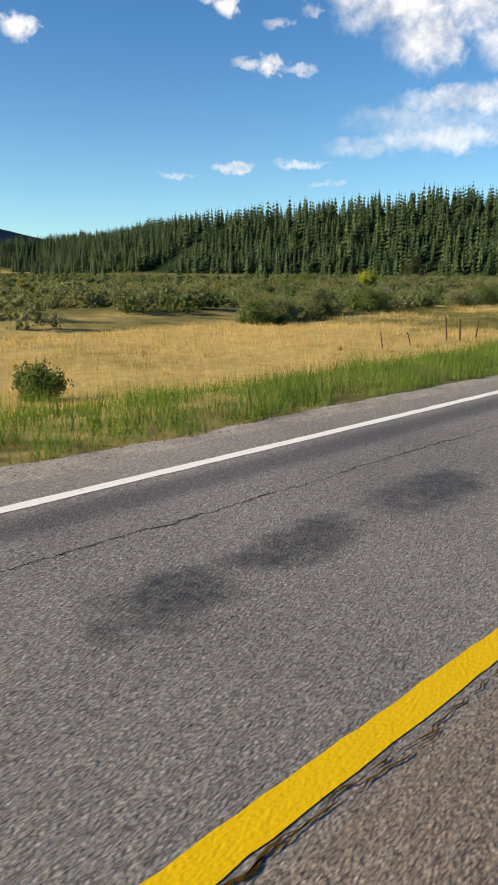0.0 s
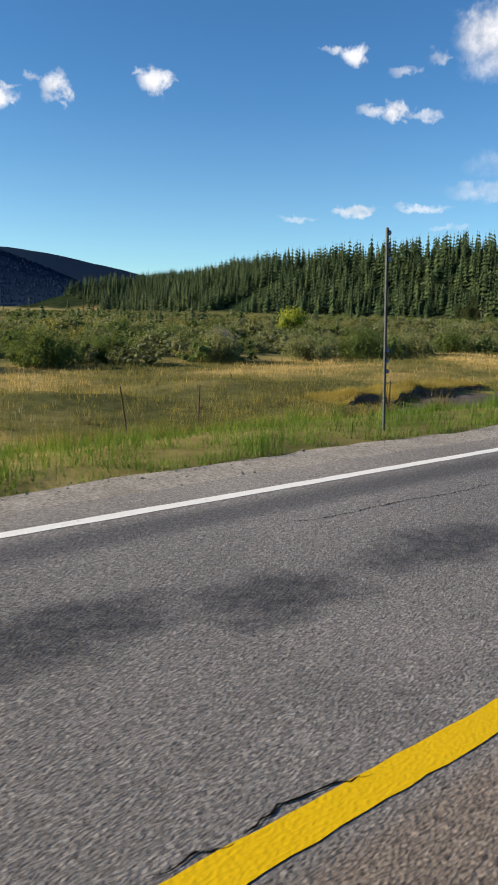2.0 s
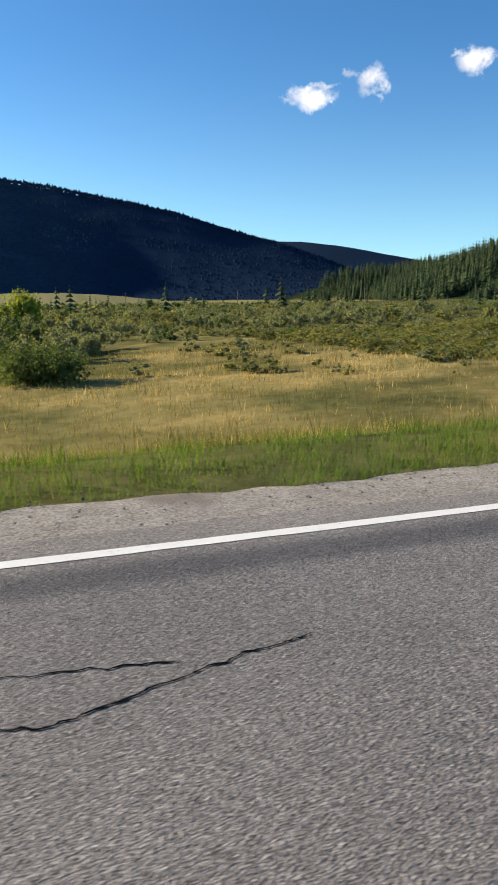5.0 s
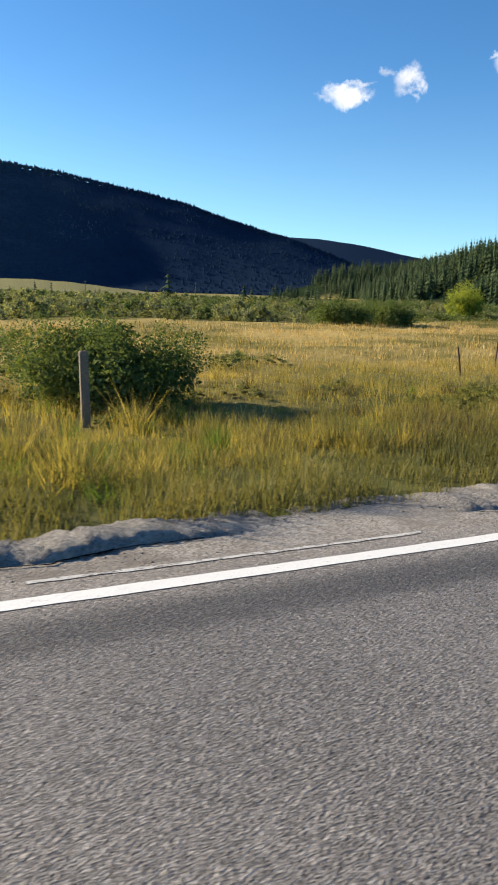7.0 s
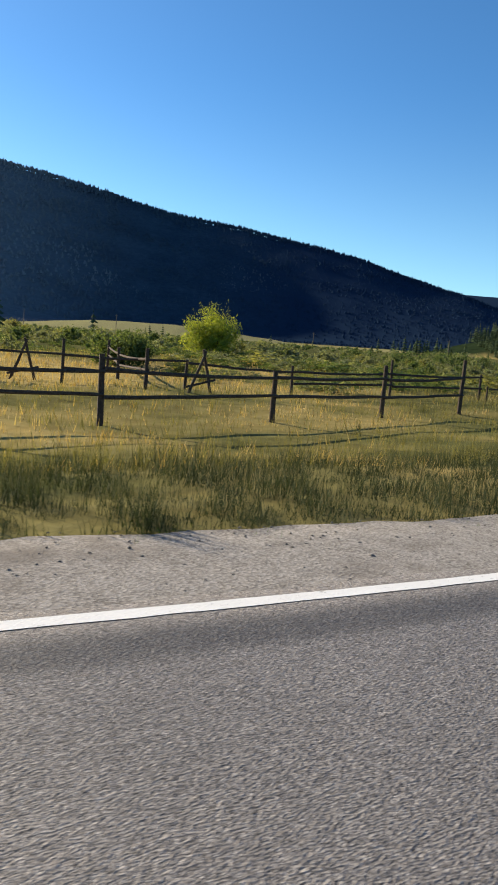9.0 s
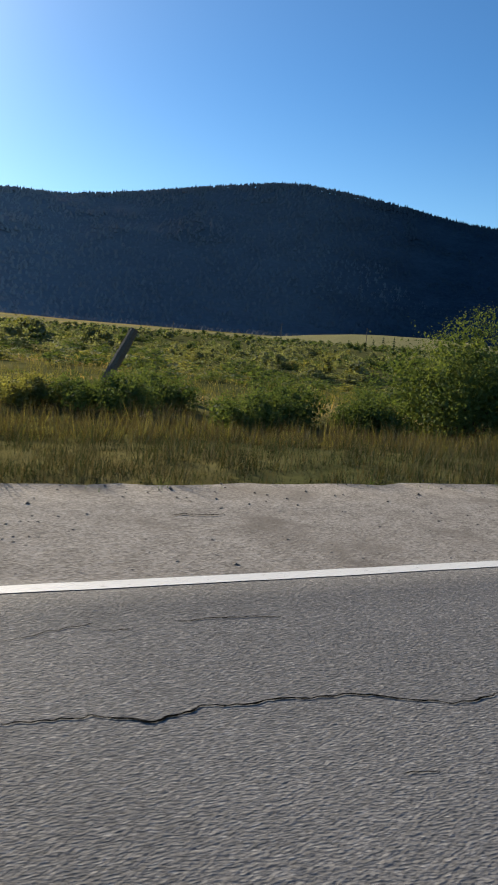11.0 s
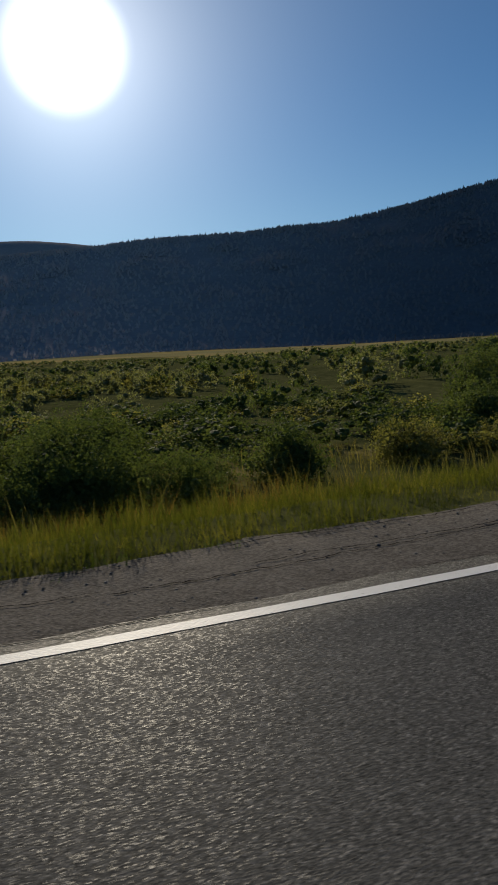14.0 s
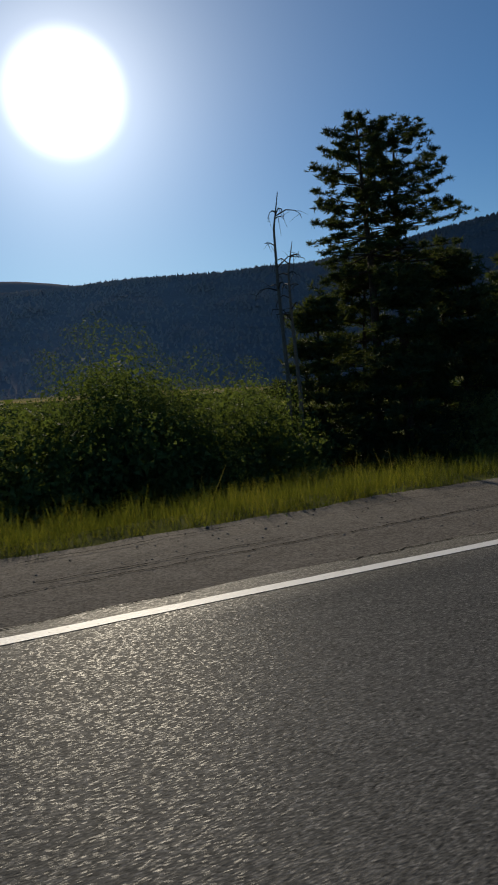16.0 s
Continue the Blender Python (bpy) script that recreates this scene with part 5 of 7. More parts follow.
def unit_spires(seed, count):
    """Far conifers of height 1: two ragged cones, one in the other."""
    out = []
    for k in range(count):
        rng = np.random.RandomState(seed + k)
        tri = []
        for foot, wide in ((0.02, 0.17), (0.3, 0.115)):
            a = np.arange(6) * 1.047 + rng.uniform(0, 1)
            r, z = wide * rng.uniform(0.7, 1.25, 6), foot + rng.uniform(0, 0.1, 6)
            for j in range(6):
                m = (j + 1) % 6
                tri.append(((r[j] * math.cos(a[j]), r[j] * math.sin(a[j]), z[j]), (r[m] * math.cos(a[m]), r[m] * math.sin(a[m]), z[m]), (0, 0, 1.0)))
        out.append(np.array(tri))
    return out


def spread(seed, n, lim, want):
    """Spots in the box lim, kept where want(x, y, S, L) exceeds a throw of the dice."""
    rng = np.random.RandomState(seed)
    x, y = rng.uniform(lim[0], lim[1], n), rng.uniform(lim[2], lim[3], n)
    S, L = road_sl(x, y)
    keep = want(x, y, S, L) > rng.uniform(0, 1, n)
    return x[keep], y[keep], S[keep], L[keep], rng


def make_scrub():
    # willow belts in the valley bottom
    shr = unit_shrubs(100, 6, 360, 0.09, 8, 0.42)
    mid = unit_shrubs(120, 6, 130, 0.088, 3, 0.5)
    far_kind = unit_shrubs(130, 6, 56, 0.15, 2, 0.6)
    fine = unit_shrubs(140, 5, 7600, 0.018, 20, 0, 6)
    behind = unit_shrubs(190, 4, 1500, 0.04, 14, 0, 4)
    leafy_low = unit_shrubs(160, 5, 420, 0.055, 7, 0.3, 4)
    soft = unit_shrubs(150, 5, 480, 0.068, 9, 0.4)

    def belt(x, y, S, L):
        a = ease(L, 38, 44) * (S < 135) * (-0.2 + 0.95 * ease(S, 45, 66) + 0.9 * waves(x, y, 20, 41))
        b = ease(L, 44, 60) * (S >= 135) * (0.6 + 0.7 * waves(x, y, 24, 42))
        return np.clip(np.where(S < 135, a, b), 0, 1) * ease(L, 110, 90)

    x, y, S, L, rng = spread(51, 6000, (20, 260, 20, 170), belt)
    z = ground_z(x, y, S, L)
    h = rng.uniform(1.2, 2.7, len(x)) * np.where(S < 135, 1.0, 0.75)
    spots = np.stack([x, y, z - 0.1, h * rng.uniform(0.8, 1.35, len(x)), h], -1)
    tone = rng.uniform(0, 1, len(x)) + 0.3 * waves(x, y, 60, 43)
    edge = (L < 66) & (S < 170)
    close = unit_shrubs(200, 6, 760, 0.05, 10, 0.4, 5)
    scatter("willow_thicket", spots[edge & (tone < 0.3)], close, M_WILLOW, "dark green willow thicket at the meadow's edge", "shrubs", 87)
    scatter("willow_thicket", spots[edge & (tone >= 0.3)], close, M_WILLOW_GREY, "grey-green willow thicket at the meadow's edge", "shrubs", 88)
    spots, tone = spots[~edge], tone[~edge]
    scatter("willow_thicket", spots[tone < 0.25], shr, M_WILLOW, "dense dark green willow thicket across the valley bottom", "shrubs", 61)
    scatter("willow_thicket", spots[(tone >= 0.25) & (tone < 0.9)], shr, M_WILLOW_GREY, "grey-green willow thicket across the valley bottom", "shrubs", 62)
    scatter("willow_thicket", spots[tone >= 0.9], shr, M_SHRUB_YELLOW, "yellow-green shrubs in the valley bottom", "shrubs", 63)

    def farther(x, y, S, L):
        return np.clip((0.75 + 0.8 * waves(x, y, 55, 44)) * ease(L, 85, 110) * ease(np.hypot(x - MX, y - MY), 540, 420) * ease(np.hypot((x - 120) / 240, (y - 700) / 170), 0.9, 1.05), 0, 1)

    x, y, S, L, rng = spread(52, 10500, (-250, 560, 60, 640), farther)
    z = ground_z(x, y, S, L)
    h = rng.uniform(0.9, 2.4, len(x))
    spots = np.stack([x, y, z - 0.1, h * rng.uniform(0.9, 1.6, len(x)), h], -1)
    tone = rng.uniform(0, 1, len(x))
    scatter("far_scrub", spots[tone < 0.5], far_kind, M_WILLOW, "green scrub on the far plain", "shrubs", 64)
    scatter("far_scrub", spots[tone >= 0.5], far_kind, M_WILLOW_GREY, "grey-green scrub on the far plain", "shrubs", 65)

    # low sage and cinquefoil in the middle stretch
    def low(x, y, S, L):
        m = ease(L - 8 * ease(S, 282, 292), 22, 26) * (creek_gap(S, L) > 3.2) * ease(S, 130, 150) * ease(S, 345, 325) * (0.45 + 0.6 * ease(S, 225, 260) + 0.7 * waves(x, y, 14, 45))
        m = m * (1 - ease(np.abs(S - 203), 44, 30) * ease(L, 50, 44))
        q = ease(L, 6.5, 9) * ease(np.abs(S - 158), 16, 8) * (0.25 + 0.8 * waves(x, y, 6, 46)) * 0.8
        return np.clip(np.maximum(m, q), 0, 1) * ease(L, 160, 110)

    x, y, S, L, rng = spread(53, 21000, (100, 330, 5, 220), low)
    z = ground_z(x, y, S, L)
    h = rng.uniform(0.35, 0.95, len(x)) * np.where(L < 22, 0.6, 1.0) * np.where(S > 232, 0.75 + 0.7 * np.clip(waves(x, y, 9, 85), 0, 1), 1.0)
    spots = np.stack([x, y, z - 0.05, h * rng.uniform(1.1, 2.0, len(x)) * np.where(S > 232, 1.5, 1.0), h], -1)
    tone = rng.uniform(0, 1, len(x)) - 0.6 * (L < 22)
    east = S > 232
    patch = waves(x, y, 16, 86) + rng.uniform(-0.35, 0.35, len(x))
    mound = unit_shrubs(180, 6, 250, 0.058, 7, 0, 4)
    scatter("willow_scrub", spots[east & (patch < 0.0)], mound, M_WILLOW, "close dark green willow scrub over the plain", "shrubs", 81)
    scatter("willow_scrub", spots[east & (patch >= 0.0) & (patch < 0.55)], mound, M_WILLOW_GREY, "close grey-green willow scrub over the plain", "shrubs", 82)
    scatter("willow_scrub", spots[east & (patch >= 0.55)], mound, M_SHRUB_YELLOW, "close yellow-green scrub over the plain", "shrubs", 83)
    spots, tone = spots[~east], tone[~east]
    scatter("low_shrubs", spots[tone < 0.45], mid, M_SHRUB_YELLOW, "low yellow-green shrubs in the meadow", "shrubs", 66)
    scatter("low_shrubs", spots[tone >= 0.45], mid, M_WILLOW_GREY, "low grey-green sagebrush", "shrubs", 67)

    # low yellow and brown cinquefoil standing in the meadow grass
    r2 = np.random.RandomState(58)
    s, l = r2.uniform(148, 216, 1500), r2.uniform(8, 34, 1500)
    x, y = road_xy(s, l)
    keep = waves(x, y, 5.5, 49) + 0.25 * np.sin(l * 0.55 + s * 0.05) > 0.42
    keep &= ~((s > 186) & (l > 14))
    s, l, x, y = s[keep], l[keep], x[keep], y[keep]
    h = r2.uniform(0.28, 0.55, len(s))
    spots = np.stack([x, y, ground_z(x, y, s, l) - 0.05, h * r2.uniform(1.3, 2.2, len(s)), h], -1)
    half = r2.uniform(0, 1, len(s)) < 0.7
    scatter("low_shrubs", spots[half], leafy_low, M_SHRUB_YELLOW, "low yellow-leaved shrubs in the meadow grass", "shrubs", 78)
    scatter("low_shrubs", spots[~half], leafy_low, M_WILLOW, "low dark green shrubs in the meadow grass", "shrubs", 79)

    # a close yellow-green belt behind the meadow
    s, l = r2.uniform(148, 178, 620), 23.5 + 25 * r2.uniform(0, 1, 620)
    x, y = road_xy(s, l)
    keep = (waves(x, y, 8, 50) + ease(l, 24, 30) > -0.1) & (s < 176.5 + 1.2 * waves(x, y, 5, 52))
    s, l, x, y = s[keep], l[keep], x[keep], y[keep]
    h = r2.uniform(0.55, 1.0, len(s))
    spots = np.stack([x, y, ground_z(x, y, s, l) - 0.08, h * r2.uniform(1.6, 2.4, len(s)), h], -1)
    half = r2.uniform(0, 1, len(s)) + 0.5 * waves(x, y, 9, 51) < 0.85
    scatter("low_shrubs", spots[half], mound, M_SHRUB_YELLOW, "close yellow-green shrubs behind the meadow", "shrubs", 89)
    scatter("low_shrubs", spots[~half], mound, M_WILLOW, "close green shrubs behind the meadow", "shrubs", 90)

    # willows by the last stretch of road
    def late(x, y, S, L):
        return np.clip(ease(S, 312, 330) * ease(L - 11 * ease(S, 326, 318), 15.5, 19) * ease(L, 90, 60) * (0.4 + 0.9 * waves(x, y, 13, 47)), 0, 1)

    x, y, S, L, rng = spread(54, 1300, (180, 310, 80, 260), late)
    z = ground_z(x, y, S, L)
    h = rng.uniform(1.1, 2.0, len(x)) * (1 + 0.9 * ease(S, 350, 385))
    spots = np.stack([x, y, z - 0.1, h * rng.uniform(0.8, 1.2, len(x)), h], -1)
    dim = rng.uniform(0, 1, len(x)) < 0.6
    scatter("willow_thicket", spots[dim], leafy_low, M_WILLOW, "dark willow thicket below the road bank", "shrubs", 68)
    scatter("willow_thicket", spots[~dim], leafy_low, M_WILLOW_GREY, "grey-green willow thicket below the road bank", "shrubs", 80)
    # low willow carpet between the creek and the hedge
    s, l = rng.uniform(310, 362, 520), rng.uniform(13, 34, 520)
    x, y = road_xy(s, l)
    keep = (0.25 + waves(x, y, 9, 48) + ease(l, 15, 19) > rng.uniform(0, 1, len(s))) & (l - 14 * ease(s, 324, 316) - 5.5 * ease(s, 340, 332) > 13)
    s, l, x, y = s[keep], l[keep], x[keep], y[keep]
    h = rng.uniform(0.55, 1.25, len(s))
    spots = np.stack([x, y, ground_z(x, y, s, l) - 0.08, h * rng.uniform(1.2, 1.9, len(s)), h], -1)
    half = rng.uniform(0, 1, len(s)) < 0.78
    scatter("willow_thicket", spots[half], soft, M_WILLOW, "low dark willow scrub beyond the verge", "shrubs", 76)
    scatter("willow_thicket", spots[~half], soft, M_SHRUB_YELLOW, "low yellow-green willow scrub beyond the verge", "shrubs", 77)
    # the close hedge of willows beside the road
    s = np.concatenate([np.arange(339, 346, 1.3), np.arange(364, 398, 0.95)])
    l = rng.uniform(9.8, 12.8, len(s)) + np.where(s < 350, 0.5, 0)
    x, y = road_xy(s, l)
    h = rng.uniform(2.3, 3.3, len(s)) * (1 + 0.25 * ease(np.abs(s - 393), 7, 3) + 0.3 * ease(np.abs(s - 371), 6, 3)) * np.where(s < 350, 0.6, 1.0)
    scatter("willow_thicket", np.stack([x, y, ground_z(x, y, s, l) - 0.1, h * 0.95, h], -1), fine, M_WILLOW, "dense dark willow hedge along the road bank", "shrubs", 69)
    s = np.arange(366, 400, 0.9)
    l = rng.uniform(12.6, 16.0, len(s))
    x, y = road_xy(s, l)
    h = rng.uniform(2.0, 2.9, len(s))
    scatter("willow_thicket", np.stack([x, y, ground_z(x, y, s, l) - 0.1, h, h], -1), behind, M_WILLOW, "shaded willows behind the roadside hedge", "shrubs", 84)


def make_forests():
    con = unit_conifers(200, 10, 7, 5)
    # the wooded ridge across the valley
    rng = np.random.RandomState(71)
    rows = []
    for (ax, ay, ah), (bx, by, bh) in zip(RIDGE, RIDGE[1:]):
        n = int(math.hypot(bx - ax, by - ay) * 5.2)
        t, o = rng.uniform(0, 1, n), rng.uniform(-122, 16, n)
        ux, uy = bx - ax, by - ay
        d = math.hypot(ux, uy)
        px, py = uy / d, -ux / d
        if (px * (MX - ax) + py * (MY - ay)) < 0:
            px, py = -px, -py
        rows.append(np.stack([ax + ux * t - px * o, ay + uy * t - py * o], -1))
    p = np.concatenate(rows)
    x, y = p[:, 0], p[:, 1]
    _, wood = hills(x, y)
    ok = wood > 0.4
    x, y = x[ok], y[ok]
    z = ground_z(x, y)
    h = rng.uniform(9.5, 21, len(x)) * np.where(rng.uniform(0, 1, len(x)) < 0.3, 0.6, 1.0) * (1 + 0.12 * waves(x, y, 60, 83))
    scatter("ridge_forest", np.stack([x, y, z - 0.4, h * rng.uniform(0.85, 1.3, len(x)), h], -1), con, M_NEEDLE, "dense dark conifer forest on a ridge", "forest", 72)
    # the fringe of trees along the mountain's crest
    tiny = unit_spires(220, 6)
    n = 9000
    az = np.radians(rng.uniform(58, 172, n))
    r = rng.normal(MR - 50, 22, n)
    x, y = MX + r * np.cos(az), MY + r * np.sin(az)
    z = ground_z(x, y)
    h = rng.uniform(5, 8.5, n) * np.where(rng.uniform(0, 1, n) < 0.12, 1.4, 1)
    spots = np.stack([x, y, z - 2.6, h * 1.9, h + 1.1], -1)
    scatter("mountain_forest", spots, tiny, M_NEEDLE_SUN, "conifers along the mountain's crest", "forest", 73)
    # the open slope at the mountain's end
    n = 19000
    az, r = np.radians(60 + 92 * rng.uniform(0, 1, n) ** 1.25), np.sqrt(rng.uniform(1030 ** 2, 1860 ** 2, n))
    x, y = MX + r * np.cos(az), MY + r * np.sin(az)
    ok = hills(x, y)[1] > 0.6
    x, y, az = x[ok], y[ok], az[ok]
    n = len(x)
    h = rng.uniform(5, 9, n) * np.where(az < 1.75, 0.7, 1.0)
    scatter("mountain_forest", np.stack([x, y, ground_z(x, y) - 2.0, h * 3.4, h], -1), tiny, M_NEEDLE_SUN, "conifer forest covering the mountain's slope, shade and haze in its colour", "forest", 75)
    # small conifers standing out on the plain
    lone = []
    for k in range(70):
        q = rng.uniform(0, 1)
        if q < 0.45:
            px, py = rng.normal(120, 26), rng.normal(112, 9)
            h = rng.uniform(2.5, 5)
        elif q < 0.7:
            px, py = rng.normal(331, 14), rng.normal(540, 12)
            h = rng.uniform(7, 13)
        else:
            px, py = rng.uniform(150, 420), rng.uniform(430, 700)
            h = rng.uniform(4, 9)
        lone.append((px, py, float(ground_z(px, py)[0]) - 0.2, h * 1.5, h))
    scatter("valley_conifers", lone, con, M_NEEDLE, "scattered small conifers on the valley floor", "trees", 74)


make_scrub()
make_forests()
make_grass()


def near_bushes():
    green, grey, yel, lime = M_WILLOW, M_WILLOW_GREY, M_SHRUB_YELLOW, M_LIME
    bush(13, 16.5, 1.5, 1.8, "round dark green bush alone in golden grass", green, 1600, 0.09, 301)
    bush(8, 13.5, 0.7, 1.1, "small low green bush in golden grass", green, 600, 0.08, 302)
    bush(50, 39.6, 2.2, 3.8, "dark green willow bush at the meadow's edge", green, 1800, 0.12, 303)
    bush(53, 39.0, 1.1, 2.0, "small dark willow bush", green, 700, 0.12, 304)
    bush(55, 42.5, 3.0, 6.0, "wide grey-green willow bush", grey, 3000, 0.12, 305)
    bush(63, 41.5, 3.4, 6.2, "wide grey-green willow bush with a dark foot", grey, 3000, 0.12, 306)
    bush(71, 41.0, 2.7, 5.5, "dark green willow bush at the meadow's edge", green, 2600, 0.12, 307)
    bush(78, 43.5, 2.3, 5.0, "dark green willow bush at the meadow's edge", green, 2400, 0.12, 308)
    bush(88, 43.5, 2.6, 5.0, "wide grey-green willow bush", grey, 2400, 0.12, 309)
    bush(97, 41.5, 2.4, 5.5, "wide grey-green willow bush", grey, 2400, 0.12, 310)
    bush(97.7, 53.8, 2.6, 4.0, "bare grey twiggy bush among green willows", M_TWIG, 2600, 0.09, 386, 30)
    bush(104, 41.5, 2.8, 6.0, "dark willow bush beside the meadow", green, 2600, 0.12, 311)
    bush(113, 41.5, 2.8, 6.0, "grey-green willow bush beside the meadow", grey, 2600, 0.12, 312)
    bush(121, 42, 2.8, 6.0, "dark green willow bush beside the meadow", green, 2600, 0.12, 313)
    bush(128, 31.5, 2.2, 5.0, "green willow bush in the meadow", green, 2400, 0.11, 314)
    bush(131, 74.4, 4.4, 5.0, "bright lime-green bush among grey willows", lime, 1800, 0.2, 315)
    bush(177.3, 11.6, 2.2, 4.6, "big dark rounded bush behind a fence post", green, 7500, 0.06, 316, 10)
    bush(195.6, 8.2, 2.3, 3.2, "tall grey-green bush beside the road", grey, 6500, 0.07, 317, 26)
    bush(197.6, 8.5, 2.9, 3.5, "tall grey-green bush with bare shoots beside the road", grey, 7500, 0.07, 394, 34)
    bush(199.5, 8.7, 2.9, 3.3, "tall leafy green bush beside the road", green, 7500, 0.07, 318, 30)
    bush(193.6, 8.0, 1.6, 3.0, "grey-green bush beside a taller one", grey, 4200, 0.06, 371)
    bush(191.8, 7.8, 1.3, 3.0, "low yellow-green bush beside the road", yel, 3800, 0.06, 319)
    bush(189.6, 8.8, 0.8, 2.8, "low yellow-green bush in the grass", yel, 2600, 0.055, 372)
    bush(185.8, 8.6, 0.5, 2.6, "low yellow-green bush in the grass", yel, 2000, 0.055, 373)
    bush(187.5, 8.6, 0.65, 3.0, "low yellow-green bush in the grass", yel, 2200, 0.06, 320)
    bush(184, 8.4, 0.45, 2.2, "low yellow-green bush in the grass", yel, 1500, 0.06, 321)
    bush(210.6, 16.4, 1.1, 3.8, "low yellow-leaved bush before the corral", yel, 3200, 0.06, 402)
    bush(208, 17.5, 2.0, 5.8, "wide yellow-green bush in front of an old cabin", yel, 4200, 0.08, 322)
    bush(394.6, 13.0, 5.5, 6.4, "big rounded willow bush on the road bank", green, 15000, 0.07, 374, 0)
    bush(405.3, 11.6, 3.4, 3.6, "bright-topped willow bush by the pines", yel, 4600, 0.07, 375)
    bush(342.3, 13.6, 2.2, 3.6, "dense dark willow by the roadside", green, 6000, 0.06, 376, 24)
    bush(386.3, 12.9, 5.4, 5.2, "tall rounded willow bush on the road bank", green, 7000, 0.07, 401, 20)
    bush(379.4, 12.2, 4.3, 4.0, "tall willow bush on the road bank", green, 6000, 0.07, 380, 8)
    bush(305.5, 9.3, 1.7, 2.3, "slender-leaved willow by the creek", green, 4200, 0.05, 381, 60)
    bush(372.8, 12.2, 4.8, 3.4, "tall willow bush with long shoots", green, 6000, 0.07, 378, 8)
    bush(203.2, 14.5, 1.7, 4.0, "dense grey-green bush in the meadow", grey, 4200, 0.075, 323)
    bush(206, 15.5, 1.6, 4.2, "dense grey-green bush before an old cabin", grey, 4200, 0.075, 364)
    bush(200.6, 13.5, 1.6, 3.6, "dense green bush in the meadow", green, 4000, 0.075, 365)
    bush(203.5, 8.6, 0.95, 4.2, "low yellow-leaved bush by the road", yel, 3200, 0.055, 324)
    bush(206.8, 9.0, 0.95, 4.0, "low yellow-leaved bush by the road", yel, 2800, 0.055, 325)
    bush(210, 10.2, 0.95, 4.0, "low leafy green bush by the road", yel, 2600, 0.055, 326)
    bush(213.4, 11.6, 1.0, 3.6, "low leafy green bush by a rail fence", green, 2400, 0.055, 327)
    bush(200.2, 8.4, 0.9, 3.4, "low yellow-leaved bush by the road", yel, 2800, 0.055, 366)
    bush(211.5, 13.5, 1.1, 3.6, "low grey-green bush before the corral", grey, 2600, 0.06, 367)
    bush(215, 44, 2.3, 6.0, "dark green willow bush far in the meadow", green, 2200, 0.12, 328)
    bush(222, 43, 2.2, 5.0, "wide dark green willow bush", green, 2000, 0.12, 330)
    bush(236, 36.0, 2.0, 4.4, "green bush behind the rail fence", green, 2000, 0.11, 336)
    bush(256, 48.5, 4.6, 5.4, "tall bright green bush behind the fence", lime, 3000, 0.12, 331)
    bush(281.0, 11.4, 3.6, 5.4, "tall dense green bush against the light", M_WILLOW, 7500, 0.075, 332, 26)
    bush(305.3, 31.0, 1.4, 4.6, "dark willow bush beyond the creek", green, 2600, 0.09, 399)
    bush(301.5, 31.5, 1.4, 4.4, "dark willow bush beyond the creek", green, 2600, 0.09, 400)
    bush(271.2, 12.4, 1.0, 3.0, "low leafy bush in shade", green, 3000, 0.055, 382)
    bush(274.6, 11.6, 1.0, 3.0, "low leafy bush in shade", green, 3000, 0.055, 383)
    bush(277.8, 11.4, 1.1, 2.8, "low leafy bush in shade", green, 3000, 0.055, 384)
    bush(267.5, 13.2, 0.8, 3.0, "low yellow-green bush in shade", yel, 2600, 0.055, 385)
    bush(273, 14.6, 1.2, 2.8, "low leafy bush in shade", green, 2400, 0.06, 333)
    bush(276, 12.6, 1.3, 2.8, "low leafy bush in shade", green, 2400, 0.06, 334)
    bush(269.5, 14, 0.8, 2.2, "low leafy bush in shade", yel, 1800, 0.06, 335)
    bush(291.0, 19.1, 1.25, 3.4, "low bright yellow-green willow by the creek", yel, 4200, 0.055, 337, 30)
    bush(293.6, 18.2, 1.1, 3.2, "low green willow by the creek", green, 3600, 0.055, 338, 30)
    bush(299.2, 22.6, 1.45, 3.0, "dark willow with pale shoots on the creek bank", green, 5000, 0.06, 339, 30)
    bush(307.1, 20.2, 2.15, 4.1, "round grey-green willow on the creek bank", grey, 6000, 0.065, 340, 30)
    bush(289.0, 26.5, 1.7, 4.2, "dark willow bush beside the creek", green, 4200, 0.075, 396)
    bush(292.0, 26.0, 1.5, 4.2, "dark willow bush beside the creek", green, 4200, 0.075, 397)
    bush(296.6, 27.5, 1.6, 3.8, "dark willow bush beside the creek", green, 4000, 0.075, 398)
    bush(306.8, 9.0, 1.8, 2.6, "slender-leaved willow by the creek", green, 5000, 0.05, 341, 70)
    bush(308.3, 8.8, 1.6, 2.6, "slender-leaved willow by the creek", green, 4600, 0.05, 370, 60)
    bush(309.7, 8.8, 1.35, 2.5, "slender-leaved willow by the creek", green, 4200, 0.05, 342, 44)
    bush(310.9, 9.2, 1.0, 2.0, "low slender-leaved willow by the creek", green, 2600, 0.05, 395, 24)
    bush(323, 20.5, 1.8, 2.4, "dark willow bush in the meadow", green, 2000, 0.08, 343)
    bush(320, 24.0, 1.7, 3.8, "dark willow bush in the meadow", green, 2200, 0.08, 344)
    bush(330, 20.5, 1.8, 4.2, "dark willow bush in the meadow", green, 2400, 0.08, 345)
    bush(337, 17.5, 1.8, 3.4, "dark willow bush in the meadow", green, 2400, 0.08, 346)
    bush(343, 15.5, 2.2, 3.8, "dark green willow bush below the road", green, 3400, 0.08, 347)
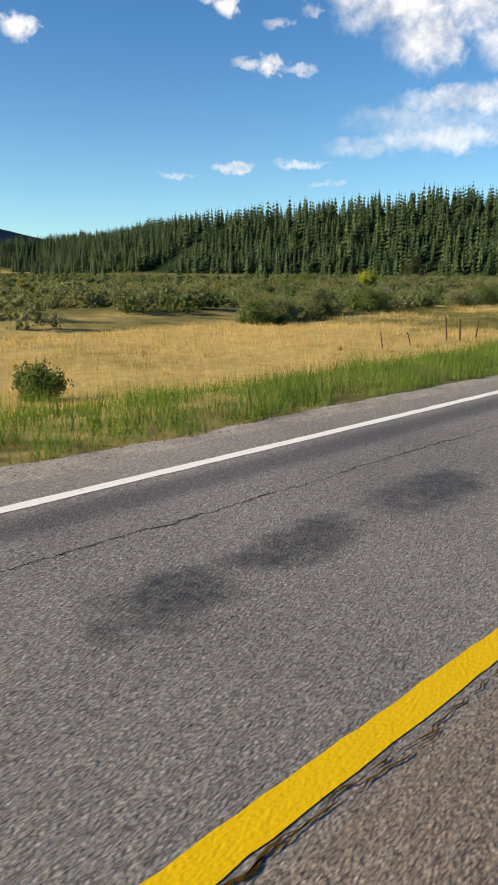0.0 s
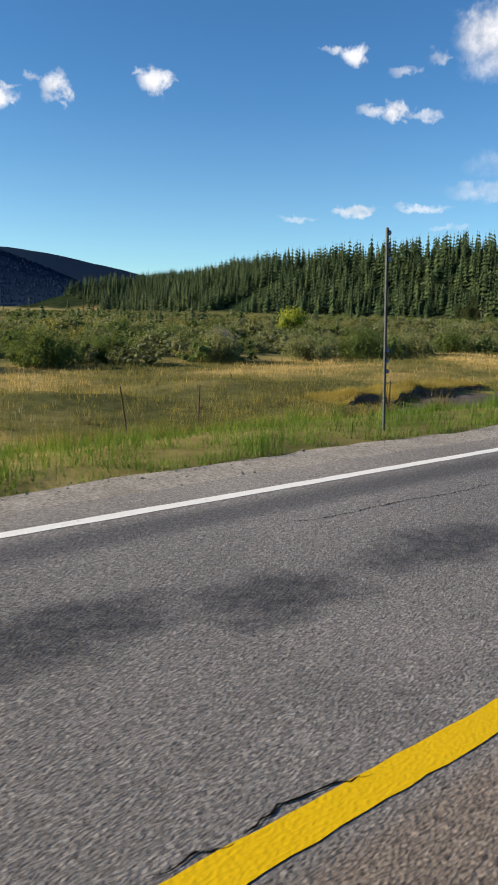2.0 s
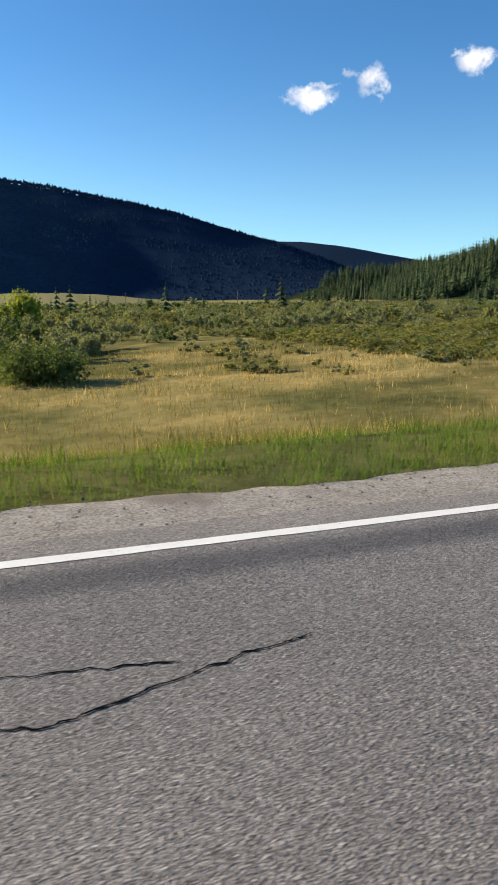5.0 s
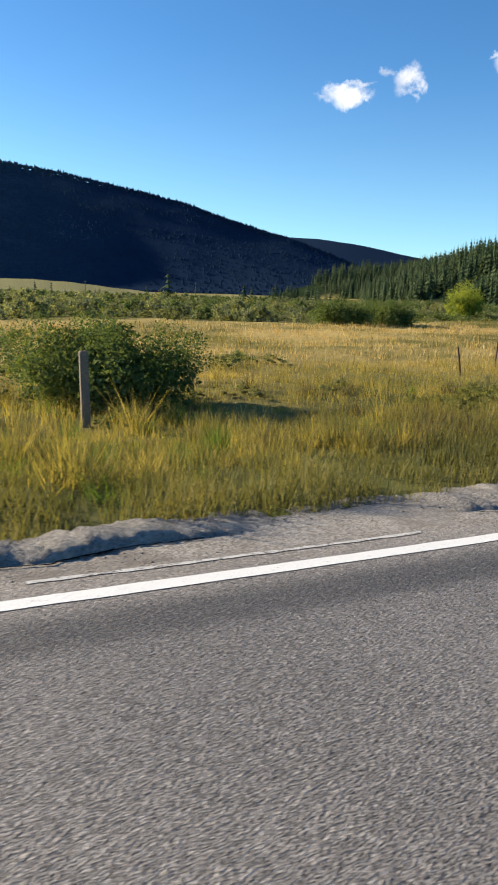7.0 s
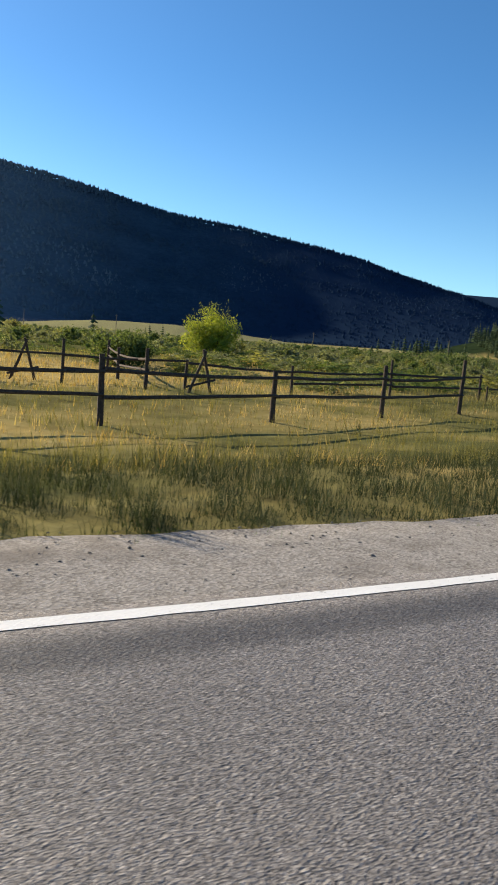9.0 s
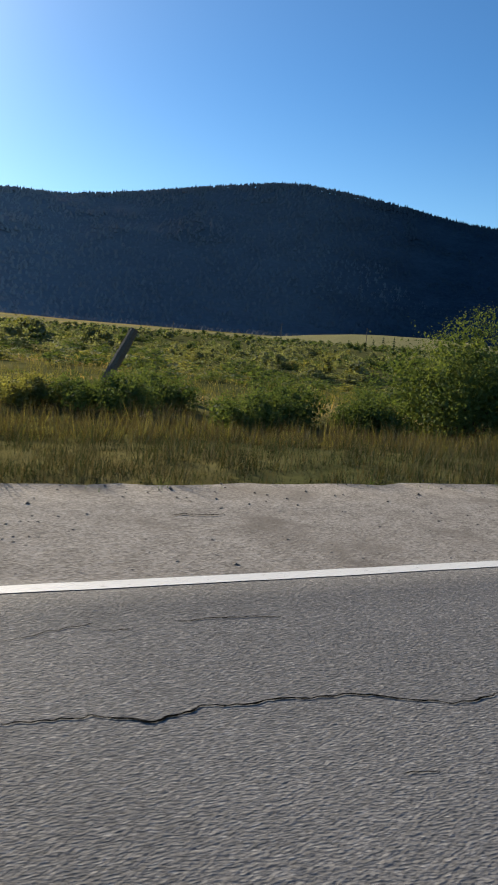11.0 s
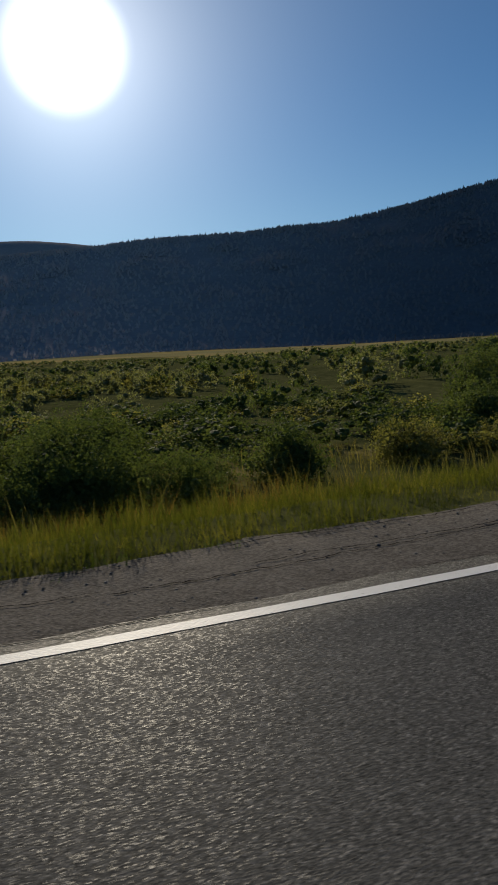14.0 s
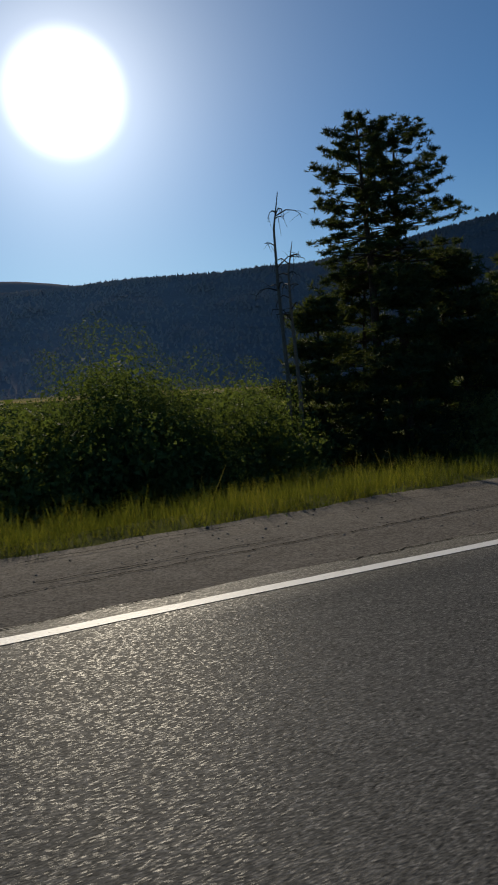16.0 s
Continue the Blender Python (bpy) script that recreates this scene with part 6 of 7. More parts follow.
    bush(332.5, 18.4, 2.0, 4.2, "dark willow bush at the grass edge", green, 2600, 0.08, 387)
    bush(335.8, 17.4, 1.9, 4.0, "dark willow bush at the grass edge", green, 2600, 0.08, 388)
    bush(340.0, 16.2, 2.0, 3.8, "dark willow bush with brighter shoots", green, 2600, 0.08, 389, 24)
    bush(309.5, 31.0, 1.5, 4.4, "dark willow bush beyond the creek", green, 2600, 0.09, 390)
    bush(313.6, 29.5, 1.6, 4.8, "dark willow bush beyond the creek", green, 2600, 0.09, 391)
    bush(317.4, 27.0, 1.7, 4.6, "dark willow bush in the meadow", green, 1900, 0.09, 392)
    bush(326.5, 21.6, 1.7, 4.6, "dark willow bush in the meadow", green, 1900, 0.09, 393)
    bush(347.5, 12.5, 1.6, 2.6, "small willow bush below the road", green, 2400, 0.07, 348)
    bush(352, 13.5, 1.4, 2.8, "low yellow-green bush below the road", yel, 2400, 0.065, 349)
    bush(356, 15.5, 2.0, 3.4, "willow bush below the road", green, 3000, 0.075, 350)
    bush(361, 13.2, 1.8, 3.0, "low yellow-green bush below the road", yel, 2800, 0.07, 351)
    bush(361.0, 21.0, 3.0, 4.2, "tall willow bush standing back from the road", green, 3600, 0.08, 403)
    bush(364.5, 21.5, 3.4, 4.6, "tall willow bush standing back from the road", green, 4000, 0.08, 404)
    bush(367.6, 19.0, 3.5, 4.4, "tall willow bush standing back from the road", green, 4000, 0.08, 405)
    bush(354.6, 12.4, 1.0, 3.0, "low yellow-green bush behind the verge", yel, 2600, 0.06, 406)
    bush(358.2, 12.2, 1.2, 3.2, "low green bush behind the verge", green, 3000, 0.06, 407)
    bush(361.8, 11.6, 1.4, 3.0, "low yellow-green bush behind the verge", yel, 3000, 0.06, 408)
    bush(401, 19.5, 4.4, 5.5, "tall dark willow bush", green, 4400, 0.09, 360, 20)
    bush(407, 12.5, 2.2, 3.4, "low leafy willow bush by the road", green, 3200, 0.075, 361)
    bush(412, 13.5, 2.6, 3.6, "low leafy willow bush by the road", green, 3200, 0.075, 362)


near_bushes()


# ---- things ----
def spot(s, l, sink=0.0):
    x, y = (float(q[0]) for q in road_xy(np.array([s]), np.array([l])))
    return x, y, float(ground_z(x, y)[0]) - sink


def heading(s):
    return math.degrees(float(np.interp(s, RS, RH)))


def snow_marker(s, l, tilt, label):
    """A tall steel snow marker: perforated channel, reflector discs up the upper end and the middle."""
    at = spot(s, l)
    ob = thing("snow_marker", (at[0], at[1], -0.06), heading(s), label, "road marker", "snow markers")
    lean = Matrix.Rotation(radians(tilt), 4, "Y")
    bm = bmesh.new()
    for dx, w, dy in ((-0.017, 0.006, 0.024), (0.017, 0.006, 0.024), (0.0, 0.034, 0.005)):
        bmesh.ops.create_cube(bm, size=1.0, matrix=lean @ Matrix.Translation((dx, 0, 1.4)) @ Matrix.Diagonal((w, dy, 2.9, 1)))
    part("channel_post", bm, M_MARKER, ob)
    for z in (2.78, 2.6, 2.42, 1.15, 1.0, 0.85):
        bm = bmesh.new()
        bmesh.ops.create_cone(bm, cap_ends=True, segments=14, radius1=0.036, radius2=0.03, depth=0.03,
                              matrix=lean @ Matrix.Translation((0.03, -0.012, z)) @ Matrix.Rotation(radians(90), 4, "X"))
        part("reflector", bm, M_REFLECT, ob, "small round dark blue reflector")


snow_marker(57.4, 2.08, -3.5, "tall dark steel snow marker with reflectors beside the road")
snow_marker(178.7, 1.12, -4.5, "tall grey-green steel snow marker with reflectors, leaning")
snow_marker(314.3, 1.77, 3.0, "tall dark steel snow marker with reflectors beside the road")


def fence_post(s, l, h, tilt, r, mat, label, square=False, turn=0.0):
    at = spot(s, l)
    ob = thing("fence_post", at, heading(s) + turn, label, "fence post", "fence posts along the meadow")
    lean = Matrix.Rotation(radians(tilt), 4, "Y")
    bm = bmesh.new()
    if square:
        bmesh.ops.create_cube(bm, size=1.0, matrix=lean @ Matrix.Translation((0, 0, h / 2 - 0.1)) @ Matrix.Diagonal((r * 2, r * 1.6, h + 0.2, 1)))
        bmesh.ops.bevel(bm, geom=bm.edges[:], offset=r * 0.25, segments=1, affect="EDGES")
    else:
        tube(bm, [lean @ Vector((random.uniform(-0.02, 0.02), 0, z)) for z in (-0.2, h * 0.33, h * 0.7, h)], [r * 1.1, r * 1.05, r, r * 0.85], 8)
    part("post", bm, mat, ob)
    if not square and r < 0.04:
        for z in (h * 0.5, h * 0.75, h * 0.93):
            bm = bmesh.new()
            bmesh.ops.create_cube(bm, size=1.0, matrix=lean @ Matrix.Translation((r * 0.9, 0, z)) @ Matrix.Diagonal((0.02, 0.05, 0.02, 1)))
            part("wire_clip", bm, M_STEEL, ob)
    return ob


STEEL = "thin rusty steel fence post in the meadow grass"
OLD = "old dark wooden fence post in the meadow"
for s, l, h, tilt in ((36, 18.05, 1.0, -16), (39, 18.0, 1.0, -28), (50, 17.4, 1.6, 0), (62, 16.6, 1.7, -9), (65, 16.6, 1.6, 2), (75, 15.8, 1.7, 1), (91, 16.1, 1.5, -3), (96, 17.4, 1.4, -6), (108, 18.9, 1.2, 2),
                      (113, 18.6, 1.5, -14), (162.6, 9.2, 1.15, -3), (162.8, 8.1, 1.0, 1), (173, 11.0, 1.0, -32), (173.2, 9.0, 1.0, 0), (190.9, 14.6, 1.0, -14), (195.1, 16.6, 1.0, 1), (199.3, 19.0, 1.0, -22), (167.2, 10.6, 0.9, -30)):
    fence_post(s, l, h, tilt, 0.028, M_STEEL, STEEL if abs(tilt) < 12 else "thin rusty steel fence post, leaning over")
for s, l, h, tilt in ((44, 18.3, 1.5, -10), (45.2, 18.0, 1.4, -7), (47.5, 18.0, 1.2, 14), (119, 18.6, 1.5, 2), (158, 9.6, 1.1, -8), (167.6, 10.6, 0.9, 18)):
    fence_post(s, l, h, tilt, 0.05, M_POST, OLD if abs(tilt) < 9 else "old dark wooden fence post, leaning")
fence_post(84, 15.3, 1.75, 0, 0.06, M_WOOD, "pale square wooden fence post beside a muddy ditch", True)
fence_post(176, 9.0, 1.35, -2, 0.075, M_WOOD, "thick pale wooden post in front of a bush", True)
fence_post(272.7, 19.6, 2.1, 26, 0.16, M_WOOD, "thick grey wooden post, leaning far over", False)
fence_post(309.0, 23.1, 1.9, 1, 0.11, M_POST, "thick dark wooden post standing among willows")
fence_post(311.1, 23.4, 1.9, -1, 0.11, M_POST, "thick dark wooden post standing among willows")
fence_post(331, 24.0, 1.6, 0, 0.07, M_POST, "old dark wooden post among willows")
fence_post(333, 24.0, 1.6, 2, 0.07, M_POST, "old dark wooden post among willows")


def rail_between(name, a, b, r, mat, parent, sag=0.0):
    bm = bmesh.new()
    a, b = Vector(a), Vector(b)
    pts = [a.lerp(b, k / 6) + Vector((0, random.uniform(-0.012, 0.012), random.uniform(-0.012, 0.012) - sag * math.sin(math.pi * k / 6))) for k in range(7)]
    tube(bm, pts, [r * (1.05 - 0.03 * k) for k in range(7)], 7)
    return part(name, bm, mat, parent)


def rail_fence(posts, label, heights, rails, r=0.055, pr=0.085, group="rail fences", skip=()):
    """Pole fence: round posts, rails between them. posts: rows of s, l."""
    base = [Vector(spot(s, l)) for s, l in posts]
    o = base[0]
    ob = thing("rail_fence", o, 0, label, "fence", group)
    for k, p in enumerate(base):
        h = heights[k % len(heights)]
        d = p - o
        part("post", log(d + Vector((0, 0, -0.25)), d + Vector((random.uniform(-0.04, 0.04), random.uniform(-0.04, 0.04), h)), pr, pr * 0.8, 8, 0.012), M_POST, ob)
    for k, (p, q) in enumerate(zip(base, base[1:])):
        for j, z in enumerate(rails):
            if (k, j) in skip:
                continue
            d, e = p - o, q - o
            off = Vector((0.07, -0.07, 0))
            rail_between("rail", d + off + Vector((0, 0, z + random.uniform(-0.06, 0.06))), e + off + Vector((0, 0, z + random.uniform(-0.06, 0.06))), r, M_POST, ob, 0.06 if j else 0.01)
    return ob


rail_fence([(218.6, 19.6), (216.2, 13.5), (220.2, 12.3), (225.0, 12.9), (231.0, 14.2), (236.5, 15.2), (242, 16.2)], "grey weathered pole fence of an old corral", (1.75, 2.05, 2.0, 1.7, 1.5), (0.75, 1.35), 0.05, 0.085)
rail_fence([(222.5, 25.5), (227.5, 24.6), (233.0, 23.4), (238.5, 22.6), (244, 21.5), (250, 20.6)], "grey weathered pole fence at the back of a corral", (1.3, 1.7, 1.2), (0.55, 1.1), 0.05, 0.07, "rail fences", ((0, 0), (2, 0)))
rail_fence([(230.5, 22.4), (231.5, 27.5), (233.5, 33.0)], "short cross fence of weathered poles", (1.5, 1.4), (0.7, 1.1), 0.05, 0.08)
rail_fence([(250.4, 20.4), (253.2, 20.3), (256.4, 20.3), (260.0, 20.7)], "low pole fence running to a gate frame", (0.7, 1.0, 1.05), (0.62,), 0.045, 0.05)


def brace_pair(s, l, label):
    o = Vector(spot(s, l))
    ob = thing("corral_brace", o, heading(s), label, "fence brace")
    part("pole", log((-0.45, 0, -0.1), (0.22, 0, 1.6), 0.06, 0.05, 7, 0.015), M_POST, ob)
    part("pole", log((0.6, 0.1, -0.1), (0.12, 0.02, 1.65), 0.06, 0.05, 7, 0.015), M_POST, ob)
    part("crosspiece", log((-0.5, 0.05, 0.25), (0.7, 0.05, 0.55), 0.045, 0.04, 7, 0.01), M_POST, ob)


brace_pair(226.0, 26.0, "two weathered poles leaning together in the corral")
brace_pair(232.5, 21.4, "pair of old poles braced in the corral")


def leaning_pole():
    o = Vector(spot(216.2, 18.8))
    q = Vector(spot(219.2, 19.4)) - o
    ob = thing("leaning_pole", o, 0, "long weathered pole leaning against a corral post", "pole")
    part("pole", log((-0.9, -1.0, -0.1), q + Vector((0.05, 0, 1.25)), 0.065, 0.05, 8, 0.02), M_POST, ob)


leaning_pole()


def gate_frame():
    a, b = Vector(spot(261.2, 20.8)), Vector(spot(263.0, 20.3))
    ob = thing("gate_frame", a, 0, "dark wooden H-brace of two thick posts with cross rails", "gate")
    d = b - a
    part("post", log((0, 0, -0.3), (0.02, 0, 1.85), 0.14, 0.13, 9, 0.01), M_POST, ob)
    part("post", log(d + Vector((0, 0, -0.3)), d + Vector((-0.02, 0, 1.72)), 0.14, 0.13, 9, 0.01), M_POST, ob)
    part("cross_rail", log((0, 0, 1.22), d + Vector((0, 0, 1.16)), 0.095, 0.085, 8, 0.01), M_POST, ob)
    part("cross_rail", log((0, 0, 0.45), d + Vector((0, 0, 0.5)), 0.06, 0.05, 8, 0.01), M_POST, ob)
    away = Vector((math.sin(radians(heading(262))), -math.cos(radians(heading(262))), 0))
    sign = thing("notice_board", Vector(b) + away * 0.16 + Vector((0.16, 0.14, 1.2)), heading(262), "small white notice board nailed to a gate post", "sign")
    part("board", plank((0.42, 0.025, 0.95), 0.004), M_SIGN, sign)
    for k, (w, z) in enumerate(((0.3, 0.34), (0.26, 0.22), (0.31, 0.1), (0.22, -0.02), (0.3, -0.16), (0.27, -0.28))):
        bm = bmesh.new()
        bmesh.ops.create_cube(bm, size=1.0, matrix=Matrix.Translation((0, -0.0145, z)) @ Matrix.Diagonal((w, 0.003, 0.035, 1)))
        part("print_bar", bm, M_INK, sign, "faded unreadable line of print")


gate_frame()


def cabin():
    """Collapsed log cabin: two log gables, fallen roof, leaning poles."""
    a, b = Vector(spot(216.2, 25.4)), Vector(spot(225.8, 26.6))
    turn = math.degrees(math.atan2(b.y - a.y, b.x - a.x))
    length = (b - a).length
    ob = thing("log_cabin", (a.x, a.y, a.z - 0.2), turn, "small ruined log cabin of grey weathered wood with a fallen roof", "cabin")
    ob.scale = (0.64, 0.75, 0.95)
    deep = 4.0
    rng = random.Random(9)
    # left room: gable end towards the road
    for k in range(9):
        z = 0.12 + 0.2 * k
        part("wall_log", log((-0.25 - rng.uniform(0, 0.15), 0, z), (2.35 if 3 <= k <= 6 else 3.3, 0, z), 0.105, 0.095, 8, 0.012), M_LOG, ob)
        if 3 <= k <= 6:
            part("wall_log", log((3.0, 0, z), (3.35, 0, z), 0.1, 0.095, 8), M_LOG, ob)
        part("wall_log", log((0, -0.2, z + 0.1), (0, deep, z + 0.1), 0.1, 0.095, 8, 0.012), M_LOG, ob)
        part("wall_log", log((3.3, 0, z + 0.1), (3.3, deep, z + 0.1), 0.1, 0.095, 8, 0.012), M_LOG, ob)
        part("wall_log", log((-0.1, deep, z), (length, deep, z), 0.1, 0.095, 8, 0.012), M_LOG, ob)
    for k in range(3):
        z = 1.92 + 0.2 * k
        part("gable_log", log((0.45 + 0.45 * k, 0, z), (2.9 - 0.45 * k, 0, z), 0.095, 0.09, 8), M_LOG, ob)
    # rafters and the few roof boards left on it
    for y in (-0.35, 1.0, 2.4, 3.9):
        part("rafter", log((-0.75, y, 1.72), (1.65, y, 2.62), 0.055, 0.05, 7, 0.01), M_LOG, ob)
        part("rafter", log((1.65, y, 2.62), (4.6, y, 1.55 + rng.uniform(-0.3, 0.1)), 0.055, 0.045, 7, 0.02), M_LOG, ob)
    for k in (0, 1, 2, 4, 7):
        bm = plank((0.24, 4.4 + rng.uniform(-0.5, 0.3), 0.03), 0.004)
        ang = math.atan2(0.9, 2.4)
        q = 0.12 + 0.26 * k
        bm.transform(Matrix.Translation((-0.7 + q * math.cos(ang), 1.8 + rng.uniform(-0.15, 0.15), 1.8 + q * math.sin(ang))) @ Matrix.Rotation(-ang, 4, "Y"))
        part("roof_board", bm, M_LOG, ob)
    # right room: low wall with its roof slid down
    for k in range(8):
        z = 0.12 + 0.2 * k
        for x0, x1 in (((6.6, 8.2), (9.0, length + 0.2)) if 2 <= k <= 4 else ((6.6, length + 0.2),)):
            part("wall_log", log((x0, 0.3, z), (x1, 0.3, z), 0.1, 0.095, 8, 0.012), M_LOG, ob)
        part("wall_log", log((length, 0.1, z + 0.1), (length, deep, z + 0.1), 0.1, 0.095, 8, 0.012), M_LOG, ob)
        part("wall_log", log((6.5, 0.3, z + 0.1), (6.5, deep, z + 0.1), 0.1, 0.095, 8, 0.012), M_LOG, ob)
    for k in range(13):
        bm = plank((0.26, 3.4 + rng.uniform(-0.7, 0.3), 0.03), 0.004)
        tilt = Matrix.Rotation(radians(13 + rng.uniform(-5, 5)), 4, "X") @ Matrix.Rotation(radians(rng.uniform(-6, 6)), 4, "Z")
        bm.transform(Matrix.Translation((6.3 + 0.3 * k, 1.5 + rng.uniform(-0.2, 0.2), 1.98 + rng.uniform(-0.1, 0.12))) @ tilt)
        part("roof_board", bm, M_LOG, ob)
    part("roof_beam", log((5.9, -0.2, 1.72), (length + 0.1, 0.0, 1.62), 0.06, 0.05, 8, 0.01), M_LOG, ob)
    # fallen and leaning poles in the gap between the rooms
    for x0, y0, x1, y1, z1 in ((1.9, -0.9, 2.5, -0.3, 2.3), (2.7, -1.2, 2.55, -0.2, 2.2), (3.5, -1.0, 3.3, -0.1, 2.5), (4.2, -0.6, 4.35, -0.1, 1.9), (4.9, -0.5, 4.9, -0.3, 1.8), (5.6, -0.4, 5.5, -0.4, 1.2), (6.9, -0.7, 6.6, 0.1, 1.7), (1.2, -0.8, 2.2, -0.2, 1.3)):
        part("leaning_post", log((x0, y0, -0.1), (x1, y1, z1), 0.055, 0.045, 7, 0.02), M_LOG, ob)
    for k in range(5):
        z = 0.12 + 0.2 * k
        part("wall_log", log((3.3, 1.4 + 0.1 * k, z), (6.6, 1.2, z + rng.uniform(-0.05, 0.1)), 0.1, 0.09, 8, 0.015), M_POST, ob)


cabin()


# ---- trees that stand alone ----
def pine(s, l, h, reach, label, mat, seed, shape, first=0.1, whorls=15, per=6, puff=0.16, needles=26, bend=0.0, category="pine tree", thick_set=1, bare=-1.0):
    """A pine: tapering trunk, whorls of limbs with side twigs, and a puff of needles at each twig's end. shape(u) gives the crown's reach from its foot (0) to its top (1)."""
    rng = np.random.RandomState(seed)
    ob = thing("pine_tree", spot(s, l, 0.1), float(rng.uniform(0, 360)), label, category)

    def stem(t):
        return np.array([bend * h * t * t + 0.012 * h * math.sin(5 * t + seed), 0.01 * h * math.sin(4 * t + 2 * seed), h * t])

    bm = bmesh.new()
    tube(bm, [stem(t) for t in (0, 0.2, 0.4, 0.6, 0.8, 0.99)], [(0.017 * h + 0.02) * (1 - 0.9 * t) for t in (0, 0.2, 0.4, 0.6, 0.8, 0.99)], 8)
    part("trunk", bm, M_BARK, ob)
    bm = bmesh.new()
    ends = [stem(1.0) + rng.normal(scale=0.05 * reach, size=3) for k in range(5)]
    for k in range(whorls):
        u = (k + rng.uniform(-0.25, 0.25)) / whorls
        t = first + (0.985 - first) * max(u, 0.0)
        a0, wide = rng.uniform(0, 6.283), rng.uniform(0.78, 1.1)
        for m in range(per):
            if rng.uniform() < 0.1:
                continue
            a = a0 + 6.283 * m / per + rng.uniform(-0.4, 0.4)
            r = reach * shape(u) * wide * rng.uniform(0.7, 1.1) + 0.1
            out, side = np.array([math.cos(a), math.sin(a), 0]), np.array([-math.sin(a), math.cos(a), 0])
            foot = stem(t)
            rise = (0.55 * u - 0.14 + rng.uniform(-0.1, 0.12)) * r
            mid, tip = foot + out * r * 0.55 + [0, 0, rise * 0.35 - 0.03 * r], foot + out * r + [0, 0, rise]
            thick = 0.0045 * h * (1.15 - t) + 0.004
            tube(bm, [foot, mid, tip], [thick, thick * 0.7, thick * 0.3], 4)
            if u < bare:
                continue
            ends.append(tip)
            for q in np.arange(0.42, 0.99, max(0.13, 0.5 * puff / r)):
                w = rng.choice((-1, 1)) * r * 0.3 * (1.15 - q) * rng.uniform(0.5, 1.2)
                base = foot + (mid - foot) * (q / 0.55) if q < 0.55 else mid + (tip - mid) * ((q - 0.55) / 0.45)
                e = base + side * w + out * abs(w) * 0.5 + [0, 0, rng.uniform(0.0, 0.5) * puff]
                tube(bm, [base, e], [thick * 0.4, thick * 0.2], 3)
                ends += [e, base + (e - base) * 0.45 + rng.normal(scale=0.3 * puff, size=3)]
                ends += [e + (out * 0.6 + side * rng.uniform(-0.8, 0.8)) * puff + rng.normal(scale=(0.5 * puff, 0.5 * puff, 0.25 * puff)) for k2 in range(thick_set)]
    part("branchwork", bm, M_BARK, ob)["kind"] = "stuff"
    c = np.repeat(np.array(ends), needles, axis=0)
    d = rng.normal(size=c.shape) * np.array([1, 1, 0.6]) + np.array([0, 0, 0.3])
    d /= np.linalg.norm(d, axis=1)[:, None]
    w = np.cross(d, rng.normal(size=c.shape))
    w /= np.linalg.norm(w, axis=1)[:, None] + 1e-9
    long = puff * np.repeat(rng.uniform(0.7, 1.25, len(ends)), needles)[:, None] * rng.uniform(0.6, 1.1, (len(c), 1))
    v = np.stack([c + d * long * 0.1 - w * long * 0.1, c + d * long * 0.1 + w * long * 0.1, c + d * long], 1)
    crown = new("needles", mesh_np("needles", v.reshape(-1, 3), np.arange(len(v) * 3).reshape(-1, 3), mat))
    crown.parent = ob
    return ob


def broad_crown(u):
    return min(1.0, ((1.04 - u) / 0.55)) ** 0.6 * (0.9 + 0.12 * math.sin(9 * u))


def cone_crown(u):
    return (1.03 - u) ** 0.75


def young_crown(u):
    return np.interp(u, [0, 0.12, 0.2, 0.42, 0.65, 0.8, 1.0], [0.6, 0.45, 0.72, 1.0, 0.7, 0.4, 0.12]) * (0.88 + 0.16 * math.sin(23 * u))


pine(102.9, 10.9, 4.7, 1.2, "young pine tree with tiered yellow-green limbs beside the meadow", M_NEEDLE_YOUNG, 401, young_crown, 0.1, 19, 5, 0.14, 20, -0.04, "young pine", 2, 0.13)
pine(98.6, 9.6, 3.4, 0.5, "thin pine sapling in the grass", M_NEEDLE_YOUNG, 403, young_crown, 0.2, 10, 3, 0.1, 18)
pine(99.4, 9.6, 2.5, 0.45, "thin sparse pine sapling in the grass", M_NEEDLE_YOUNG, 404, young_crown, 0.2, 8, 3, 0.1, 18)
pine(403.2, 14.6, 11.4, 2.0, "tall dark pine with a broad open crown", M_NEEDLE_NEAR, 405, broad_crown, 0.58, 9, 9, 0.16, 22, thick_set=4)
pine(404.7, 14.9, 11.2, 2.35, "tall dark pine with a broad rounded crown", M_NEEDLE_NEAR, 406, broad_crown, 0.57, 9, 9, 0.16, 22, thick_set=4)
for ps, pl, ph, pr, pk in ((401.2, 14.4, 6.0, 1.6, 413), (403.4, 13.2, 6.6, 1.7, 414), (405.8, 13.4, 6.9, 1.8, 415), (408.0, 13.4, 6.2, 1.7, 416), (404.6, 16.8, 7.6, 2.0, 408), (406.8, 15.4, 7.8, 2.0, 409), (409.4, 14.8, 7.4, 2.1, 410), (412.0, 15.4, 7.8, 2.2, 411)):
    pine(ps, pl, ph, pr * 1.1, "dense dark pine in a roadside stand", M_NEEDLE_NEAR, pk, cone_crown, 0.08, 14, 8, 0.28, 12, category="dense pine", thick_set=3)


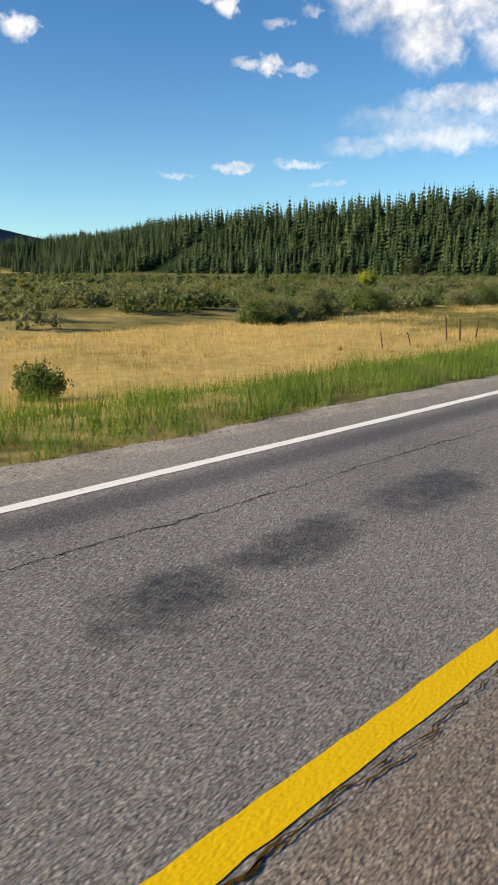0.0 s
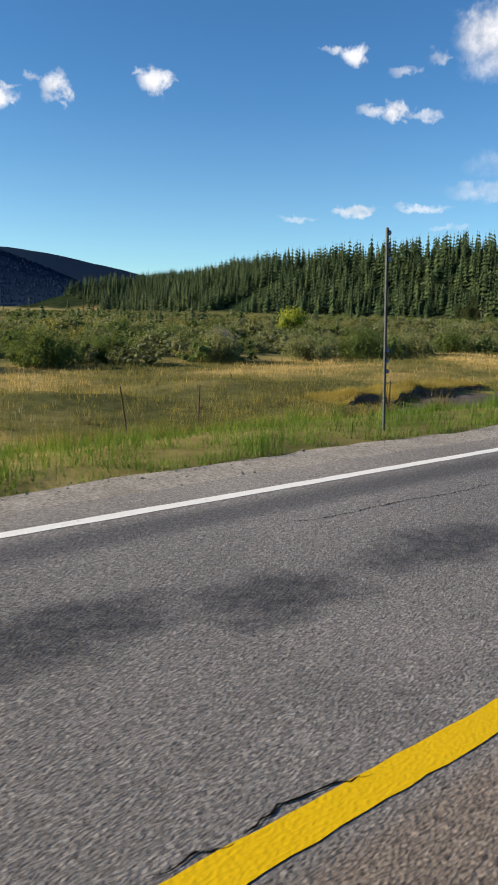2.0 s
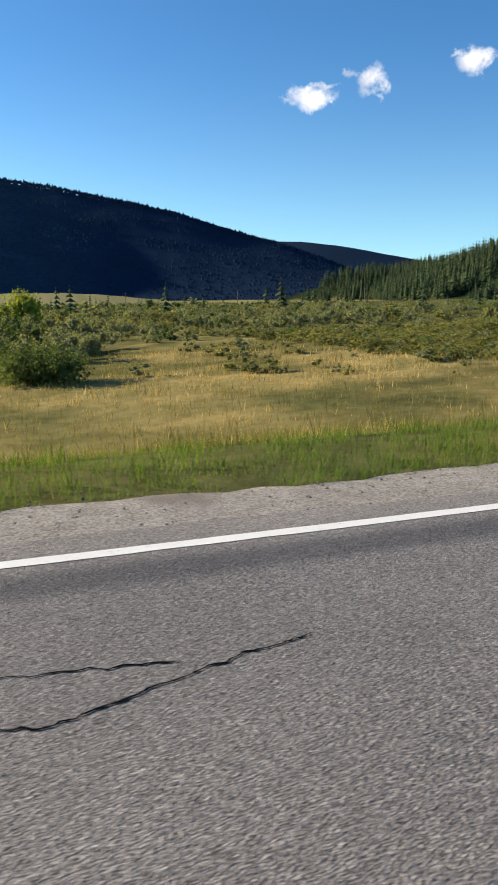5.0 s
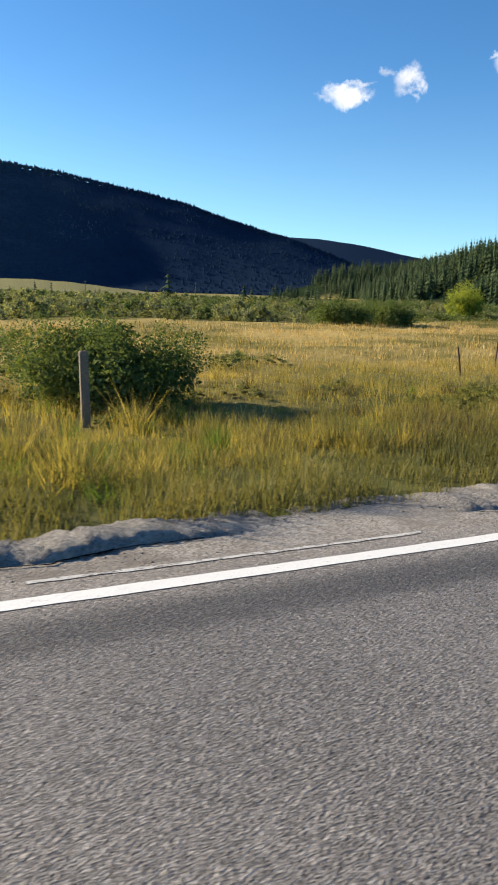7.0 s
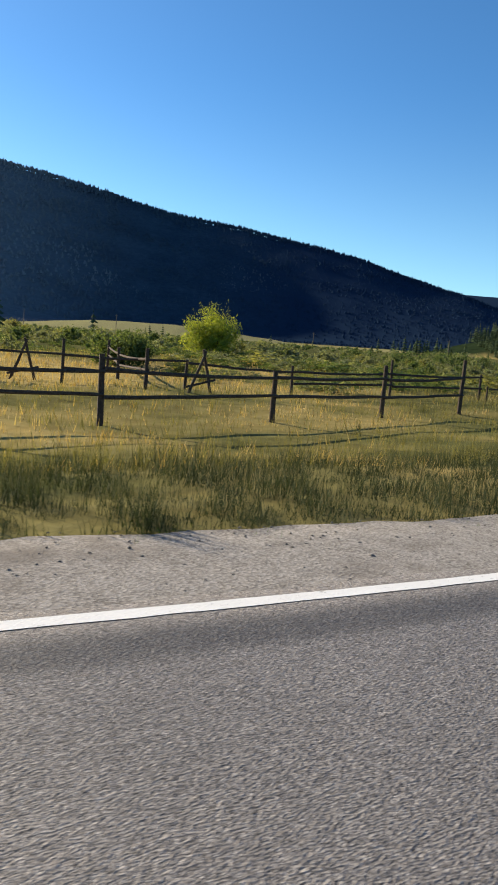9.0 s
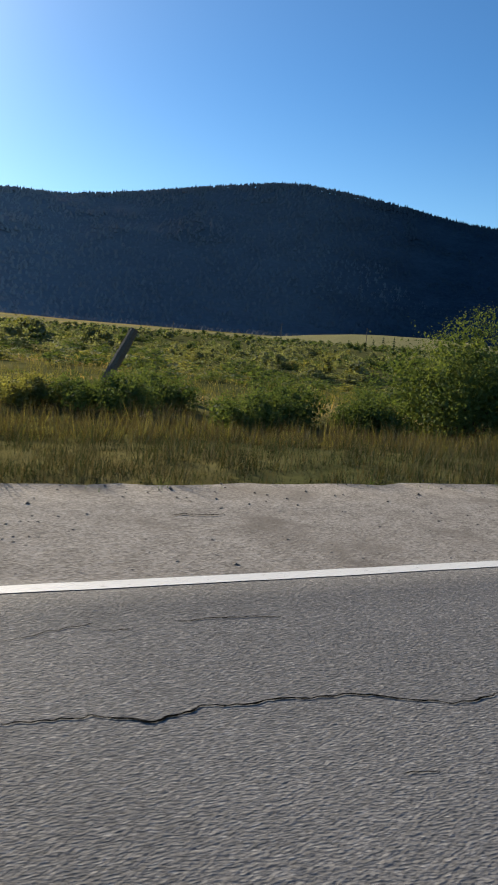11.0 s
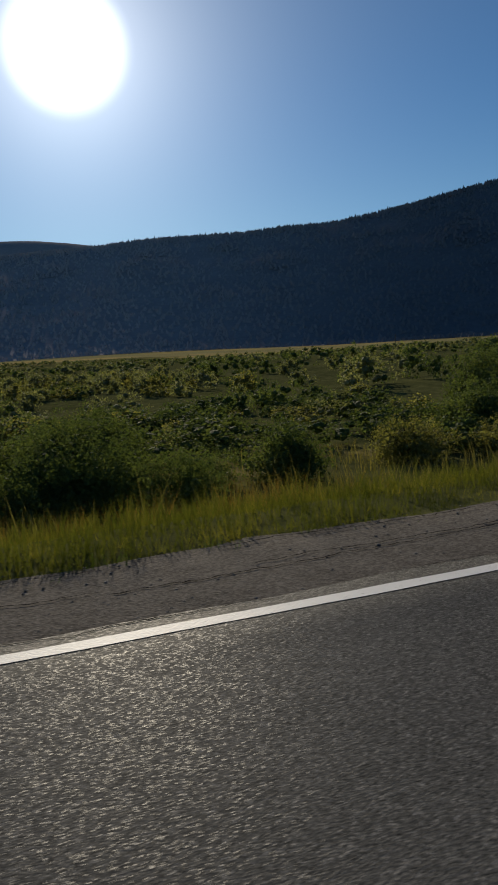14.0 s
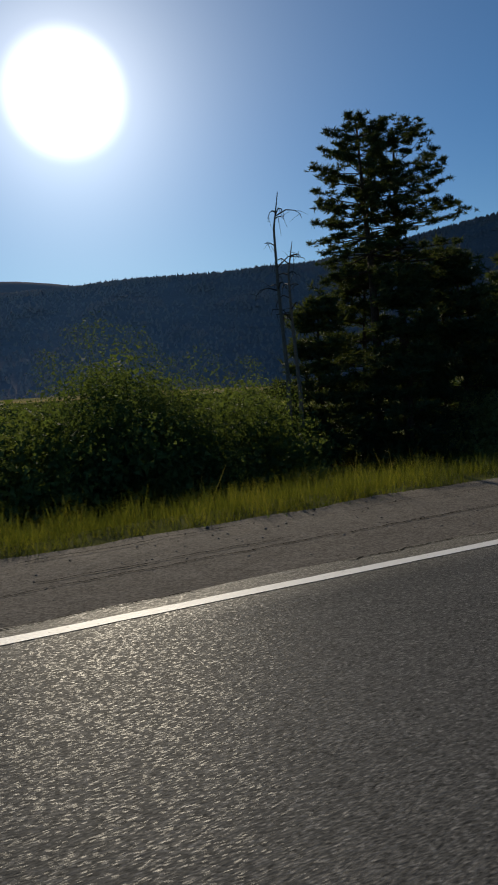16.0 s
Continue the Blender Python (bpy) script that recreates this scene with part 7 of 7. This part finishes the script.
def dead_tree(s, l, h, label, seed, many):
    """A thin crooked snag: bare limbs that leave the trunk outwards, curve over and hang."""
    rng = np.random.RandomState(seed)
    ob = thing("dead_tree", spot(s, l, 0.1), 40 + seed, label, "dead tree")
    bm = bmesh.new()
    bend = [(0, 0, 0), (0.05, 0, h * 0.4), (-0.06, 0.05, h * 0.7), (-0.1, 0.02, h * 0.88), (0.12, 0.1, h)]
    tube(bm, bend, [0.08, 0.062, 0.045, 0.03, 0.01], 7)
    part("trunk", bm, M_WOOD, ob)
    for k in range(many):
        t = rng.uniform(0.68, 0.95)
        a, r = rng.uniform(0, 6.283), rng.uniform(0.35, 1.2) * (1.5 - t)
        foot = np.array([np.interp(h * t, [b[2] for b in bend], [b[c] for b in bend]) for c in range(2)] + [h * t])
        d, up, droop = np.array([math.cos(a), math.sin(a), 0]), rng.uniform(0.05, 0.4) * r, rng.uniform(-0.1, 0.95) * r
        pts = [foot, foot + d * r * 0.45 + [0, 0, up], foot + d * r * 0.8 + [0, 0, up - 0.15 * droop], foot + d * r + [0, 0, up - 0.55 * droop], foot + d * r * 1.05 + [0, 0, up - droop]]
        bm = bmesh.new()
        tube(bm, pts, [0.02, 0.016, 0.012, 0.009, 0.005], 5)
        for m in range(3):
            q = np.array(pts[1 + m])
            e = q + rng.normal(scale=0.16, size=3) + [0, 0, -0.12]
            tube(bm, [q, (q + e) / 2 + [0, 0, 0.03], e], [0.008, 0.006, 0.003], 4)
        part("bare_branch", bm, M_POST, ob)


dead_tree(399.3, 13.2, 8.4, "bare dead tree with thin drooping branches", 31, 10)
dead_tree(399.9, 13.6, 7.2, "thin bare dead tree beside pines", 32, 13)


def utility_pole(x, y, h):
    z = float(ground_z(x, y)[0])
    ob = thing("utility_pole", (x, y, z - 0.3), 20, "distant weathered wooden power pole on the valley floor", "utility pole", "distant poles")
    part("pole", log((0, 0, 0), (0, 0, h), 0.28, 0.2, 8), M_WOOD, ob)
    part("crossarm", plank((2.4, 0.2, 0.22), 0.02), M_WOOD, ob).location = (0, 0, h - 0.9)


for px, py, ph in ((184.8, 571.7, 12.0), (254.0, 510.0, 11.0), (110, 610, 12.0), (330, 470, 10.0), (30, 640, 12.0), (-60, 620, 12.0)):
    utility_pole(px, py, ph)


def boulder(s, l, size, seed, label, name="boulder", group="", sink=0.25):
    rng = np.random.RandomState(seed)
    bm = bmesh.new()
    bmesh.ops.create_icosphere(bm, subdivisions=4 if size[0] > 0.3 else 2, radius=1.0)
    for v in bm.verts:
        n = noise.noise(v.co * 1.3 + Vector((seed, 0, 0))) + (0.3 * noise.noise(v.co * 4.0) + 0.12 * noise.noise(v.co * 9.0) if size[0] > 0.3 else 0)
        v.co *= 1 + 0.35 * n
    bmesh.ops.scale(bm, vec=(size[0], size[1], size[2]), verts=bm.verts[:])
    ob = part(name, bm, M_ROCK)
    at = spot(s, l)
    ob.matrix_world = pose(at[0], at[1], at[2] + size[2] * (1 - sink) - size[2] * 0.4, 0, 0, float(rng.uniform(0, 360)))
    return tagged(ob, label, "rock", group)


boulder(318, 13.6, (0.55, 0.45, 0.42), 5, "dark rounded boulder in the meadow grass")


def creek():
    rng = random.Random(6)
    s = np.arange(285.0, 310.1, 0.5)
    mid, wide = creek_line(s)
    a, b = road_xy(s, mid - 1.5 * wide), road_xy(s, mid + 1.5 * wide)
    n = len(s)
    v = np.concatenate([np.stack([*a, np.full(n, -2.83)], -1), np.stack([*b, np.full(n, -2.83)], -1)])
    i = np.arange(n - 1)
    tagged(new("creek", mesh_np("creek", v, np.stack([i, i + 1, i + n + 1, i + n], -1), M_WATER)), "shallow glittering creek running through stones", "water", kind="structure")
    for k in range(290):
        ss = rng.uniform(294, 309) if k > 40 else rng.uniform(286, 294)
        mid, wide = [float(q[0]) for q in creek_line(np.array([ss]))]
        boulder(ss, mid + wide * rng.uniform(-2.1, 2.1), (rng.uniform(0.08, 0.24), rng.uniform(0.08, 0.2), rng.uniform(0.06, 0.12)), k, "dark wet stone lying in the creek", "stone", "creek stones", -0.3)


creek()


def mud():
    s = np.arange(73.2, 90.0, 0.4)
    c = 15.9 + 0.2 * (s - 81.5)
    w = 3.2 * np.sqrt(np.maximum(0, 1 - ((s - 81.5) / 8.6) ** 2)) + 0.05
    q = np.linspace(-1, 1, 9)
    L = c[:, None] + w[:, None] * q[None, :] * (1 + 0.1 * np.sin(s * 1.7)[:, None] + 0.07 * np.sin(s * 4.1)[:, None])
    S = np.repeat(s[:, None], 9, 1)
    x, y = road_xy(S.ravel(), L.ravel())
    z = ground_z(x, y, S.ravel(), L.ravel()) + 0.12 - 0.2 * np.tile(q ** 4, len(s)) + 0.05 * waves(x, y, 1.6, 57)
    i = np.arange(len(x)).reshape(len(s), 9)
    f = np.stack([i[:-1, :-1], i[:-1, 1:], i[1:, 1:], i[1:, :-1]], -1).reshape(-1, 4)
    tagged(new("mud_ditch", mesh_np("mud_ditch", np.stack([x, y, z], -1), f[:, ::-1], M_MUD)), "bare dark muddy ditch in the meadow", "mud", kind="structure")


def cut_bank(s0, s1, edge, high, seed, label):
    """A low bank of bare dark soil, steep towards the road, with grass hanging over its lip."""
    rng = np.random.RandomState(seed)
    s = np.arange(s0, s1, 0.18)
    fade = np.minimum(1, np.minimum(s - s0, s1 - s) / 1.6)
    l = edge(s) + 0.22 * np.sin(s * 1.1) + 0.12 * np.sin(s * 3.3 + 1) + rng.normal(0, 0.03, len(s))
    hi = high * fade * (0.75 + 0.3 * np.sin(s * 0.9 + 2) + 0.15 * np.sin(s * 2.7))
    rows = []
    for off, up in ((-0.1, -0.25), (-0.02, 0.3), (-0.06, 0.85), (0.1, 1.0), (0.8, 0.95), (2.0, 0.5), (3.4, -0.3)):
        x, y = road_xy(s, l + off)
        xb, yb = road_xy(s, l)
        rows.append(np.stack([x, y, ground_z(xb, yb, s, l) + hi * up + rng.normal(0, 0.02, len(s)) - 0.02], -1))
    v = np.stack(rows, 1).reshape(-1, 3)
    i = np.arange(len(v)).reshape(len(s), 7)
    f = np.stack([i[:-1, 1:], i[:-1, :-1], i[1:, :-1], i[1:, 1:]], -1).reshape(-1, 4)
    tagged(new("ditch_bank", mesh_np("ditch_bank", v, f, M_MUD)), label, "bank", kind="structure")
    n = int(len(s) * 330)
    k = rng.randint(0, len(s), n)
    o = rng.uniform(0, 1, n) ** 1.3 * 3.2
    x0, y0 = road_xy(s[k], l[k])
    up = np.interp(o, [0, 0.1, 0.8, 2.0, 3.4], [0.95, 1.0, 0.95, 0.5, -0.3])
    blades("bank_grass", s[k] + rng.uniform(-0.1, 0.1, n), l[k] + o, 0.3, 0.016, M_GRASS_MEADOW, "yellow-green grass on a low cut bank", seed + 1, 0.8, at_z=ground_z(x0, y0, s[k], l[k]) + hi[k] * up - 0.02)


mud()
cut_bank(75.0, 90.0, lambda q: 19.0 + 0.12 * (q - 81.5), 0.42, 501, "low cut bank of dark soil above the muddy ditch")
cut_bank(104.5, 118.5, lambda q: 17.2 + 0.5 * np.sin(q * 0.6), 0.24, 503, "low cut bank of dark soil in the meadow")


def brush_pile(s, l, label, seed):
    """A low heap of bare dead sticks."""
    rng = np.random.RandomState(seed)
    ob = thing("brush_pile", spot(s, l, 0.0), heading(s), label, "brush pile")
    for k in range(26):
        a = rng.normal(0, 0.5)
        c = np.array([rng.normal(0, 0.5), rng.normal(0, 0.25), rng.uniform(0.1, 0.45)])
        d = np.array([math.cos(a), math.sin(a), rng.normal(0, 0.16)]) * rng.uniform(0.35, 0.8)
        bm = bmesh.new()
        tube(bm, [c - d, c + [0, 0, rng.uniform(-0.04, 0.08)], c + d], [0.016, 0.013, 0.005], 5)
        part("stick", bm, M_WOOD, ob)


brush_pile(187.2, 6.4, "heap of bare grey sticks in the tall grass", 88)


def verge_stones():
    """Loose stones on the gravel shoulder, in one mesh."""
    rng = np.random.RandomState(77)
    n = 15000
    s = rng.uniform(-2, 415, n)
    l = pave_edge(s) + (verge(s) - pave_edge(s)) * (0.02 + 0.98 * rng.uniform(0, 1, n) ** 1.5)
    x, y = road_xy(s, l)
    r = rng.uniform(0.004, 0.017, n) * np.where(rng.uniform(0, 1, n) < 0.05, 2.0, 1)
    octa = np.array([(1, 0, 0), (0, 1, 0), (-1, 0, 0), (0, -1, 0), (0, 0, 0.75), (0, 0, -0.6)], float)
    v = octa[None] * r[:, None, None] * rng.uniform(0.7, 1.3, (n, 6, 3)) + np.stack([x, y, np.full(n, -0.032)], -1)[:, None]
    tri = np.array([(0, 1, 4), (1, 2, 4), (2, 3, 4), (3, 0, 4), (1, 0, 5), (2, 1, 5), (3, 2, 5), (0, 3, 5)])
    f = (tri[None] + 6 * np.arange(n)[:, None, None]).reshape(-1, 3)
    tagged(new("loose_stones", mesh_np("loose_stones", v.reshape(-1, 3), f, M_ROCK)), "loose small stones scattered over the gravel", "stones", kind="stuff")


verge_stones()
